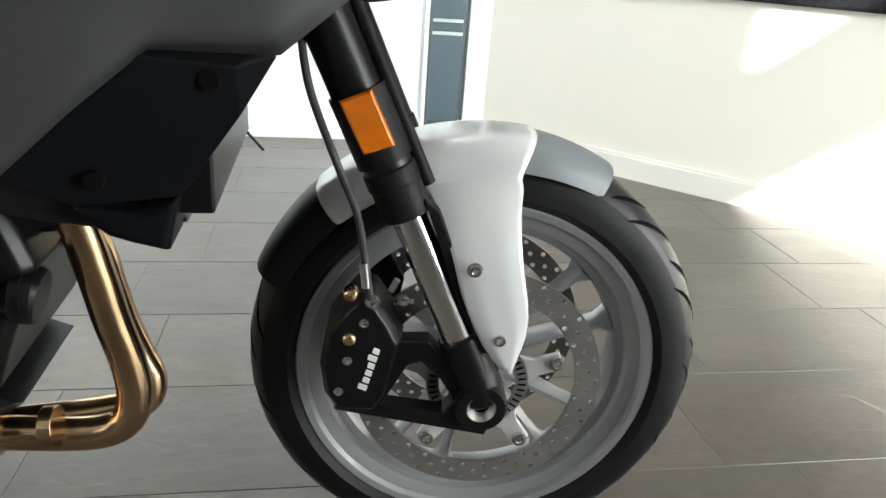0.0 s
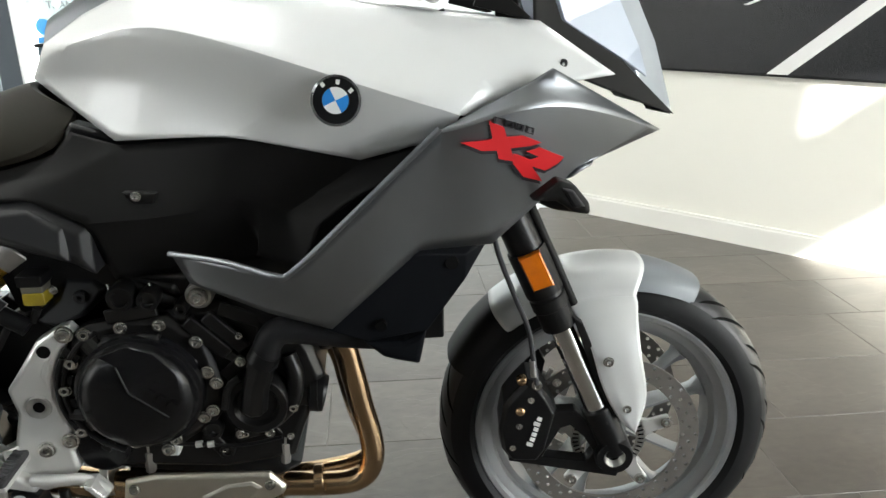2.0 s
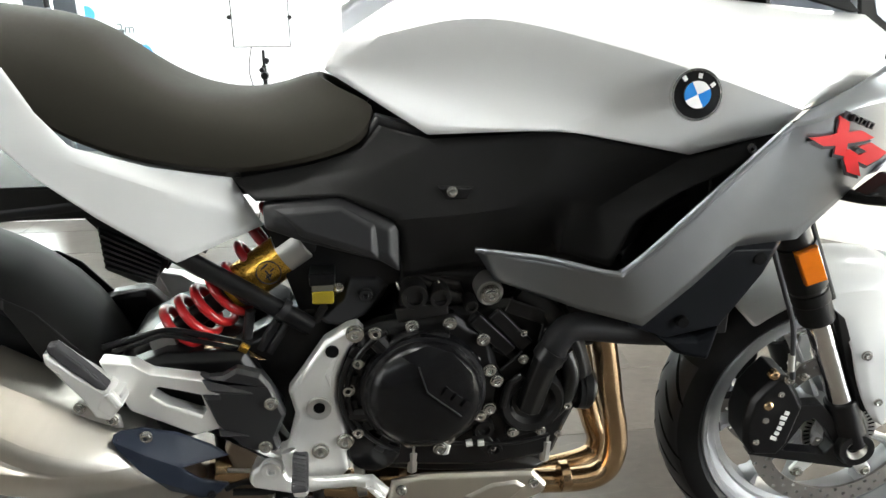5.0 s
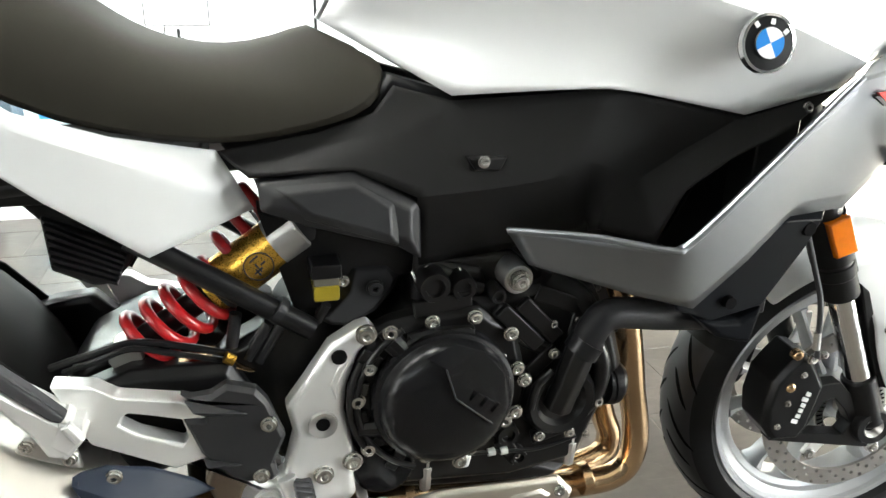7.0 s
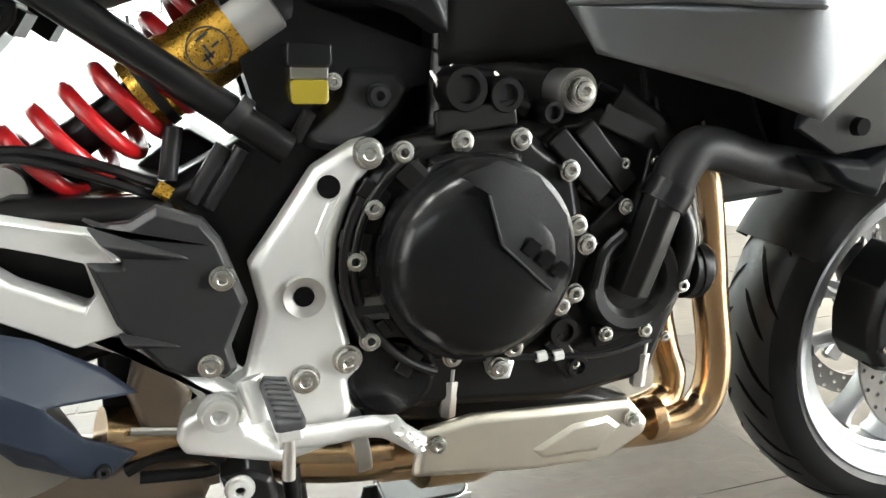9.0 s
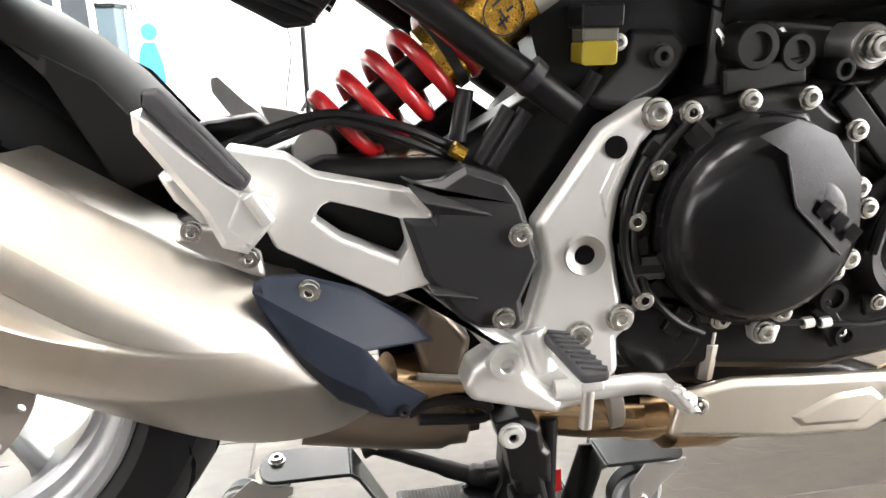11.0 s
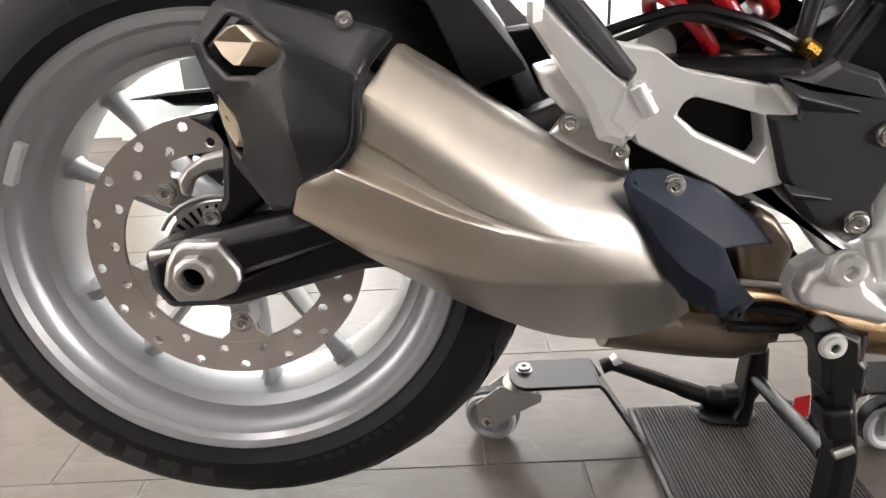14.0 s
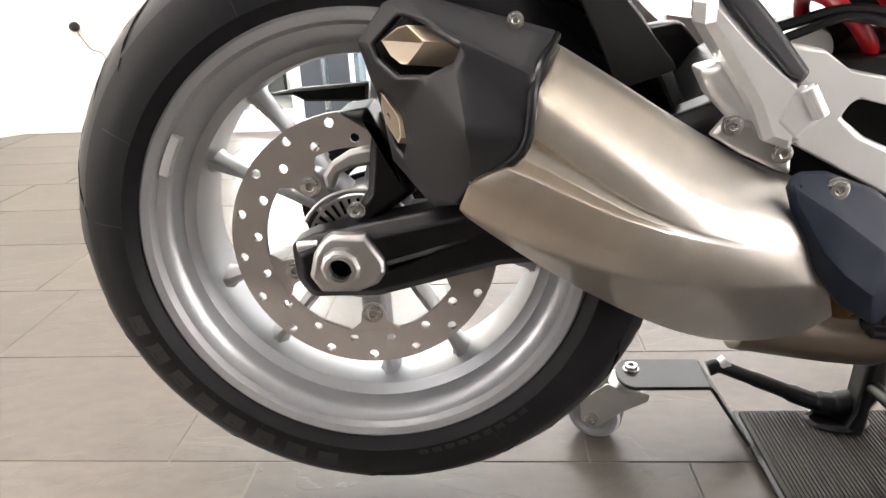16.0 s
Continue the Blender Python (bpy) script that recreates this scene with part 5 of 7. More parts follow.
CROSS = [(1.2680, 0.8994), (1.2880, 0.8899), (1.2930, 0.8767), (1.3143, 0.8774), (1.3412, 0.8657), (1.3265, 0.8622), (1.2997, 0.8608), (1.3050, 0.8422), (1.2849, 0.8472), (1.2813, 0.8591), (1.2612, 0.8600), (1.2333, 0.8730), (1.2659, 0.8742), (1.2744, 0.8760)]
TAIL_STROKE = [(1.3213, 0.8548), (1.3394, 0.8591), (1.3758, 0.8425), (1.3676, 0.8339), (1.3508, 0.8253), (1.3310, 0.8331), (1.3489, 0.8095), (1.3210, 0.8184), (1.3045, 0.8391), (1.3027, 0.8530), (1.3101, 0.8512), (1.3286, 0.8426), (1.3395, 0.8462)]
for stroke in (CROSS, TAIL_STROKE):
    emblem(stroke, 0.0012, DECAL_DARK, "emblem_shadow", (-0.001, -0.0045))
    emblem(stroke, 0.0022, DECAL_RED, "emblem_stroke")
(cx, cz), (ex, ez) = (1.2741, 0.8967), (1.3319, 0.8763)
for k in range(4):
    ux, uz = (ex - cx) / 4, (ez - cz) / 4
    x, z = cx + ux * k, cz + uz * k
    for a0, a1, h0, h1 in ((0.0, 0.7, 0.0076, 0.0088), (0.0, 0.12, 0.0, 0.0088), (0.58, 0.7, 0.0, 0.0088), (0.0, 0.7, 0.0, 0.0012))[:2 if k == 0 else 4]:
        emblem([(x + ux * a0, z + uz * a0 + h0), (x + ux * a1, z + uz * a1 + h0), (x + ux * a1 + 0.001, z + uz * a1 + h1), (x + ux * a0 + 0.001, z + uz * a0 + h1)], 0.0048, DECAL_DARK, "small_stroke")

# lower radiator cowl with its spout
both("radiator_cowl", lambda: facets([(1.049, -0.215, 0.630), (1.165, -0.210, 0.724), (1.265, -0.186, 0.719), (1.283, -0.174, 0.715), (1.249, -0.186, 0.660), (1.194, -0.190, 0.584), (1.107, -0.205, 0.578), (1.045, -0.215, 0.605), (1.178, -0.226, 0.715), (1.248, -0.206, 0.706)], [(0, 1, 8, 7), (1, 2, 9, 8), (2, 3, 9), (3, 4, 9), (8, 9, 4, 5, 6, 7)], 0.006), COWL, "dark satin radiator cowl", 0.005, angle=8)
both("cowl_spout", lambda: crowned([(1.099, 0.574), (1.158, 0.570), (1.192, 0.586), (1.181, 0.532), (1.149, 0.540), (1.128, 0.547)], -0.200, -0.130, 0.006, 0.006), COWL, "", 0.003)
# black discs on the uncut cowl stand in for its two dark holes
cowl_hole = part("cowl_hole", lathe([(0, -0.212), (0.009, -0.212), (0.010, -0.206), (0, -0.206)], 24, (1.227, 0, 0.696)), RECESS_DARK, bike)
part("cowl_hole", lathe([(0, -0.214), (0.008, -0.214), (0.009, -0.206), (0, -0.206)], 24, (1.126, 0, 0.605)), RECESS_DARK, bike)
part("radiator", box(1.16, 1.22, -0.17, 0.17, 0.56, 0.86), BLACK, bike, "black radiator core", bevel=0.004)

# nose: beak, headlamp and visor sides
both("nose_side", lambda: facets([(1.343, -0.160, 1.014), (1.416, -0.165, 0.936), (1.569, -0.070, 0.877), (1.542, -0.080, 0.885), (1.482, -0.120, 0.957), (1.387, -0.134, 1.013), (1.370, -0.132, 1.058), (1.344, -0.140, 1.073)], [(0, 1, 4, 5), (1, 2, 3, 4), (0, 5, 6, 7)], 0.006), PLASTIC, "black nose surround", 0.003)
both("visor_side", lambda: facets([(1.373, -0.128, 1.061), (1.391, -0.128, 1.011), (1.489, -0.112, 0.955), (1.532, -0.085, 0.930), (1.518, -0.080, 0.973), (1.481, -0.085, 1.041), (1.469, -0.085, 1.081)], [(0, 1, 5, 6), (1, 2, 4, 5), (2, 3, 4)], 0.005), SHADOW_GREY, "pale blue-grey nose cover", 0.012, segments=4, angle=4)
part("headlamp", facets([(1.521, -0.075, 0.929), (1.555, -0.060, 0.882), (1.610, 0.000, 0.867), (1.572, 0.000, 0.976), (1.530, -0.010, 1.049), (1.480, -0.060, 1.058), (1.461, -0.085, 1.041)], [(0, 1, 2, 3), (0, 3, 4, 5, 6)], 0.006), LENS, bike, "clear headlamp glass", bevel=0.01, segments=4, angle=4)
part("headlamp", facets([(1.521, -0.075, 0.929), (1.555, -0.060, 0.882), (1.610, 0.000, 0.867), (1.572, 0.000, 0.976), (1.530, -0.010, 1.049), (1.480, -0.060, 1.058), (1.461, -0.085, 1.041)], [(0, 1, 2, 3), (0, 3, 4, 5, 6)], 0.006, True), LENS, bike, "clear headlamp glass", bevel=0.01, segments=4, angle=4)
ind = both("indicator", lambda: crowned([(1.325, 0.795), (1.360, 0.822), (1.381, 0.815), (1.402, 0.790), (1.404, 0.774), (1.381, 0.778), (1.358, 0.794)], -0.266, -0.232, 0.006, 0.006), PLASTIC, "black stalk indicator", 0.004)
part("indicator_lens", crowned([(1.363, 0.813), (1.377, 0.810), (1.394, 0.788), (1.380, 0.787)], -0.269, -0.25, 0.002, 0.002), COVER, ind, "smoked lens", bevel=0.001)
both("indicator_stalk", lambda: tube([(1.36, -0.15, 0.77), (1.37, -0.2, 0.775), (1.385, -0.24, 0.782)], 0.009, 10), PLASTIC)
both("screen_bracket", lambda: slab([(1.260, 1.032), (1.275, 1.069), (1.338, 1.017), (1.326, 1.016)], -0.165, -0.155), PLASTIC, "", 0.002)
both("lever_bracket", lambda: crowned([(1.147, 1.064), (1.178, 1.068), (1.233, 1.084), (1.230, 1.047), (1.210, 1.035), (1.178, 1.048)], -0.17, -0.12, 0.004, 0.004), ALLOY, "pale alloy bracket", 0.003)

# seat
SEAT_ROWS = [((0.259, 1.021), 0.150), ((0.330, 1.007), 0.150), ((0.369, 0.977), 0.148), ((0.403, 0.947), 0.146), ((0.438, 0.925), 0.142), ((0.476, 0.912), 0.136), ((0.531, 0.905), 0.125), ((0.588, 0.915), 0.105), ((0.637, 0.936), 0.060)]
LOW_LINE = [(0.286, 0.913), (0.329, 0.861), (0.420, 0.832), (0.524, 0.815), (0.591, 0.825), (0.650, 0.837), (0.692, 0.852), (0.712, 0.879), (0.714, 0.897)]
sb = bmesh.new()
rows = []
for i, ((x, z), half) in enumerate(SEAT_ROWS):
    lx, lz = LOW_LINE[i]
    row = []
    for j in range(13):
        u = -1 + j / 6
        e = abs(u)
        k = e ** 2.6
        drop = (z - lz) * min(1.0, k)
        row.append(sb.verts.new((x + (lx - x) * k, half * (1 - (1 - e) ** 1.6) * (1 if u > 0 else -1), z - drop)))
    rows.append(row)
first = SEAT_ROWS[0]
back_row = [sb.verts.new((-0.12, v.co.y * 0.9, v.co.z + 0.04)) for v in rows[0]]
rows = [back_row] + rows
for p, q in zip(rows, rows[1:]):
    for k in range(12):
        sb.faces.new((p[k], p[k + 1], q[k + 1], q[k]))
bmesh.ops.recalc_face_normals(sb, faces=sb.faces)
bmesh.ops.solidify(sb, geom=sb.faces, thickness=0.02)
seat = part("seat", sb, SEAT, bike, "dark grey-black vinyl rider's seat")
s = seat.modifiers.new("soft", "SUBSURF")
s.levels = s.render_levels = 1

# tail panel
TAIL = [(0.273, -0.150, 0.955), (0.301, -0.150, 0.903), (0.334, -0.150, 0.860), (0.420, -0.142, 0.831), (0.518, -0.121, 0.808), (0.552, -0.116, 0.740), (0.441, -0.150, 0.703), (0.353, -0.158, 0.771), (0.290, -0.160, 0.826), (0.245, -0.155, 0.875), (0.321, -0.160, 0.851), (0.448, -0.155, 0.800)]
TAIL_FACES = [(0, 1, 10, 9), (1, 2, 10), (2, 3, 11, 10), (3, 4, 5, 11), (11, 5, 6), (10, 11, 6, 7), (9, 10, 7, 8)]
for side in (False, True):
    soften(part("tail_panel", soft_panel(TAIL, TAIL_FACES, 0.005, side, 0.0, {**run_crease((9, 10, 11, 5), 0.5), **run_crease((8, 7, 6), 0.8)}), WHITE, bike, "glossy light metallic tail panel"), 3, 0.005)
part("tail_tray", box(-0.12, 0.50, -0.11, 0.11, 0.755, 0.80), PLASTIC, bike, bevel=0.004)

# central side covers
both("inner_panel", lambda: crowned([(0.521, 0.811), (0.575, 0.822), (0.660, 0.838), (0.686, 0.852), (0.709, 0.883), (0.784, 0.861), (0.969, 0.867), (1.164, 0.829), (1.264, 0.843), (1.312, 0.864), (1.187, 0.757), (1.062, 0.663), (0.966, 0.680), (0.851, 0.685), (0.838, 0.653), (0.740, 0.661), (0.737, 0.746), (0.665, 0.785), (0.566, 0.779), (0.543, 0.779)], -0.106, -0.07, 0.006, 0.006), BLACK, "black inner panel behind the side cover", 0.004)
SIDE = [(0.519, -0.122, 0.808), (0.624, -0.122, 0.824), (0.688, -0.118, 0.843), (0.712, -0.112, 0.872), (0.778, -0.124, 0.855), (0.944, -0.180, 0.872), (1.113, -0.194, 0.839), (1.197, -0.205, 0.863), (1.256, -0.205, 0.888), (1.161, -0.212, 0.822), (1.101, -0.206, 0.795), (1.048, -0.198, 0.754), (1.021, -0.190, 0.686), (0.955, -0.166, 0.702), (0.969, -0.168, 0.776), (1.002, -0.166, 0.763), (1.049, -0.170, 0.792), (0.931, -0.174, 0.790), (0.893, -0.175, 0.772), (0.833, -0.172, 0.763), (0.729, -0.164, 0.755), (0.658, -0.158, 0.790), (0.549, -0.150, 0.786), (0.710, -0.136, 0.825), (0.574, -0.132, 0.800), (0.768, -0.134, 0.843), (0.741, -0.118, 0.655), (0.861, -0.110, 0.664), (0.968, -0.115, 0.680)]
SIDE_FACES = [(0, 1, 24), (0, 24, 22), (1, 2, 23, 24), (2, 3, 4, 25, 23), (24, 23, 21, 22), (23, 25, 20, 21), (25, 4, 19, 20), (4, 5, 18, 19), (5, 17, 18), (5, 16, 14, 17), (5, 6, 16), (14, 15, 16), (15, 16, 10, 11), (16, 6, 9, 10), (6, 7, 9), (7, 8, 9), (13, 14, 15, 12), (15, 11, 12), (20, 19, 27, 26), (19, 18, 28, 27), (18, 17, 28), (17, 14, 13, 28)]
SIDE_SHARP = {**run_crease((21, 20, 19, 18, 17, 14), 0.95), **run_crease((13, 14), 0.9), **run_crease((14, 15, 16, 6), 0.85), **run_crease((24, 23, 25, 4), 0.8), **run_crease((22, 21), 0.9), **run_crease((15, 12), 0.5)}
side_cover = soften(part("side_cover", soft_panel(SIDE, SIDE_FACES, 0.004, False, 0.3, SIDE_SHARP), PLASTIC, bike, "black grained side cover"), 3, 0.004)
soften(part("side_cover", soft_panel(SIDE, SIDE_FACES, 0.004, True, 0.3, SIDE_SHARP), PLASTIC, bike, "black grained side cover"), 3, 0.004)

part("bolt_pocket", crowned([(0.786, 0.798), (0.833, 0.797), (0.825, 0.781), (0.796, 0.782)], -0.166, -0.150, 0.002, 0.002), PLASTIC, side_cover, bevel=0.001)
bolts(side_cover, [(0.804, 0.793)], -0.169, 0.007)
bolts(side_cover, [(1.191, 0.849)], -0.208, 0.007)
both("air_duct", lambda: slab([(1.071, 0.658), (1.111, 0.734), (1.243, 0.800), (1.327, 0.793), (1.169, 0.675), (1.121, 0.646)], -0.122, -0.10), BLACK)
frame_cover = both("frame_cover", lambda: tilt(crowned([(0.557, 0.779), (0.663, 0.788), (0.734, 0.750), (0.734, 0.680), (0.707, 0.697), (0.605, 0.728), (0.558, 0.747)], -0.168, -0.11, 0.014, 0.010), 0.73, 0.12), COVER, "anthracite moulded frame cover", 0.004)
part("cover_step", tilt(crowned([(0.565, 0.775), (0.661, 0.783), (0.706, 0.752), (0.706, 0.703), (0.605, 0.737)], -0.175, -0.15, 0.010, 0.008), 0.73, 0.25), COVER, frame_cover, bevel=0.003)
lower_cover = both("lower_frame_cover", lambda: tilt(crowned([(0.613, 0.599), (0.629, 0.587), (0.653, 0.584), (0.688, 0.598), (0.709, 0.617), (0.721, 0.635), (0.707, 0.656), (0.660, 0.658), (0.650, 0.629)], -0.118, -0.07, 0.008, 0.012), 0.62, 0.42), COVER, "anthracite lower frame cover", 0.003)
bolts(lower_cover, [(0.687, 0.630)], -0.121, 0.0105, BOLT_DARK)
both("frame_spar", lambda: slab([(0.555, 0.730), (0.747, 0.666), (0.751, 0.643), (0.675, 0.627), (0.617, 0.586), (0.590, 0.605)], -0.10, -0.05), BLACK)

part("pivot_casting", crowned([(0.400, 0.440), (0.400, 0.500), (0.480, 0.545), (0.555, 0.585), (0.600, 0.612), (0.668, 0.600), (0.668, 0.385), (0.560, 0.385), (0.540, 0.430)], -0.105, -0.052, 0.012, 0.012), BLACK, bike, "black frame casting round the swing arm pivot", 0.005)
# black block added to darken the gap behind the shock
part("shock_linkage", crowned([(0.484, 0.566), (0.530, 0.599), (0.568, 0.573), (0.568, 0.494), (0.493, 0.511)], -0.03, 0.05, 0.006, 0.006), BLACK, bike, "added black backing behind the shock", 0.004)
# black slab added behind the covers so that the gaps look dark
backing = part("battery_box", crowned([(0.620, 0.710), (0.758, 0.715), (0.757, 0.517), (0.651, 0.454), (0.523, 0.489), (0.578, 0.577), (0.621, 0.618)], -0.055, 0.06, 0.008, 0.008), PLASTIC, bike, "added black backing behind the covers", 0.004)
for a, b in (((0.579, 0.594), (0.535, 0.523)), ((0.613, 0.583), (0.573, 0.504)), ((0.650, 0.592), (0.611, 0.540))):
    part("inner_rod", round_bar((a[0], -0.065, a[1]), (b[0], -0.065, b[1]), 0.006, 12), COVER, backing)
part("inner_cable", tube([(0.625, -0.07, 0.630), (0.587, -0.075, 0.580), (0.561, -0.075, 0.545), (0.599, -0.07, 0.521)], 0.004, 8), BLACK, backing)
for q in ((0.600, 0.614), (0.618, 0.616), (0.588, 0.571)):
    share("bolt", BOLT, backing, Matrix.Translation((q[0], -0.072, q[1])) @ Matrix.Diagonal((0.0055, 0.0045, 0.0055, 1)))

# subframe tube, finned regulator, reservoir, wiring
both("subframe_tube", lambda: round_bar((0.419, -0.125, 0.719), (0.608, -0.125, 0.587), 0.0135, 20), BLACK, "black subframe tube")
part("tube_clamp", round_bar((0.566, -0.125, 0.620), (0.574, -0.125, 0.613), 0.0165, 20), COVER, bike)
both("subframe_upper", lambda: round_bar((-0.05, -0.10, 0.74), (0.62, -0.10, 0.80), 0.012, 16), BLACK)
reg = part("regulator", crowned([(0.332, 0.740), (0.421, 0.697), (0.417, 0.683), (0.396, 0.659), (0.375, 0.657), (0.334, 0.679)], -0.105, -0.06, 0.003, 0.003), BLACK, bike, "black finned voltage regulator", 0.002)
fins = [(0.337, 0.732), (0.338, 0.686), (0.412, 0.690), (0.400, 0.660)]
for k in range(6):
    a, b = Vector(fins[0]).lerp(Vector(fins[1]), k / 5), Vector(fins[2]).lerp(Vector(fins[3]), k / 5)
    part("fin", slab([(a.x, a.y), (b.x, b.y), (b.x, b.y + 0.0035), (a.x, a.y + 0.0035)], -0.114, -0.104), BLACK, reg, smooth=False)
both("regulator_mount", lambda: slab([(0.299, 0.780), (0.317, 0.763), (0.425, 0.690), (0.414, 0.673), (0.332, 0.733), (0.307, 0.763)], -0.095, -0.05), PLASTIC)
pot_x, pot_z = 0.627, 0.640
pot = part("brake_reservoir", rounded(pot_x - 0.0155, pot_x + 0.0155, pot_z - 0.016, pot_z + 0.004, 0.004, -0.132, None, 0.03), YELLOW, bike, "yellow brake fluid reservoir", bevel=0.002)
part("upper_body", rounded(pot_x - 0.0155, pot_x + 0.0155, pot_z + 0.0035, pot_z + 0.0145, 0.002, -0.132, None, 0.03), SMOKY, pot, "smoky empty upper half", bevel=0.002)
part("cap", rounded(pot_x - 0.018, pot_x + 0.018, pot_z + 0.014, pot_z + 0.032, 0.003, -0.136, None, 0.038), BLACK, pot, "dark ribbed cap", bevel=0.002)
part("spout", round_bar((pot_x, -0.125, pot_z - 0.022), (pot_x - 0.012, -0.12, pot_z - 0.045), 0.006), PLASTIC, pot)
bolts(pot, [(0.649, 0.642)], -0.118, 0.007)

# rear shock: cap, gold body, red spring
SHOCK_UP, SHOCK_LOW = Vector((0.596, -0.075, 0.697)), Vector((0.417, -0.075, 0.575))
ax_dir = (SHOCK_LOW - SHOCK_UP).normalized()
length = (SHOCK_LOW - SHOCK_UP).length


def on_shock(d):
    return tuple(SHOCK_UP + ax_dir * d)


shock = part("shock_absorber", round_bar(on_shock(0.0), on_shock(length + 0.05), 0.016, 20), BLACK, bike, "rear shock absorber with a gold body and red spring")
part("shock_cap", tube([on_shock(-0.010), on_shock(-0.008), on_shock(0.027)], [0.0305, 0.0322, 0.0322], 40, 1, False), BARE, shock, "silver collar")
part("end_cap", tube([on_shock(-0.030), on_shock(-0.029), on_shock(-0.025), on_shock(-0.016), on_shock(-0.009)], [0.010, 0.018, 0.026, 0.030, 0.0295], 40, 1, False), COVER, shock, "dark rounded end cap")
gold = part("shock_body", round_bar(on_shock(0.026), on_shock(0.106), 0.0315, 40), GOLD, shock, "gold anodised body with a dark ring mark", 0.002)
part("spring_seat", round_bar(on_shock(0.105), on_shock(0.113), 0.034, 28), COVER, shock)
part("preload_ring", round_bar(on_shock(0.112), on_shock(0.122), 0.030, 28), GOLD, shock, "gold preload ring")
coil = bmesh.new()
u = ax_dir.orthogonal().normalized()
w = ax_dir.cross(u)
c0, c1 = -0.015, length + 0.01
turns = 4.6 * (c1 - c0) / (c1 - 0.098)
pts = []
for i in range(int(turns * 20) + 1):
    a = 2 * math.pi * i / 20
    d = c0 + (c1 - c0) * i / (turns * 20)
    high = max(0.0, 1 - d / 0.11)
    pts.append(SHOCK_UP + ax_dir * d + Vector((-0.020, 0.075, 0.032)) * high + (u * math.cos(a) + w * math.sin(a)) * 0.035)
part("spring", tube(pts, 0.0068, 12, 1, False), RED, shock, "red coil spring")
part("lower_eye", lathe([(0, -0.02), (0.018, -0.02), (0.02, -0.015), (0.02, 0.015), (0.018, 0.02), (0, 0.02)], 20, on_shock(length + 0.03)), BARE, shock)
mark = (0.552, 0.666)
part("ring_mark", lathe([(0.0165, -0.1075), (0.0178, -0.1075), (0.0178, -0.106), (0.0165, -0.106)], 32, (mark[0], 0, mark[1]), loop=True), DECAL_DARK, shock, "dark printed ring")
plate_with_bars(shock, [(mark[0] - 0.009, mark[1] + 0.005, 0.012, 0.002, 0, 0.7), (mark[0] - 0.004, mark[1] - 0.010, 0.012, 0.002, 0, 0.7), (mark[0] - 0.004, mark[1] - 0.004, 0.010, 0.002, 0, -1.0), (mark[0] + 0.004, mark[1] - 0.006, 0.012, 0.002, 0, 2.2), (mark[0] + 0.003, mark[1] + 0.001, 0.007, 0.002, 0, 0.7)], DECAL_DARK, -0.1075)

# ---- engine ----
engine = part("engine_block", crowned([(0.651, 0.421), (0.665, 0.549), (0.707, 0.583), (0.728, 0.603), (0.827, 0.611), (0.924, 0.620), (0.977, 0.614), (0.990, 0.590), (1.019, 0.535), (1.035, 0.483), (0.996, 0.389), (0.978, 0.337), (0.908, 0.328), (0.874, 0.323), (0.659, 0.344), (0.649, 0.375)], -0.135, 0.135, 0.012, 0.012), ENGINE, bike, "black cast engine block", 0.004)
part("cylinder_head", crowned([(0.733, 0.595), (0.739, 0.673), (0.822, 0.663), (0.870, 0.658), (0.909, 0.624), (0.990, 0.617), (1.007, 0.587), (0.912, 0.578), (0.824, 0.592)], -0.112, 0.12, 0.01, 0.01), ENGINE, engine, bevel=0.004)
part("airbox", crowned([(0.754, 0.638), (0.764, 0.729), (0.997, 0.730), (1.113, 0.632), (1.178, 0.517), (1.003, 0.501), (0.895, 0.550), (0.765, 0.597)], -0.09, 0.09, 0.01, 0.01), BLACK, engine, bevel=0.004)
part("case_flange", crowned([(0.651, 0.452), (0.649, 0.500), (0.661, 0.547), (0.682, 0.588), (0.701, 0.596), (0.752, 0.604), (0.812, 0.605), (0.835, 0.587), (0.865, 0.569), (0.878, 0.513), (0.890, 0.495), (0.878, 0.440), (0.865, 0.421), (0.820, 0.392), (0.805, 0.380), (0.731, 0.392), (0.677, 0.409), (0.657, 0.422)], -0.150, -0.12, 0.010, 0.008), ENGINE, engine, "black flange of the clutch cover", bevel=0.003)
clx, clz = (0.765, 0.491)
cover = part("clutch_cover", lathe([(0.0000, -0.2048), (0.0283, -0.2040), (0.0520, -0.2008), (0.0680, -0.1952), (0.0775, -0.1880), (0.0832, -0.1800), (0.0850, -0.1730), (0.0865, -0.1700), (0.0912, -0.1680), (0.0931, -0.1630), (0.0936, -0.1450), (0.0000, -0.1450)], 96, (clx, 0, clz)), COVER_GLOSS, bike, "domed satin black clutch cover")
part("cover_wedge", closed([(0.731, -0.202, 0.572), (0.754, -0.206, 0.558), (0.767, -0.207, 0.516), (0.818, -0.203, 0.469), (0.834, -0.198, 0.493), (0.831, -0.195, 0.534), (0.803, -0.195, 0.569), (0.767, -0.196, 0.583)] + [(clx, -0.19, clz + 0.02), (clx + 0.03, -0.19, clz + 0.02)], [(0, 1, 7), (1, 6, 7), (1, 2, 5, 6), (2, 3, 4, 5)]), COVER_GLOSS, cover, bevel=0.002)
# paler tubes stand in for the light caught by the bevel edge
part("cover_line", tube([(0.754, -0.2068, 0.557), (0.766, -0.2078, 0.516)], 0.0011, 8, 1, False), COVER, cover, "fine raised paler line for the lit bevel edge")
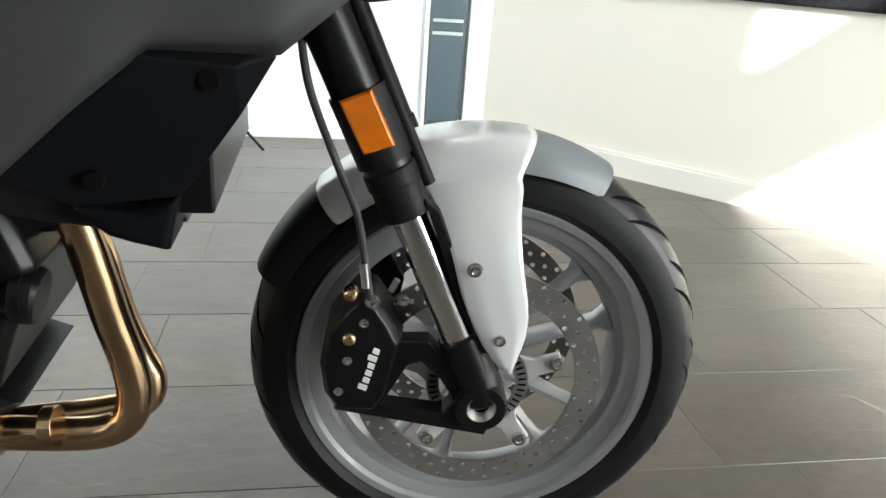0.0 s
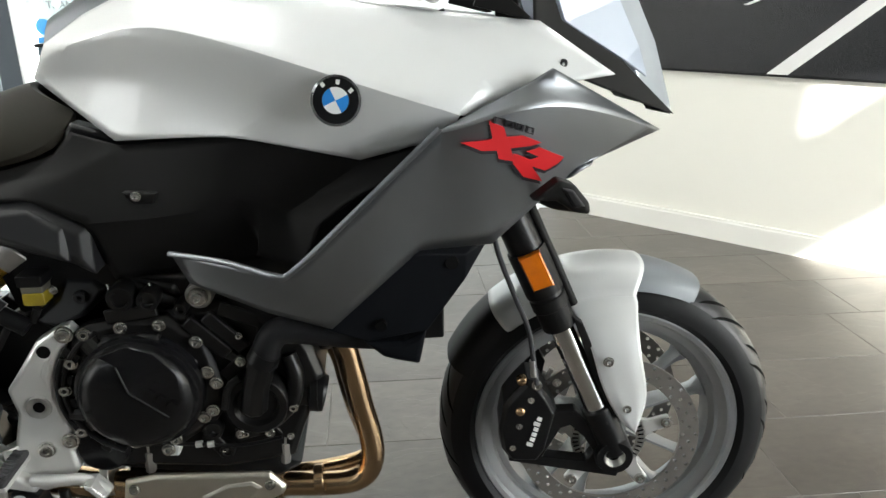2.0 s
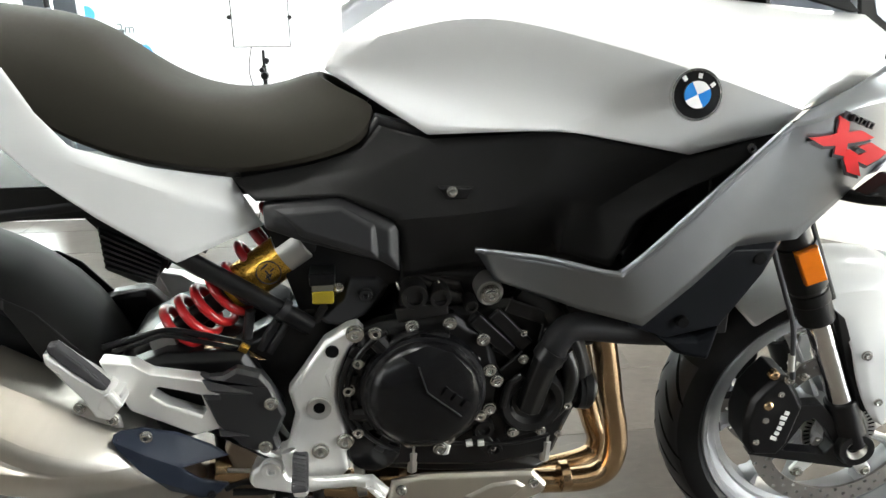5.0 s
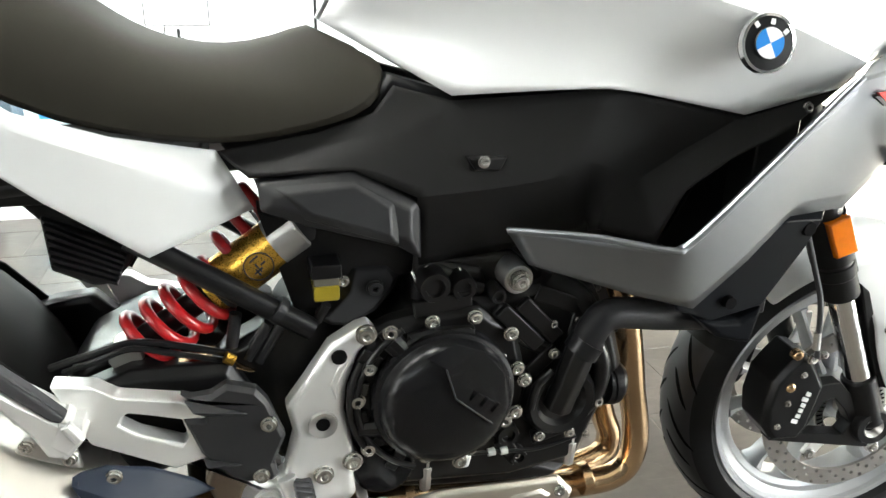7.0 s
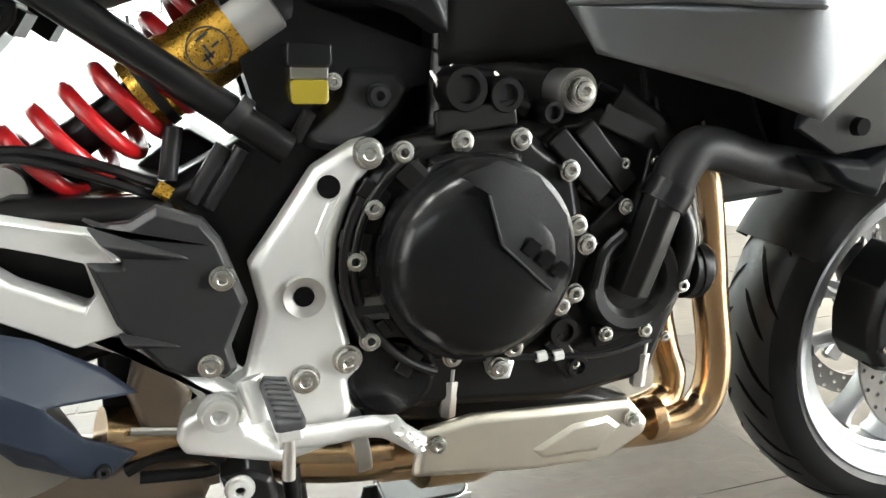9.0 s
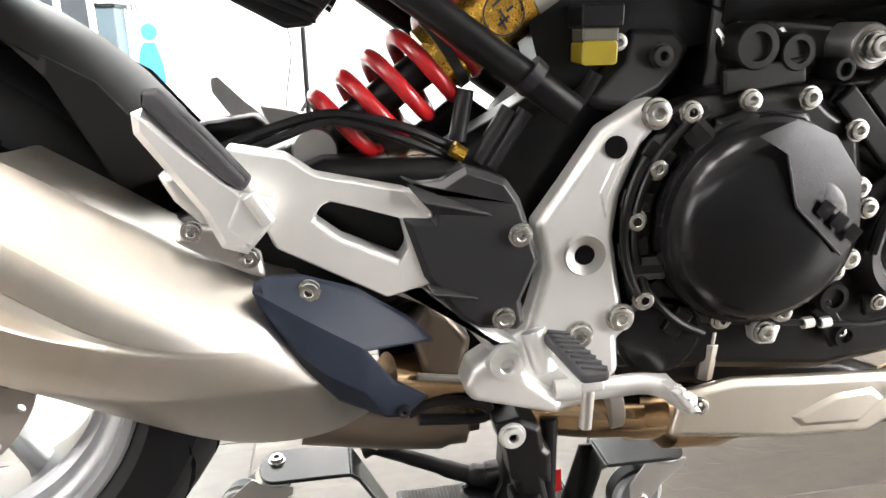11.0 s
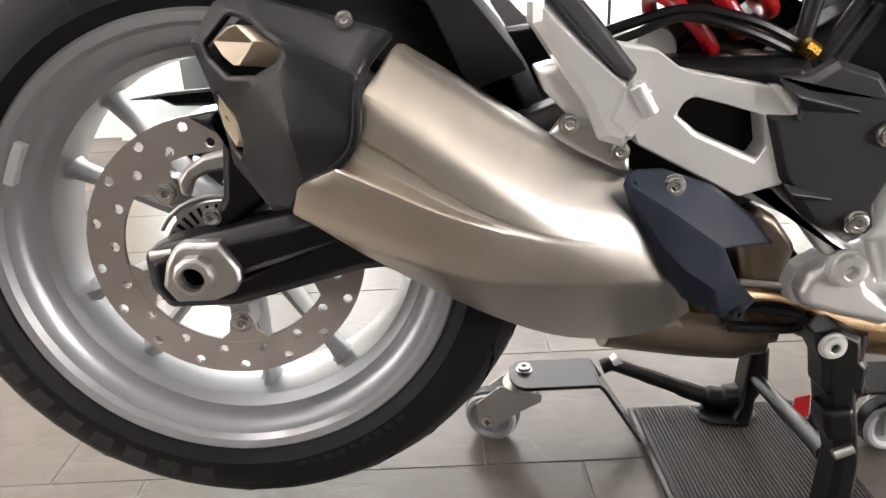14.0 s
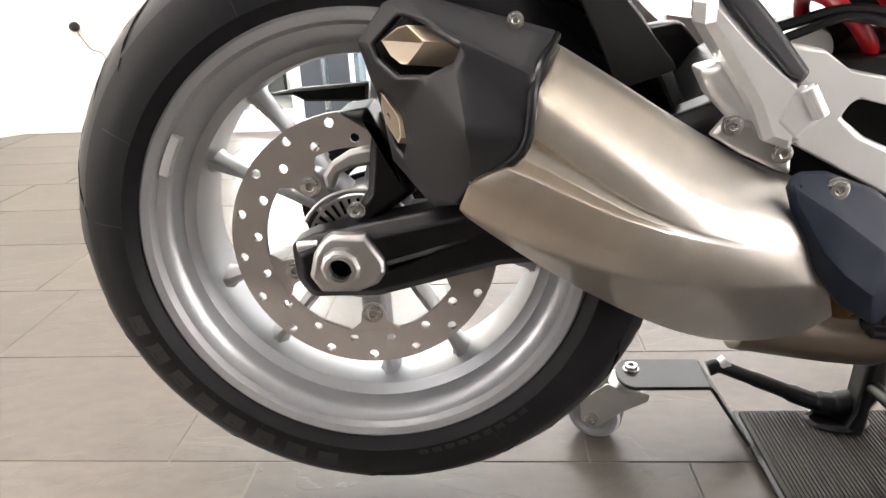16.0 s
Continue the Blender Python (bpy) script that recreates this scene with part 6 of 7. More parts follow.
part("cover_line", tube([(0.766, -0.2078, 0.516), (0.815, -0.2036, 0.471)], 0.0011, 8, 1, False), COVER, cover, "fine raised paler line for the lit bevel edge")
(cx, cz), (ex, ez) = (0.778, 0.515), (0.820, 0.483)
t, n = math.atan2(ez - cz, ex - cx), math.hypot(ex - cx, ez - cz)
for k in range(3):
    plate_with_bars(cover, [(cx + math.cos(t) * n * (k + 0.5) / 3, cz + math.sin(t) * n * (k + 0.5) / 3, n / 4.2, 0.013, 0.0, t)], COVER_GLOSS, -0.2070, "raised_mark")
bolts(cover, [(0.698, 0.586), (0.750, 0.594), (0.804, 0.595), (0.853, 0.566), (0.864, 0.515), (0.875, 0.496), (0.865, 0.449), (0.851, 0.438), (0.668, 0.425), (0.656, 0.497), (0.672, 0.541), (0.744, 0.400), (0.804, 0.402)], -0.158, 0.0096)
part("cover_rib", tube([(0.700, -0.150, 0.573), (0.720, -0.158, 0.552)], 0.014, 10, 4), ENGINE, cover)
part("cover_rib", tube([(0.657, -0.148, 0.453), (0.690, -0.155, 0.455)], 0.012, 10, 4), ENGINE, cover)
part("cover_rib", crowned([(0.720, 0.580), (0.745, 0.586), (0.804, 0.582), (0.804, 0.574), (0.782, 0.577), (0.745, 0.566), (0.719, 0.566)], -0.162, -0.145, 0.003, 0.005), ENGINE, cover, bevel=0.003)

part("cover_rib", tube([(0.717, -0.160, 0.565), (0.725, -0.160, 0.573), (0.758, -0.160, 0.578), (0.793, -0.160, 0.580), (0.801, -0.160, 0.570)], 0.0045, 10, 5), ENGINE, cover)
for r, a0, a1 in ((0.110, 118, 250), (0.119, 150, 212)):
    part("cover_rib", tube([(clx + r * math.cos(radians(a0 + (a1 - a0) * k / 10)), -0.156, clz + r * math.sin(radians(a0 + (a1 - a0) * k / 10))) for k in range(11)], 0.0042, 10, 3), ENGINE, cover)
for a in (128, 146, 168, 190, 214, 236):
    c, d = math.cos(radians(a)), math.sin(radians(a))
    part("cover_rib", bar((clx + 0.097 * c, -0.154, clz + 0.097 * d), (clx + 0.124 * c, -0.152, clz + 0.124 * d), 0.006, 0.016), ENGINE, cover, bevel=0.002)
sx, sz = (0.690, 0.387)
small = part("sprocket_cover", lathe([(0, -0.150), (0.036, -0.150), (0.041, -0.146), (0.042, -0.12), (0, -0.12)], 40, (sx, 0, sz)), COVER_GLOSS, bike, "small round black cover")
# water pump with its hose
wx, wz = (0.931, 0.454)
pump = part("water_pump", lathe([(0, -0.150), (0.030, -0.150), (0.036, -0.158), (0.046, -0.160), (0.052, -0.152), (0.055, -0.135), (0.055, -0.11), (0, -0.11)], 48, (wx, 0, wz)), ENGINE, bike, "round black water pump cover")
bolts(pump, [(0.914, 0.530), (0.902, 0.404), (0.947, 0.403), (0.986, 0.446)], -0.158, 0.0075)
part("pump_neck", tube([(0.926, -0.152, 0.446), (0.935, -0.163, 0.493), (0.950, -0.163, 0.540)], 0.021, 8, 1, False), ENGINE, pump, bevel=0.003, angle=30)
part("pump_pipe", tube([(0.960, -0.145, 0.424), (0.984, -0.145, 0.452), (0.992, -0.145, 0.494), (0.982, -0.138, 0.529)], 0.013, 14, 6), ENGINE, pump)
part("pump_lip", tube([(0.884, -0.16, 0.454), (0.892, -0.16, 0.488), (0.912, -0.16, 0.506)], 0.006, 10, 6), ENGINE, pump)
hose2 = part("coolant_hose", tube([(0.950, -0.165, 0.530), (0.962, -0.168, 0.569), (0.990, -0.165, 0.584), (1.073, -0.15, 0.565), (1.167, -0.14, 0.550)], 0.021, 18, 8), HOSE, bike, "thick black coolant hose")
part("hose_clip", round_bar((0.946, -0.165, 0.533), (0.956, -0.166, 0.550), 0.0235, 24), BLACK, hose2)
gx, gz = 1.020, 0.451
filt = part("oil_filter", tube([(gx - 0.05, -0.119, gz + 0.004), (gx - 0.012, -0.119, gz), (gx - 0.010, -0.119, gz), (gx + 0.010, -0.119, gz - 0.002), (gx + 0.014, -0.119, gz - 0.003)], [0.022, 0.022, 0.031, 0.031, 0.028], 36, 1, False), BLACK, bike, "black round filter housing", 0.002)
part("filter_ring", tube([(gx - 0.001, -0.119, gz), (gx + 0.003, -0.119, gz)], 0.0325, 36, 1, False), ENGINE, filt)
part("side_port", tube([(0.911, -0.12, 0.626), (0.953, -0.13, 0.594), (0.976, -0.13, 0.557)], 0.020, 14, 5), ENGINE, bike)
part("fuel_rail", tube([(0.757, -0.11, 0.650), (0.784, -0.12, 0.636), (0.822, -0.12, 0.617)], 0.010, 12, 5), BLACK, bike)
part("throttle_body", crowned([(0.750, 0.662), (0.824, 0.644), (0.842, 0.586), (0.780, 0.585), (0.746, 0.613)], -0.12, 0.1, 0.006, 0.006), ENGINE, bike, bevel=0.003)
fx, fz = 0.863, 0.635
fb = part("frame_boss", lathe([(0, -0.143), (0.015, -0.143), (0.0185, -0.146), (0.0200, -0.143), (0.0200, -0.10), (0, -0.10)], 36, (fx, 0, fz)), BARE, bike, "machined frame mount with a large bolt")
part("washer", lathe([(0, -0.150), (0.0135, -0.150), (0.0145, -0.148), (0.0145, -0.143), (0, -0.143)], 32, (fx, 0, fz)), STEEL, fb)
bolts(fb, [(fx, fz)], -0.157, 0.011)
wire = part("wiring", tube([(0.803, -0.15, 0.389), (0.839, -0.15, 0.386), (0.903, -0.15, 0.380), (0.963, -0.145, 0.387)], 0.003, 8, 6), BLACK, bike, "thin black sensor cable")
for q in ((0.836, 0.386), (0.854, 0.385)):
    part("cable_tie", round_bar((q[0] - 0.005, -0.15, q[1]), (q[0] + 0.005, -0.15, q[1] + 0.001), 0.0055, 10), ALLOY, wire, "silver cable sleeve")
lug = part("engine_lug", crowned([(0.780, 0.392), (0.809, 0.388), (0.804, 0.368), (0.786, 0.369)], -0.154, -0.13, 0.003, 0.003), ALLOY, bike, "alloy mounting lug", 0.002)
bolts(lug, [(0.790, 0.383)], -0.157, 0.010)
part("oil_pan", crowned([(0.663, 0.343), (0.924, 0.318), (0.984, 0.294), (0.948, 0.274), (0.770, 0.296), (0.674, 0.313)], -0.10, 0.10, 0.01, 0.012), ENGINE, bike, "black oil pan", 0.004)
for px_, pz_ in ((0.892, 0.549), (0.859, 0.590), (0.914, 0.495)):
    part("case_boss", crowned([(px_ - 0.03, pz_ - 0.005), (px_ + 0.02, pz_ - 0.035), (px_ + 0.03, pz_ - 0.02), (px_ - 0.015, pz_ + 0.015)], -0.146, -0.12, 0.005, 0.006), ENGINE, bike, bevel=0.003)

for a, b, w in (((0.841, 0.597), (0.896, 0.540), 0.012), ((0.869, 0.604), (0.921, 0.547), 0.010), ((0.886, 0.500), (0.922, 0.532), 0.006), ((0.889, 0.615), (0.954, 0.588), 0.005), ((0.956, 0.599), (0.947, 0.548), 0.005), ((0.728, 0.608), (0.802, 0.618), 0.009), ((0.894, 0.397), (0.947, 0.409), 0.007), ((0.849, 0.403), (0.877, 0.361), 0.006)):
    part("case_rib", bar((a[0], -0.146, a[1]), (b[0], -0.146, b[1]), w, 0.022), ENGINE, engine, bevel=0.003)
for q, r in (((0.859, 0.409), 0.016), ((0.877, 0.370), 0.012), ((0.754, 0.637), 0.020), ((0.791, 0.632), 0.016), ((0.836, 0.617), 0.010)):
    part("case_boss", lathe([(0, -0.148), (r * 0.55, -0.148), (r * 0.6, -0.153), (r * 0.9, -0.153), (r, -0.149), (r, -0.12), (0, -0.12)], 28, (q[0], 0, q[1])), ENGINE, engine)
for q in ((0.735, 0.641), (0.753, 0.646), (0.794, 0.641)):
    part("hose_clamp", tube([(q[0] - 0.004, -0.126, q[1] + 0.010), (q[0], -0.131, q[1]), (q[0] + 0.003, -0.126, q[1] - 0.012)], 0.0022, 8), STEEL, engine, "bright clamp edge")

for q in [(0.874, 0.373), (0.909, 0.399), (0.977, 0.390), (0.914, 0.569), (0.949, 0.570), (0.785, 0.427), (0.846, 0.531)]:
    share("bolt", BOLT, engine, Matrix.Translation((q[0], -0.150, q[1])) @ Matrix.Diagonal((0.0048, 0.004, 0.0048, 1)))
for a, b in (((0.900, 0.640), (0.952, 0.610)), ((0.946, 0.655), (0.935, 0.575)), ((0.962, 0.628), (0.958, 0.560))):
    part("loom", tube([(a[0], -0.118, a[1]), ((a[0] + b[0]) / 2 + 0.006, -0.128, (a[1] + b[1]) / 2), (b[0], -0.124, b[1])], 0.0032, 8, 6), BLACK, engine)

# ---- exhaust ----
part("header_pipe", tube([(1.03, -0.080, 0.60), (1.060, -0.080, 0.53), (1.076, -0.080, 0.46), (1.087, -0.080, 0.40), (1.099, -0.080, 0.345), (1.103, -0.080, 0.300), (1.093, -0.080, 0.265), (1.066, -0.080, 0.247), (1.02, -0.08, 0.244), (0.95, -0.078, 0.247), (0.86, -0.07, 0.238)], 0.0205, 28, 10), HEADER, bike, "heat-tinted exhaust header pipe")
part("header_pipe", tube([(1.01, 0.0, 0.56), (1.052, 0.0, 0.46), (1.065, 0.0, 0.40), (1.076, 0.0, 0.35), (1.090, 0.0, 0.305), (1.102, -0.003, 0.27), (1.092, -0.008, 0.240), (1.045, -0.02, 0.232), (0.95, -0.045, 0.237), (0.86, -0.06, 0.238)], 0.0205, 28, 10), HEADER, bike, "heat-tinted exhaust header pipe")
part("pipe_clamp", round_bar((1.003, -0.095, 0.265), (1.019, -0.095, 0.266), 0.0255, 28), HEADER, bike, "exhaust clamp band", 0.002)
part("collector", tube([(0.949, -0.07, 0.253), (0.770, -0.07, 0.262), (0.694, -0.075, 0.271)], [0.036, 0.044, 0.034], 28, 6), HEADER, bike, "heat-tinted collector pipe")
shield = part("heat_shield", crowned([(0.715, 0.328), (0.766, 0.336), (0.940, 0.327), (0.964, 0.299), (0.960, 0.285), (0.917, 0.262), (0.831, 0.265), (0.707, 0.280), (0.708, 0.290)], -0.156, -0.145, 0.006, 0.005), SHIELD, bike, "satin stainless heat shield", 0.003)
part("shield_step", crowned([(0.828, 0.291), (0.872, 0.312), (0.911, 0.315), (0.928, 0.302), (0.903, 0.277), (0.841, 0.279)], -0.1595, -0.154, 0.005, 0.003), SHIELD, shield, bevel=0.002)
bolts(shield, [(0.939, 0.308), (0.730, 0.315)], -0.161, 0.0085)
for q in ((0.749, 0.349), (0.963, 0.351)):
    s1 = part("oxygen_sensor", round_bar((q[0], -0.128, q[1] - 0.022), (q[0] + 0.002, -0.13, q[1] + 0.016), 0.0085, 6), BARE, bike, "oxygen sensor", 0.001)
    part("sensor_tip", round_bar((q[0] + 0.002, -0.13, q[1] + 0.016), (q[0] + 0.003, -0.13, q[1] + 0.028), 0.0055, 12), ZINC, s1)
    part("sensor_lead", tube([(q[0] + 0.003, -0.13, q[1] + 0.028), (q[0] - 0.008, -0.135, q[1] + 0.045), (q[0] - 0.018, -0.13, q[1] + 0.055)], 0.003, 8), BLACK, s1)
part("mid_pipe", tube([(0.700, -0.085, 0.270), (0.633, -0.085, 0.279), (0.574, -0.085, 0.296), (0.511, -0.09, 0.328), (0.442, -0.11, 0.346)], 0.026, 28, 8), HEADER, bike, "bronze-tinted exhaust pipe")
part("pipe_clamp", round_bar((0.676, -0.085, 0.293), (0.661, -0.085, 0.291), 0.034, 28), BARE, bike, "bright exhaust clamp", 0.002)
cat = part("catalyst_box", crowned([(0.477, 0.351), (0.512, 0.346), (0.520, 0.387), (0.499, 0.415), (0.481, 0.426), (0.466, 0.390)], -0.13, -0.05, 0.006, 0.006), BROWN, bike, "brown-tinted pipe box", 0.004)
part("seam", tube([(0.469, -0.132, 0.358), (0.515, -0.132, 0.351)], 0.0035, 8, 1, False), BARE, cat)

# black slab added to darken the gap beside the pipe guard
part("exhaust_bracket", crowned([(0.439, 0.426), (0.524, 0.395), (0.563, 0.345), (0.533, 0.285), (0.464, 0.291), (0.439, 0.346)], -0.068, 0.04, 0.006, 0.006), BLACK, bike, "added black backing behind the exhaust gap", 0.003)
# silencer: a faceted brushed shell round to its inner side
STATIONS = [
    [(0.178, -0.190, 0.580), (0.158, -0.236, 0.555), (0.150, -0.238, 0.529), (0.137, -0.252, 0.508), (0.110, -0.250, 0.497), (0.102, -0.238, 0.475), (0.103, -0.200, 0.459)],
    [(0.217, -0.188, 0.556), (0.187, -0.240, 0.534), (0.184, -0.240, 0.506), (0.176, -0.258, 0.491), (0.155, -0.256, 0.469), (0.154, -0.238, 0.443), (0.148, -0.190, 0.419)],
    [(0.258, -0.186, 0.528), (0.226, -0.243, 0.506), (0.217, -0.243, 0.482), (0.211, -0.256, 0.472), (0.201, -0.254, 0.451), (0.202, -0.238, 0.425), (0.201, -0.165, 0.375)],
    [(0.300, -0.184, 0.501), (0.266, -0.243, 0.478), (0.250, -0.247, 0.463), (0.249, -0.248, 0.458), (0.244, -0.248, 0.437), (0.245, -0.232, 0.410), (0.261, -0.152, 0.336)],
    [(0.332, -0.184, 0.482), (0.310, -0.232, 0.459), (0.299, -0.240, 0.445), (0.298, -0.240, 0.439), (0.297, -0.238, 0.425), (0.299, -0.225, 0.402), (0.322, -0.145, 0.310)],
    [(0.350, -0.186, 0.473), (0.353, -0.208, 0.447), (0.353, -0.214, 0.434), (0.354, -0.214, 0.427), (0.357, -0.212, 0.413), (0.363, -0.205, 0.395), (0.395, -0.140, 0.311)],
    [(0.371, -0.170, 0.467), (0.382, -0.180, 0.437), (0.385, -0.184, 0.422), (0.386, -0.184, 0.415), (0.390, -0.182, 0.400), (0.398, -0.178, 0.382), (0.432, -0.125, 0.327)]]
sil = bmesh.new()
layer = sil.edges.layers.float.new("crease_edge")
corner = sil.verts.layers.float.new("crease_vert")
loops = []
STEP_IN = (1.0, 1.0, 0.9, 0.25, 0.0, 0.0, 0.0)
for st, w in zip(STATIONS, STEP_IN):
    valley, fin = Vector(st[2]), Vector(st[3])
    floor_top, floor_low = valley.lerp(fin, 0.18), valley.lerp(fin, 0.72)
    floor_top.y += (valley.y + 0.005 - floor_top.y) * w
    floor_low.y += (valley.y + 0.002 - floor_low.y) * w
    st[3:3] = [tuple(floor_top), tuple(floor_low)]
    ring = [(st[0][0], -0.095, st[0][2] - 0.004)] + st + [(st[-1][0], -0.095, st[-1][2] + 0.004)]
    loops.append([sil.verts.new(p) for p in ring])
ROWS = len(loops[0])
for p, q in zip(loops, loops[1:]):
    for k in range(ROWS):
        m = (k + 1) % ROWS
        sil.faces.new((p[k], p[m], q[m], q[k]))
sil.faces.new(loops[0][::-1])
sil.faces.new(loops[-1])
ROW_CREASE = (0.5, 0.5, 0.25, 0.9, 0.6, 0.6, 0.95, 0.0, 0.5, 0.78, 0.8)
for a, p in enumerate(loops):
    for k in range(ROWS):
        if a + 1 < len(loops):
            e = sil.edges.get((p[k], loops[a + 1][k]))
            e[layer] = ROW_CREASE[k] * (1.0, 1.0, 0.9, 0.3, 0.0, 0.0)[a] if k in (3, 4, 5, 6) else 0.72 if k == 8 and a > 1 else ROW_CREASE[k]
        if a in (0, len(loops) - 1):
            sil.edges.get((p[k], p[(k + 1) % ROWS]))[layer] = 0.95
            p[k][corner] = 0.9 if a == 0 else 0.5
silencer = soften(part("silencer", sil, BRUSHED, bike, "brushed stainless silencer"), 3, 0)
part("front_pot", tube([(0.365, -0.07, 0.302), (0.450, -0.07, 0.287), (0.507, -0.07, 0.281), (0.535, -0.07, 0.282)], [0.034, 0.034, 0.034, 0.030, 0.020], 32, 5), BROWN, bike, "lower silencer chamber")
# end cap with the two tail pipes
CAP = [(0.071, -0.165, 0.620), (0.049, -0.163, 0.613), (0.028, -0.163, 0.586), (0.034, -0.160, 0.560), (0.042, -0.163, 0.538), (0.050, -0.174, 0.496), (0.083, -0.206, 0.467), (0.100, -0.228, 0.475), (0.115, -0.243, 0.495), (0.143, -0.248, 0.513), (0.154, -0.247, 0.529), (0.157, -0.242, 0.567), (0.174, -0.195, 0.591), (0.065, -0.180, 0.609), (0.088, -0.205, 0.600), (0.110, -0.235, 0.589), (0.104, -0.233, 0.576), (0.082, -0.214, 0.565), (0.061, -0.197, 0.561), (0.042, -0.177, 0.574), (0.039, -0.172, 0.585), (0.111, -0.252, 0.532)] + [(0.041, -0.168, 0.548), (0.046, -0.174, 0.551), (0.061, -0.188, 0.534), (0.064, -0.192, 0.514), (0.060, -0.190, 0.501), (0.053, -0.180, 0.507), (0.044, -0.170, 0.530)]
cap = soften(part("end_cap", soft_panel(CAP, [(0, 14, 13, 1), (1, 13, 20, 2), (2, 20, 19, 3), (0, 12, 11, 14), (14, 11, 15), (15, 11, 10), (15, 10, 21, 16), (16, 21, 17), (21, 10, 9, 8), (21, 8, 7, 6), (3, 19, 18, 23, 22), (3, 22, 28, 4), (18, 17, 24, 23), (17, 21, 25, 24), (21, 6, 26, 25), (6, 5, 27, 26), (5, 4, 28, 27)], 0.006, False, 0.8), COVER, bike, "anthracite silencer end cap"), 3, 0.005)
# black core gives the shade seen through the cap's openings
part("cap_core", crowned([(0.066, 0.605), (0.156, 0.578), (0.133, 0.551), (0.127, 0.496), (0.084, 0.467), (0.065, 0.453), (0.049, 0.481), (0.043, 0.528), (0.029, 0.577)], -0.145, -0.10, 0.01, 0.01), RECESS_DARK, cap, bevel=0.004)


def outlet(mouth, reach, mat, label):
    """A hollow angular pipe: its mouth, drawn back by reach."""
    c = sum((Vector(p) for p in mouth), Vector()) / len(mouth)
    bm = bmesh.new()
    back = Vector(reach)
    rings = [[bm.verts.new(c + (Vector(p) - c) * k + back * d) for p in mouth] for k, d in ((1.0, 1.0), (1.0, 0.0), (0.93, 0.0), (0.88, 1.0))]
    for a, b in zip(rings, rings[1:]):
        for k in range(len(mouth)):
            m = (k + 1) % len(mouth)
            bm.faces.new((a[k], a[m], b[m], b[k]))
    bm.faces.new(rings[-1])
    return part("tail_pipe", bm, mat, cap, label, bevel=0.0015, angle=30)


outlet([(0.047, -0.172, 0.587), (0.060, -0.178, 0.596), (0.068, -0.182, 0.598), (0.081, -0.192, 0.587), (0.077, -0.190, 0.581), (0.067, -0.184, 0.570), (0.062, -0.181, 0.570), (0.054, -0.176, 0.576)], (0.050, -0.006, -0.004), TAIL_STEEL, "bronze-tinted upper tail pipe")
outlet([(0.041, -0.166, 0.549), (0.045, -0.170, 0.547), (0.058, -0.182, 0.530), (0.059, -0.185, 0.516), (0.056, -0.182, 0.511), (0.046, -0.172, 0.525)], (0.05, 0.006, -0.006), TAIL_STEEL, "bronze-tinted lower tail pipe")
bolts(cap, [(0.146, 0.599)], -0.199, 0.0058)
part("cap_ring", tube([(0.175, -0.192, 0.587), (0.158, -0.238, 0.566), (0.153, -0.246, 0.529), (0.142, -0.247, 0.511), (0.113, -0.24, 0.494)], 0.0035, 10, 3), BLACK, cap)
# dark heat guard on the pipe
GU = [(0.344, -0.205, 0.483), (0.352, -0.200, 0.485), (0.375, -0.190, 0.482), (0.418, -0.180, 0.464), (0.459, -0.168, 0.432), (0.481, -0.160, 0.405), (0.423, -0.203, 0.420), (0.380, -0.214, 0.453), (0.343, -0.213, 0.478), (0.348, -0.214, 0.465), (0.373, -0.213, 0.425), (0.391, -0.211, 0.407), (0.420, -0.201, 0.383), (0.444, -0.186, 0.384), (0.342, -0.203, 0.474), (0.356, -0.198, 0.436), (0.371, -0.195, 0.410), (0.399, -0.188, 0.372), (0.437, -0.176, 0.346), (0.454, -0.168, 0.340), (0.475, -0.156, 0.351)]
GU_FACES = [(8, 0, 1), (8, 1, 2, 7), (7, 2, 3, 6), (6, 3, 4), (6, 4, 5), (8, 7, 10, 9), (7, 6, 12, 11, 10), (6, 13, 12), (0, 8, 9, 14), (14, 9, 10, 15), (15, 10, 16), (16, 10, 11, 17), (17, 11, 12, 18), (18, 12, 13, 19), (19, 13, 20)]
guard = soften(part("pipe_guard", soft_panel(GU, GU_FACES, 0.006, False, 0.5, {**run_crease((8, 7, 6, 5), 0.85), **run_crease((9, 10, 11, 12, 13), 0.8), **run_crease((8, 9), 0.7), **run_crease((6, 13), 0.7)}), GUARD, bike, "dark blue-grey exhaust guard"), 3, 0.006)
bolts(guard, [(0.382, 0.470)], -0.200, 0.0085)
bolts(guard, [(0.452, 0.349)], -0.176, 0.006, BOLT_DARK)

# ---- foot rests ----
plate = part("footpeg_plate", crowned([(0.659, 0.595), (0.673, 0.598), (0.683, 0.585), (0.661, 0.561), (0.653, 0.541), (0.644, 0.517), (0.640, 0.483), (0.653, 0.416), (0.662, 0.403), (0.656, 0.392), (0.649, 0.387), (0.652, 0.355), (0.637, 0.337), (0.631, 0.325), (0.593, 0.316), (0.512, 0.341), (0.506, 0.357), (0.512, 0.374), (0.541, 0.391), (0.563, 0.402), (0.578, 0.457), (0.570, 0.497), (0.594, 0.530), (0.625, 0.575)], -0.152, -0.125, 0.006, 0.005), ALLOY, bike, "silver alloy foot rest plate", 0.003)
part("plate_pocket", crowned([(0.623, 0.522), (0.634, 0.547), (0.647, 0.554), (0.633, 0.519), (0.631, 0.497)], -0.1535, -0.148, 0.002, 0.002), ALLOY, plate, bevel=0.002)
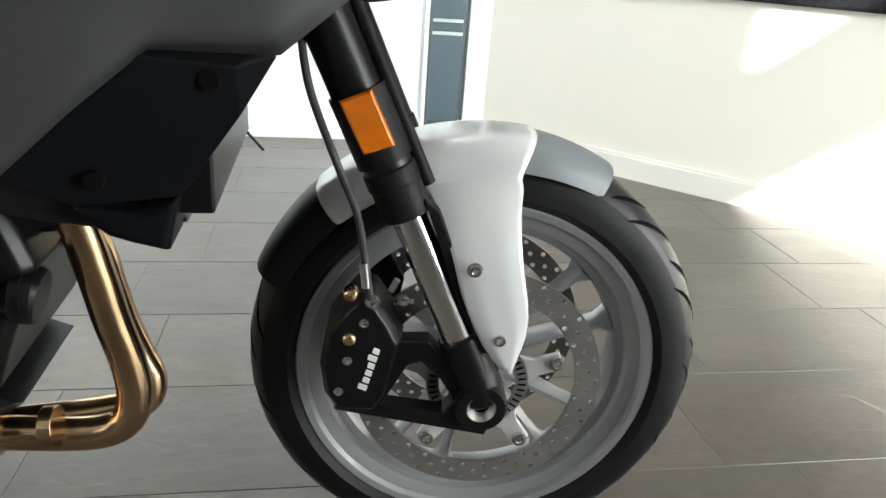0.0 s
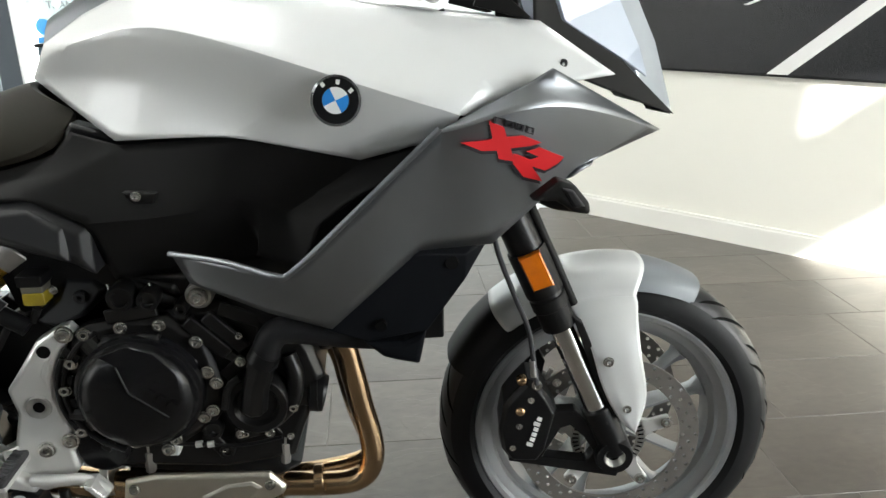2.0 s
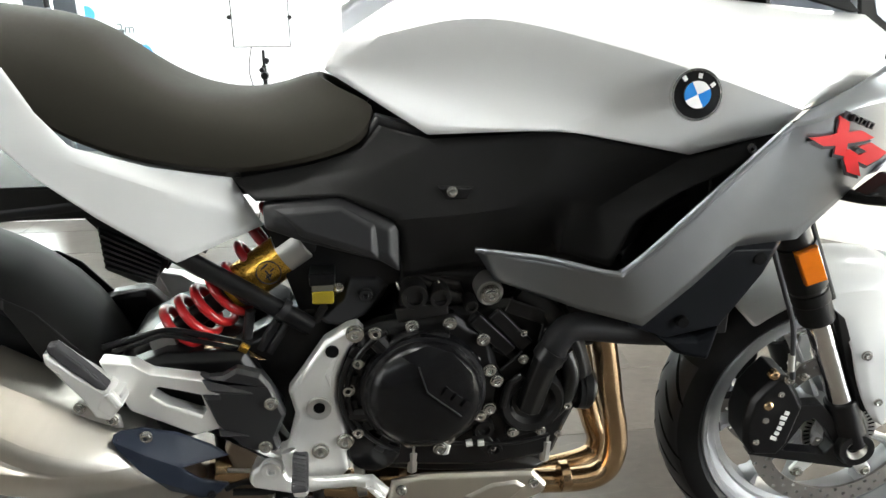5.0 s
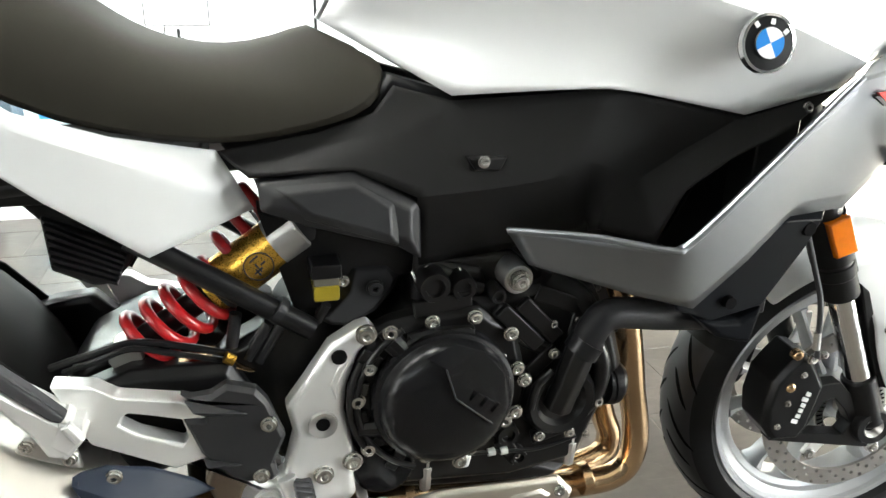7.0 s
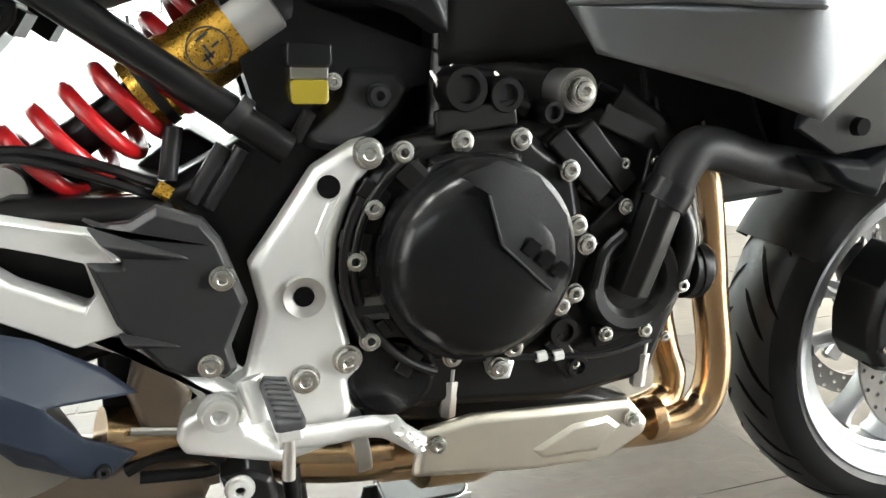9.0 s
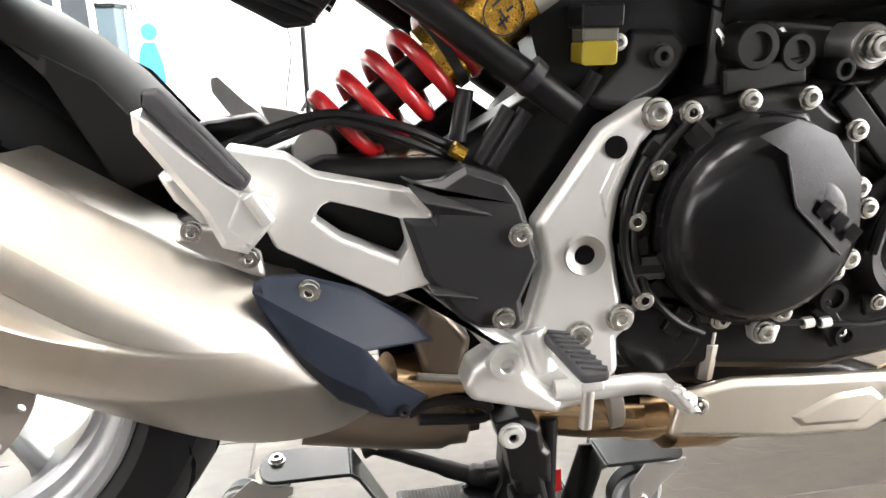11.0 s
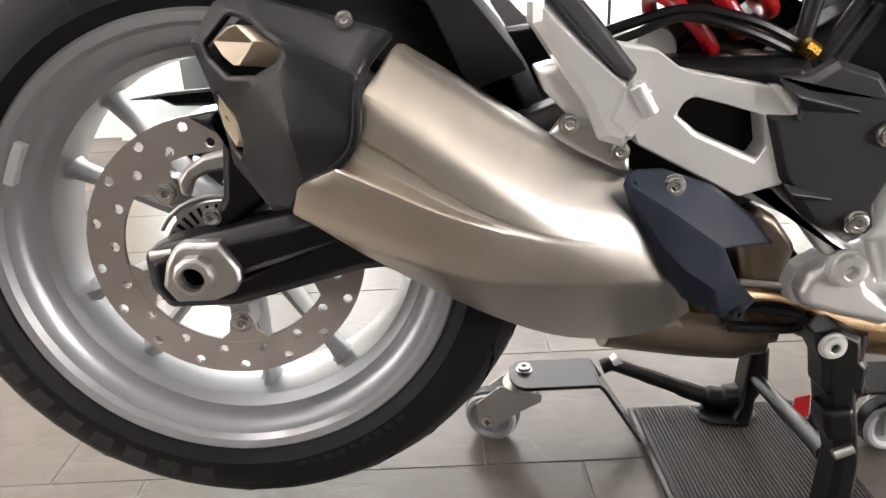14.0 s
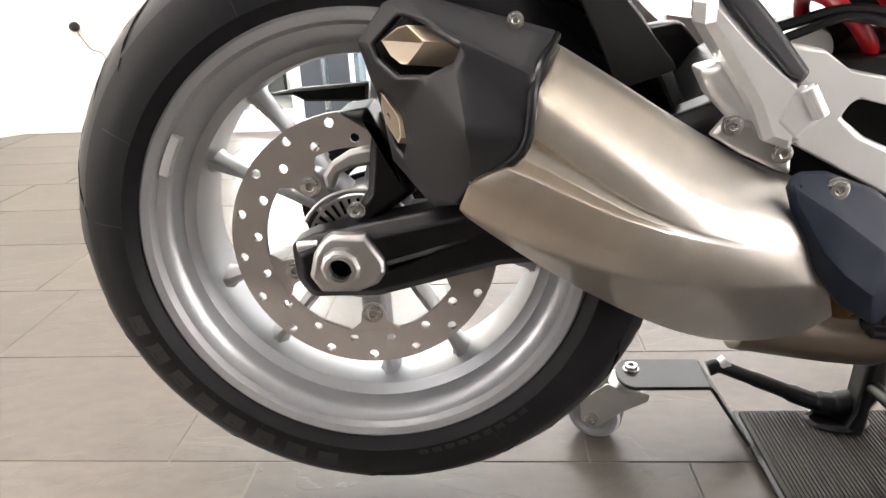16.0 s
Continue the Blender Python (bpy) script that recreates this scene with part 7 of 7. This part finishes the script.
# black discs on the uncut plate stand in for its dark holes
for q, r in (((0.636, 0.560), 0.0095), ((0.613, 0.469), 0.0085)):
    part("plate_hole", lathe([(0, -0.1545), (r, -0.1545), (r, -0.14), (0, -0.14)], 28, (q[0], 0, q[1])), RECESS_DARK, plate)
hx, hz = (0.613, 0.469)
part("hole_ring", lathe([(0.0088, -0.1535), (0.0175, -0.1565), (0.0185, -0.153), (0.0185, -0.147), (0.0088, -0.147)], 32, (hx, 0, hz), loop=True), BARE, plate, "machined recess ring")
bolts(plate, [(0.669, 0.586), (0.648, 0.409), (0.611, 0.395)], -0.157, 0.0125)
heel = part("heel_guard", crowned([(0.456, 0.547), (0.468, 0.542), (0.487, 0.543), (0.506, 0.554), (0.538, 0.543), (0.550, 0.526), (0.567, 0.475), (0.552, 0.440), (0.556, 0.421), (0.549, 0.414), (0.518, 0.418), (0.501, 0.427), (0.472, 0.466), (0.456, 0.516), (0.478, 0.514), (0.480, 0.532)], -0.178, -0.160, 0.005, 0.006), COVER, bike, "anthracite heel guard with two pointed ribs", 0.004)
part("guard_ridge", wedge((0.457, 0.546), (0.481, 0.517), (0.538, 0.512), -0.1775, 0.013), COVER, heel, bevel=0.002)
part("guard_ridge", wedge((0.472, 0.464), (0.481, 0.448), (0.527, 0.444), -0.1775, 0.011), COVER, heel, bevel=0.002)
bolts(heel, [(0.549, 0.498), (0.536, 0.428)], -0.182, 0.0095)
hanger = both("passenger_bracket", lambda: ring_plate([(0.328, 0.576), (0.370, 0.568), (0.391, 0.552), (0.461, 0.536), (0.482, 0.520), (0.478, 0.459), (0.442, 0.450), (0.358, 0.497)], [(0.389, 0.518), (0.394, 0.527), (0.401, 0.531), (0.426, 0.524), (0.455, 0.515), (0.460, 0.491), (0.454, 0.481), (0.409, 0.502)], -0.172, -0.146), ALLOY, "silver alloy passenger foot rest bracket with an open window", 0.006, segments=4)
part("lower_strut", crowned([(0.443, 0.468), (0.475, 0.461), (0.498, 0.437), (0.525, 0.416), (0.556, 0.393), (0.527, 0.391), (0.501, 0.423), (0.462, 0.442), (0.429, 0.457)], -0.166, -0.142, 0.006, 0.006), ALLOY, hanger, bevel=0.004)
part("arm_end", crowned([(0.457, 0.538), (0.463, 0.538), (0.478, 0.529), (0.480, 0.515), (0.474, 0.515), (0.468, 0.524)], -0.1768, -0.165, 0.002, 0.002), ALLOY, hanger, bevel=0.002)
part("hinge_block", crowned([(0.338, 0.549), (0.346, 0.554), (0.363, 0.526), (0.344, 0.505), (0.325, 0.523)], -0.206, -0.165, 0.004, 0.004), ALLOY, hanger, bevel=0.003)
part("hinge_pin", round_bar((0.347, -0.204, 0.547), (0.359, -0.204, 0.526), 0.0065, 16), ALLOY, hanger, bevel=0.002)
pegarm = both("passenger_peg", lambda: crowned([(0.275, 0.605), (0.283, 0.608), (0.310, 0.580), (0.350, 0.545), (0.361, 0.542), (0.358, 0.522), (0.341, 0.502), (0.324, 0.508), (0.313, 0.534), (0.275, 0.591)], -0.205, -0.165, 0.006, 0.006), ALLOY, "folded alloy passenger foot rest", 0.004)
part("peg_rubber", crowned([(0.284, 0.620), (0.295, 0.621), (0.321, 0.592), (0.349, 0.557), (0.343, 0.548), (0.332, 0.554), (0.304, 0.584), (0.282, 0.609)], -0.207, -0.190, 0.003, 0.004), PEG_RUBBER, pegarm, "dark rubber pad", bevel=0.003)
part("peg_hinge", crowned([(0.280, 0.558), (0.296, 0.562), (0.318, 0.535), (0.330, 0.512), (0.312, 0.515), (0.290, 0.538)], -0.18, -0.15, 0.005, 0.005), ALLOY, pegarm, bevel=0.003)
tab = part("silencer_tab", crowned([(0.289, 0.511), (0.300, 0.525), (0.319, 0.520), (0.349, 0.499), (0.351, 0.479), (0.341, 0.482), (0.311, 0.497)], -0.19, -0.18, 0.003, 0.003), BARE, bike, "steel silencer mounting tab", 0.002)
bolts(tab, [(0.303, 0.519), (0.341, 0.497)], -0.194, 0.0075)
part("brake_pivot", crowned([(0.505, 0.362), (0.510, 0.379), (0.531, 0.393), (0.554, 0.385), (0.563, 0.363), (0.594, 0.340), (0.589, 0.327), (0.511, 0.349)], -0.172, -0.15, 0.005, 0.005), ALLOY, plate, bevel=0.003)
bolts(plate, [(0.540, 0.384)], -0.176, 0.0165, BOLT_ALLOY)
pegx, pegz, pex, pez = 0.583, 0.400, 0.587, 0.404
peg_dir = Vector((pex - pegx, -0.088, pez - pegz))
peg = part("rider_peg", bar((pegx, -0.165, pegz - 0.006), (pex, -0.252, pez - 0.006), 0.019, 0.010), ALLOY, bike, "silver alloy rider foot rest", 0.003)
part("peg_rubber", bar((pegx, -0.170, pegz + 0.004), (pex, -0.256, pez + 0.004), 0.023, 0.011), PEG_RUBBER, peg, "ribbed black rubber pad", bevel=0.004)
for k in range(8):
    f = 0.10 + 0.82 * k / 7
    c = Vector((pegx, -0.170, pegz + 0.0102)) + peg_dir * f
    part("rib", bar(tuple(c + Vector((-0.009, 0.004, 0))), tuple(c + Vector((0.009, -0.004, 0))), 0.0055, 0.003), PEG_RUBBER, peg, bevel=0.001)
part("peg_spring", round_bar((0.565, -0.165, 0.408), (0.574, -0.175, 0.375), 0.011, 16), ALLOY, peg)
part("feeler", round_bar((pex, -0.242, pez - 0.010), (pex - 0.002, -0.243, pez - 0.045), 0.0050, 14), BARE, peg, "alloy peg feeler")
lever = part("brake_pedal", tube([(0.586, -0.165, 0.349), (0.628, -0.17, 0.350), (0.659, -0.175, 0.354), (0.679, -0.18, 0.351), (0.705, -0.185, 0.334)], 0.0095, 14, 6), ALLOY, bike, "silver rear brake pedal")
pad = part("pedal_pad", crowned([(0.675, 0.360), (0.687, 0.359), (0.705, 0.338), (0.695, 0.335)], -0.205, -0.17, 0.002, 0.002), ALLOY, lever, "studded pedal pad", bevel=0.001)
studs = bmesh.new()
for i in range(4):
    for j in range(3):
        a = Vector((0.674, 0.363)).lerp(Vector((0.695, 0.343)), i / 3)
        box(a.x + 0.004 * j - 0.001, a.x + 0.004 * j + 0.001, -0.2065, -0.204, a.y - 0.001 + 0.001 * j, a.y + 0.001 + 0.001 * j, studs)
part("pad_stud", studs, ALLOY, lever, smooth=False)
cables = bmesh.new()
tube([(0.316, -0.11, 0.565), (0.363, -0.12, 0.582), (0.410, -0.12, 0.591), (0.463, -0.12, 0.579), (0.507, -0.11, 0.559)], 0.0045, 8, 8, True, cables)
part("rear_brake_hose", cables, BLACK, bike, "thin black hose over the swing arm")
cables = bmesh.new()
tube([(0.330, -0.115, 0.560), (0.368, -0.125, 0.575), (0.406, -0.125, 0.586), (0.454, -0.125, 0.573), (0.503, -0.115, 0.552)], 0.0038, 8, 8, True, cables)
part("sensor_cable", cables, BLACK, bike, "thin black sensor cable")
part("hose_union", round_bar((0.505, -0.12, 0.560), (0.515, -0.12, 0.553), 0.007, 8), GOLD, bike, "brass hose union")
for a, b in (((0.530, 0.544), (0.559, 0.589)), ((0.543, 0.538), (0.574, 0.586)), ((0.513, 0.563), (0.521, 0.606))):
    part("master_cylinder_rod", round_bar((a[0], -0.10, a[1]), (b[0], -0.10, b[1]), 0.0075, 12), COVER, bike, "dark rod")

# ---- centre stand, resting on the dolly's plate ----
STAND_LEG = [(0.536, 0.311), (0.560, 0.315), (0.580, 0.305), (0.584, 0.283), (0.591, 0.276), (0.592, 0.241), (0.585, 0.245), (0.590, 0.223), (0.601, 0.168)] + [(0.604, 0.036), (0.574, 0.036)] + [(0.578, 0.169), (0.570, 0.199), (0.561, 0.221), (0.556, 0.247), (0.553, 0.250), (0.548, 0.281), (0.541, 0.293)]
leg = part("stand_leg", crowned(STAND_LEG, -0.152, -0.118, 0.005, 0.005), BLACK, bike, "black centre stand leg", 0.003)
share("bolt", BOLT_ALLOY, leg, Matrix.Translation((0.552, -0.155, 0.300)) @ Matrix.Diagonal((0.0105, 0.006, 0.0105, 1)))
part("leg_joint", crowned([(0.552, 0.234), (0.579, 0.236), (0.586, 0.214), (0.584, 0.201), (0.562, 0.199), (0.554, 0.216)], -0.160, -0.13, 0.004, 0.004), BLACK, leg, bevel=0.003)
part("joint_pin", round_bar((0.563, -0.165, 0.191), (0.580, -0.165, 0.198), 0.005, 12), ZINC, leg, "zinc pin")
far_leg = part("stand_leg", crowned([(0.617, 0.146), (0.641, 0.140), (0.645, 0.083), (0.631, 0.058), (0.628, 0.008), (0.593, 0.009), (0.611, 0.050), (0.613, 0.085)], 0.120, 0.160, 0.005, 0.006), BLACK, bike, "black centre stand leg", 0.004)
part("stand_tongue", tube([(0.621, 0.150, 0.051), (0.595, 0.155, 0.044), (0.564, 0.160, 0.049), (0.516, 0.165, 0.068), (0.469, 0.170, 0.086), (0.440, 0.170, 0.098), (0.425, 0.170, 0.094)], [0.020, 0.017, 0.013, 0.011, 0.010, 0.010, 0.011], 14, 6), BLACK, far_leg, "black stand lever")
part("tongue_tip", tube([(0.440, 0.170, 0.098), (0.450, 0.172, 0.106)], 0.010, 12, 1, False), ALLOY, far_leg, "worn bright lever tip")
for y in (0.146, -0.135):
    foot = part("stand_foot", lathe([(0, -0.004), (0.030, -0.004), (0.034, 0.0), (0.030, 0.004), (0, 0.004)], 24), BLACK, bike, "worn black stand foot")
    foot.matrix_local = Matrix.Translation((0.600, y, 0.0235)) @ Matrix.Rotation(radians(90), 4, "X") @ Matrix.Diagonal((1.25, 1, 0.8, 1))
    part("worn_edge", tube([(-0.028, 0.004, -0.012), (-0.018, 0.006, -0.022), (0.0, 0.006, -0.028), (0.012, 0.006, -0.026)], 0.0035, 8, 4), ALLOY, foot, "bright worn edge")
part("stand_cross_tube", round_bar((0.628, 0.13, 0.090), (0.588, -0.115, 0.152), 0.0095, 16), BLACK, bike, "black stand cross tube")
part("pivot_tube", round_bar((0.566, -0.12, 0.29), (0.566, 0.13, 0.29), 0.012, 16), BLACK, bike)
part("stand_spring", tube([(0.60, -0.11, 0.29), (0.60, -0.11, 0.20)], 0.009, 12, 6), BLACK, bike)
part("hook_bracket", tube([(0.461, -0.12, 0.315), (0.487, -0.12, 0.325), (0.532, -0.12, 0.317), (0.531, -0.12, 0.303), (0.471, -0.12, 0.307)], 0.0055, 10, 5), BLACK, bike, "black hook bracket")

# ---- dolly under the stand ----
dolly = thing("dolly", "black steel motorcycle dolly with a ribbed mat on four castors", "dolly")
part("deck", box(0.470, 0.715, -0.20, 0.185, 0.006, 0.014), DOLLY, dolly, bevel=0.002)
mat = part("mat", box(0.478, 0.708, -0.194, 0.178, 0.0142, 0.0165), MAT, dolly, "ribbed brown-black rubber mat", smooth=False)
rib = part("mat_rib", box(-0.0012, 0.0012, -0.188, 0.180, 0, 0.0022), MAT, mat, smooth=False)
rib.matrix_local = Matrix.Translation((0.486, -0.004, 0.0165))
for k in range(1, 44):
    share("mat_rib", rib.data, mat, Matrix.Translation((0.486 + 0.00515 * k, -0.004, 0.0165)))
for y in (-0.202,):
    part("deck_edge", box(0.475, 0.715, y, y + 0.004, 0.004, 0.030), DOLLY, dolly, bevel=0.001)


def arm_and_castor(x, y, inner, foot_x, foot_y, sx, turn, trail):
    """A flat plate with a rounded end, a bent bar from it down to the deck, and a castor under its end."""
    out = [(x + sx * 0.022 * math.sin(radians(a)), y + 0.036 * math.cos(radians(a))) for a in range(0, 181, 15)]
    plan = out + [(inner, y - 0.036), (inner, y + 0.036)]
    bm = bmesh.new()
    low = [bm.verts.new((px_, py_, 0.1095)) for px_, py_ in plan]
    top = [bm.verts.new((px_, py_, 0.1150)) for px_, py_ in plan]
    bm.faces.new(low)
    bm.faces.new(top)
    for k in range(len(plan)):
        m = (k + 1) % len(plan)
        bm.faces.new((low[k], low[m], top[m], top[k]))
    part("arm_plate", bm, DOLLY, dolly, bevel=0.0015)
    bm = bmesh.new()
    d = Vector((foot_x - inner, 0, 0.020 - 0.112)).normalized()
    n = Vector((-d.z, 0, d.x)) * 0.0028
    ring = [[bm.verts.new(p + n * s_ + Vector((0, w, 0))) for s_, w in ((1, -0.036 + cut), (1, 0.036), (-1, 0.036), (-1, -0.036 + cut))] for p, cut in ((Vector((inner, y, 0.1122)), 0.0), (Vector((inner, y, 0.1122)).lerp(Vector((foot_x, foot_y, 0.018)), 0.2), 0.02), (Vector((foot_x, foot_y, 0.018)), 0.035))]
    for a, b in zip(ring, ring[1:]):
        for k in range(4):
            bm.faces.new((a[k], a[(k + 1) % 4], b[(k + 1) % 4], b[k]))
    bm.faces.new(ring[0][::-1])
    bm.faces.new(ring[-1])
    part("arm_bar", bm, DOLLY, dolly, bevel=0.0015)
    share("bolt", BOLT, dolly, Matrix.Translation((x, y + 0.01, 0.119)) @ Matrix.Rotation(radians(-90), 4, "X") @ Matrix.Diagonal((0.009, 0.008, 0.009, 1)))
    swivel = Matrix.Translation((x, y + 0.01, 0)) @ Matrix.Rotation(radians(turn), 4, "Z")
    race = part("castor_head", tube([(0, 0, 0.1090), (0, 0, 0.103), (0, 0, 0.097), (0, 0, 0.090)], [0.020, 0.026, 0.030, 0.024], 28, 1, False), ZINC, dolly, "zinc plated castor head")
    race.matrix_local = swivel
    for s_ in (-1, 1):
        part("fork_cheek", slab([(0.030, 0.093), (-0.028, 0.097), (-trail - 0.018, 0.062), (-trail - 0.015, 0.030), (-trail + 0.008, 0.026), (-0.002, 0.060), (0.028, 0.082)], s_ * 0.020 - 0.0015, s_ * 0.020 + 0.0015), ZINC, race, bevel=0.001)
    part("castor_wheel", lathe([(0.008, -0.015), (0.024, -0.013), (0.029, -0.016), (0.034, -0.015), (0.0375, -0.010), (0.0375, 0.010), (0.034, 0.015), (0.029, 0.016), (0.024, 0.013), (0.008, 0.015)], 40, (-trail, 0, 0.0378), loop=True), CASTOR_GREY, race, "grey rubber castor wheel")
    part("tyre_band", lathe([(0.0355, -0.012), (0.0385, -0.008), (0.0385, 0.008), (0.0355, 0.012)], 40, (-trail, 0, 0.0385), loop=True), COVER, race, "dark castor tread")
    share("bolt", BOLT, race, Matrix.Translation((-trail, -0.023, 0.0378)) @ Matrix.Diagonal((0.0085, 0.0085, 0.0085, 1)))


arm_and_castor(0.311, 0.126, 0.405, 0.466, 0.095, -1, -21, 0.046)
arm_and_castor(0.827, 0.083, 0.735, 0.722, 0.083, 1, 4, 0.034)
arm_and_castor(0.311, -0.240, 0.405, 0.466, -0.210, -1, 150, 0.046)
arm_and_castor(0.827, -0.240, 0.735, 0.722, -0.210, 1, 15, 0.034)
part("side_plate", slab([(0.690, 0.02), (0.735, 0.02), (0.735, 0.112), (0.715, 0.112)], 0.10, 0.106), DOLLY, dolly, "black corner plate", bevel=0.002)
part("red_label", slab([(0.668, 0.045), (0.690, 0.048), (0.688, 0.082), (0.668, 0.078)], 0.0955, 0.0975), RED, dolly, "worn red label with illegible print", smooth=False)

# ---- floor tiles ----
floor = structure("floor", box(-4.6, 7.5, -3.0, 2.47, -0.16, -0.0014), GROUT, "slate-look porcelain tiled showroom floor")
TW, TL, GAP = 0.2964, 0.593, 0.003
STAGGER = {-1: 2.163, 0: 2.032, 1: 2.165, 2: 2.06, 3: 2.19, 4: 2.107, 5: 2.208, 6: 2.092, 7: 2.17}
tb = bmesh.new()
crown = [(GAP / 2, 0.0), (TL - GAP / 2, 0.0)]
x0, x1, y0, y1 = GAP / 2, TL - GAP / 2, GAP / 2, TW - GAP / 2
c = 0.0007
vs = [tb.verts.new(p) for p in ((x0, y0, -0.0028), (x1, y0, -0.0028), (x1, y1, -0.0028), (x0, y1, -0.0028), (x0, y0, -0.001), (x1, y0, -0.001), (x1, y1, -0.001), (x0, y1, -0.001), (x0 + c, y0 + c, 0), (x1 - c, y0 + c, 0), (x1 - c, y1 - c, 0), (x0 + c, y1 - c, 0))]
for f in ((8, 9, 10, 11), (0, 1, 5, 4), (1, 2, 6, 5), (2, 3, 7, 6), (3, 0, 4, 7), (4, 5, 9, 8), (5, 6, 10, 9), (6, 7, 11, 10), (7, 4, 8, 11)):
    tb.faces.new([vs[i] for i in f])
first = part("tile", tb, TILE, floor, smooth=False)
tile_mesh = first.data
bpy.data.objects.remove(first)
rest = bmesh.new()
for k in range(-10, 8):
    y = 0.085 + TW * k
    off = STAGGER.get(k, 2.06 if k % 2 == 0 else 2.17) - 3 * TL
    for j in range(-8, 13):
        x = off + TL * j
        near = -3.0 < x < 3.2 and -1.4 < y < 2.2
        if x < -4.5 or x + TL > 7.4 or y < -3.0 or y + TW > 2.75:
            continue
        if near:
            share("tile", tile_mesh, floor, Matrix.Translation((x, y, 0)))
        else:
            slab([(0, 0)] * 0 or [(x + x0, -0.0028), (x + x1, -0.0028), (x + x1, 0), (x + x0, 0)], y + y0, y + y1, rest)
tagged(part("outer_tiles", rest, TILE, floor, smooth=False), "more slate-look floor tiles", "", "", "stuff")
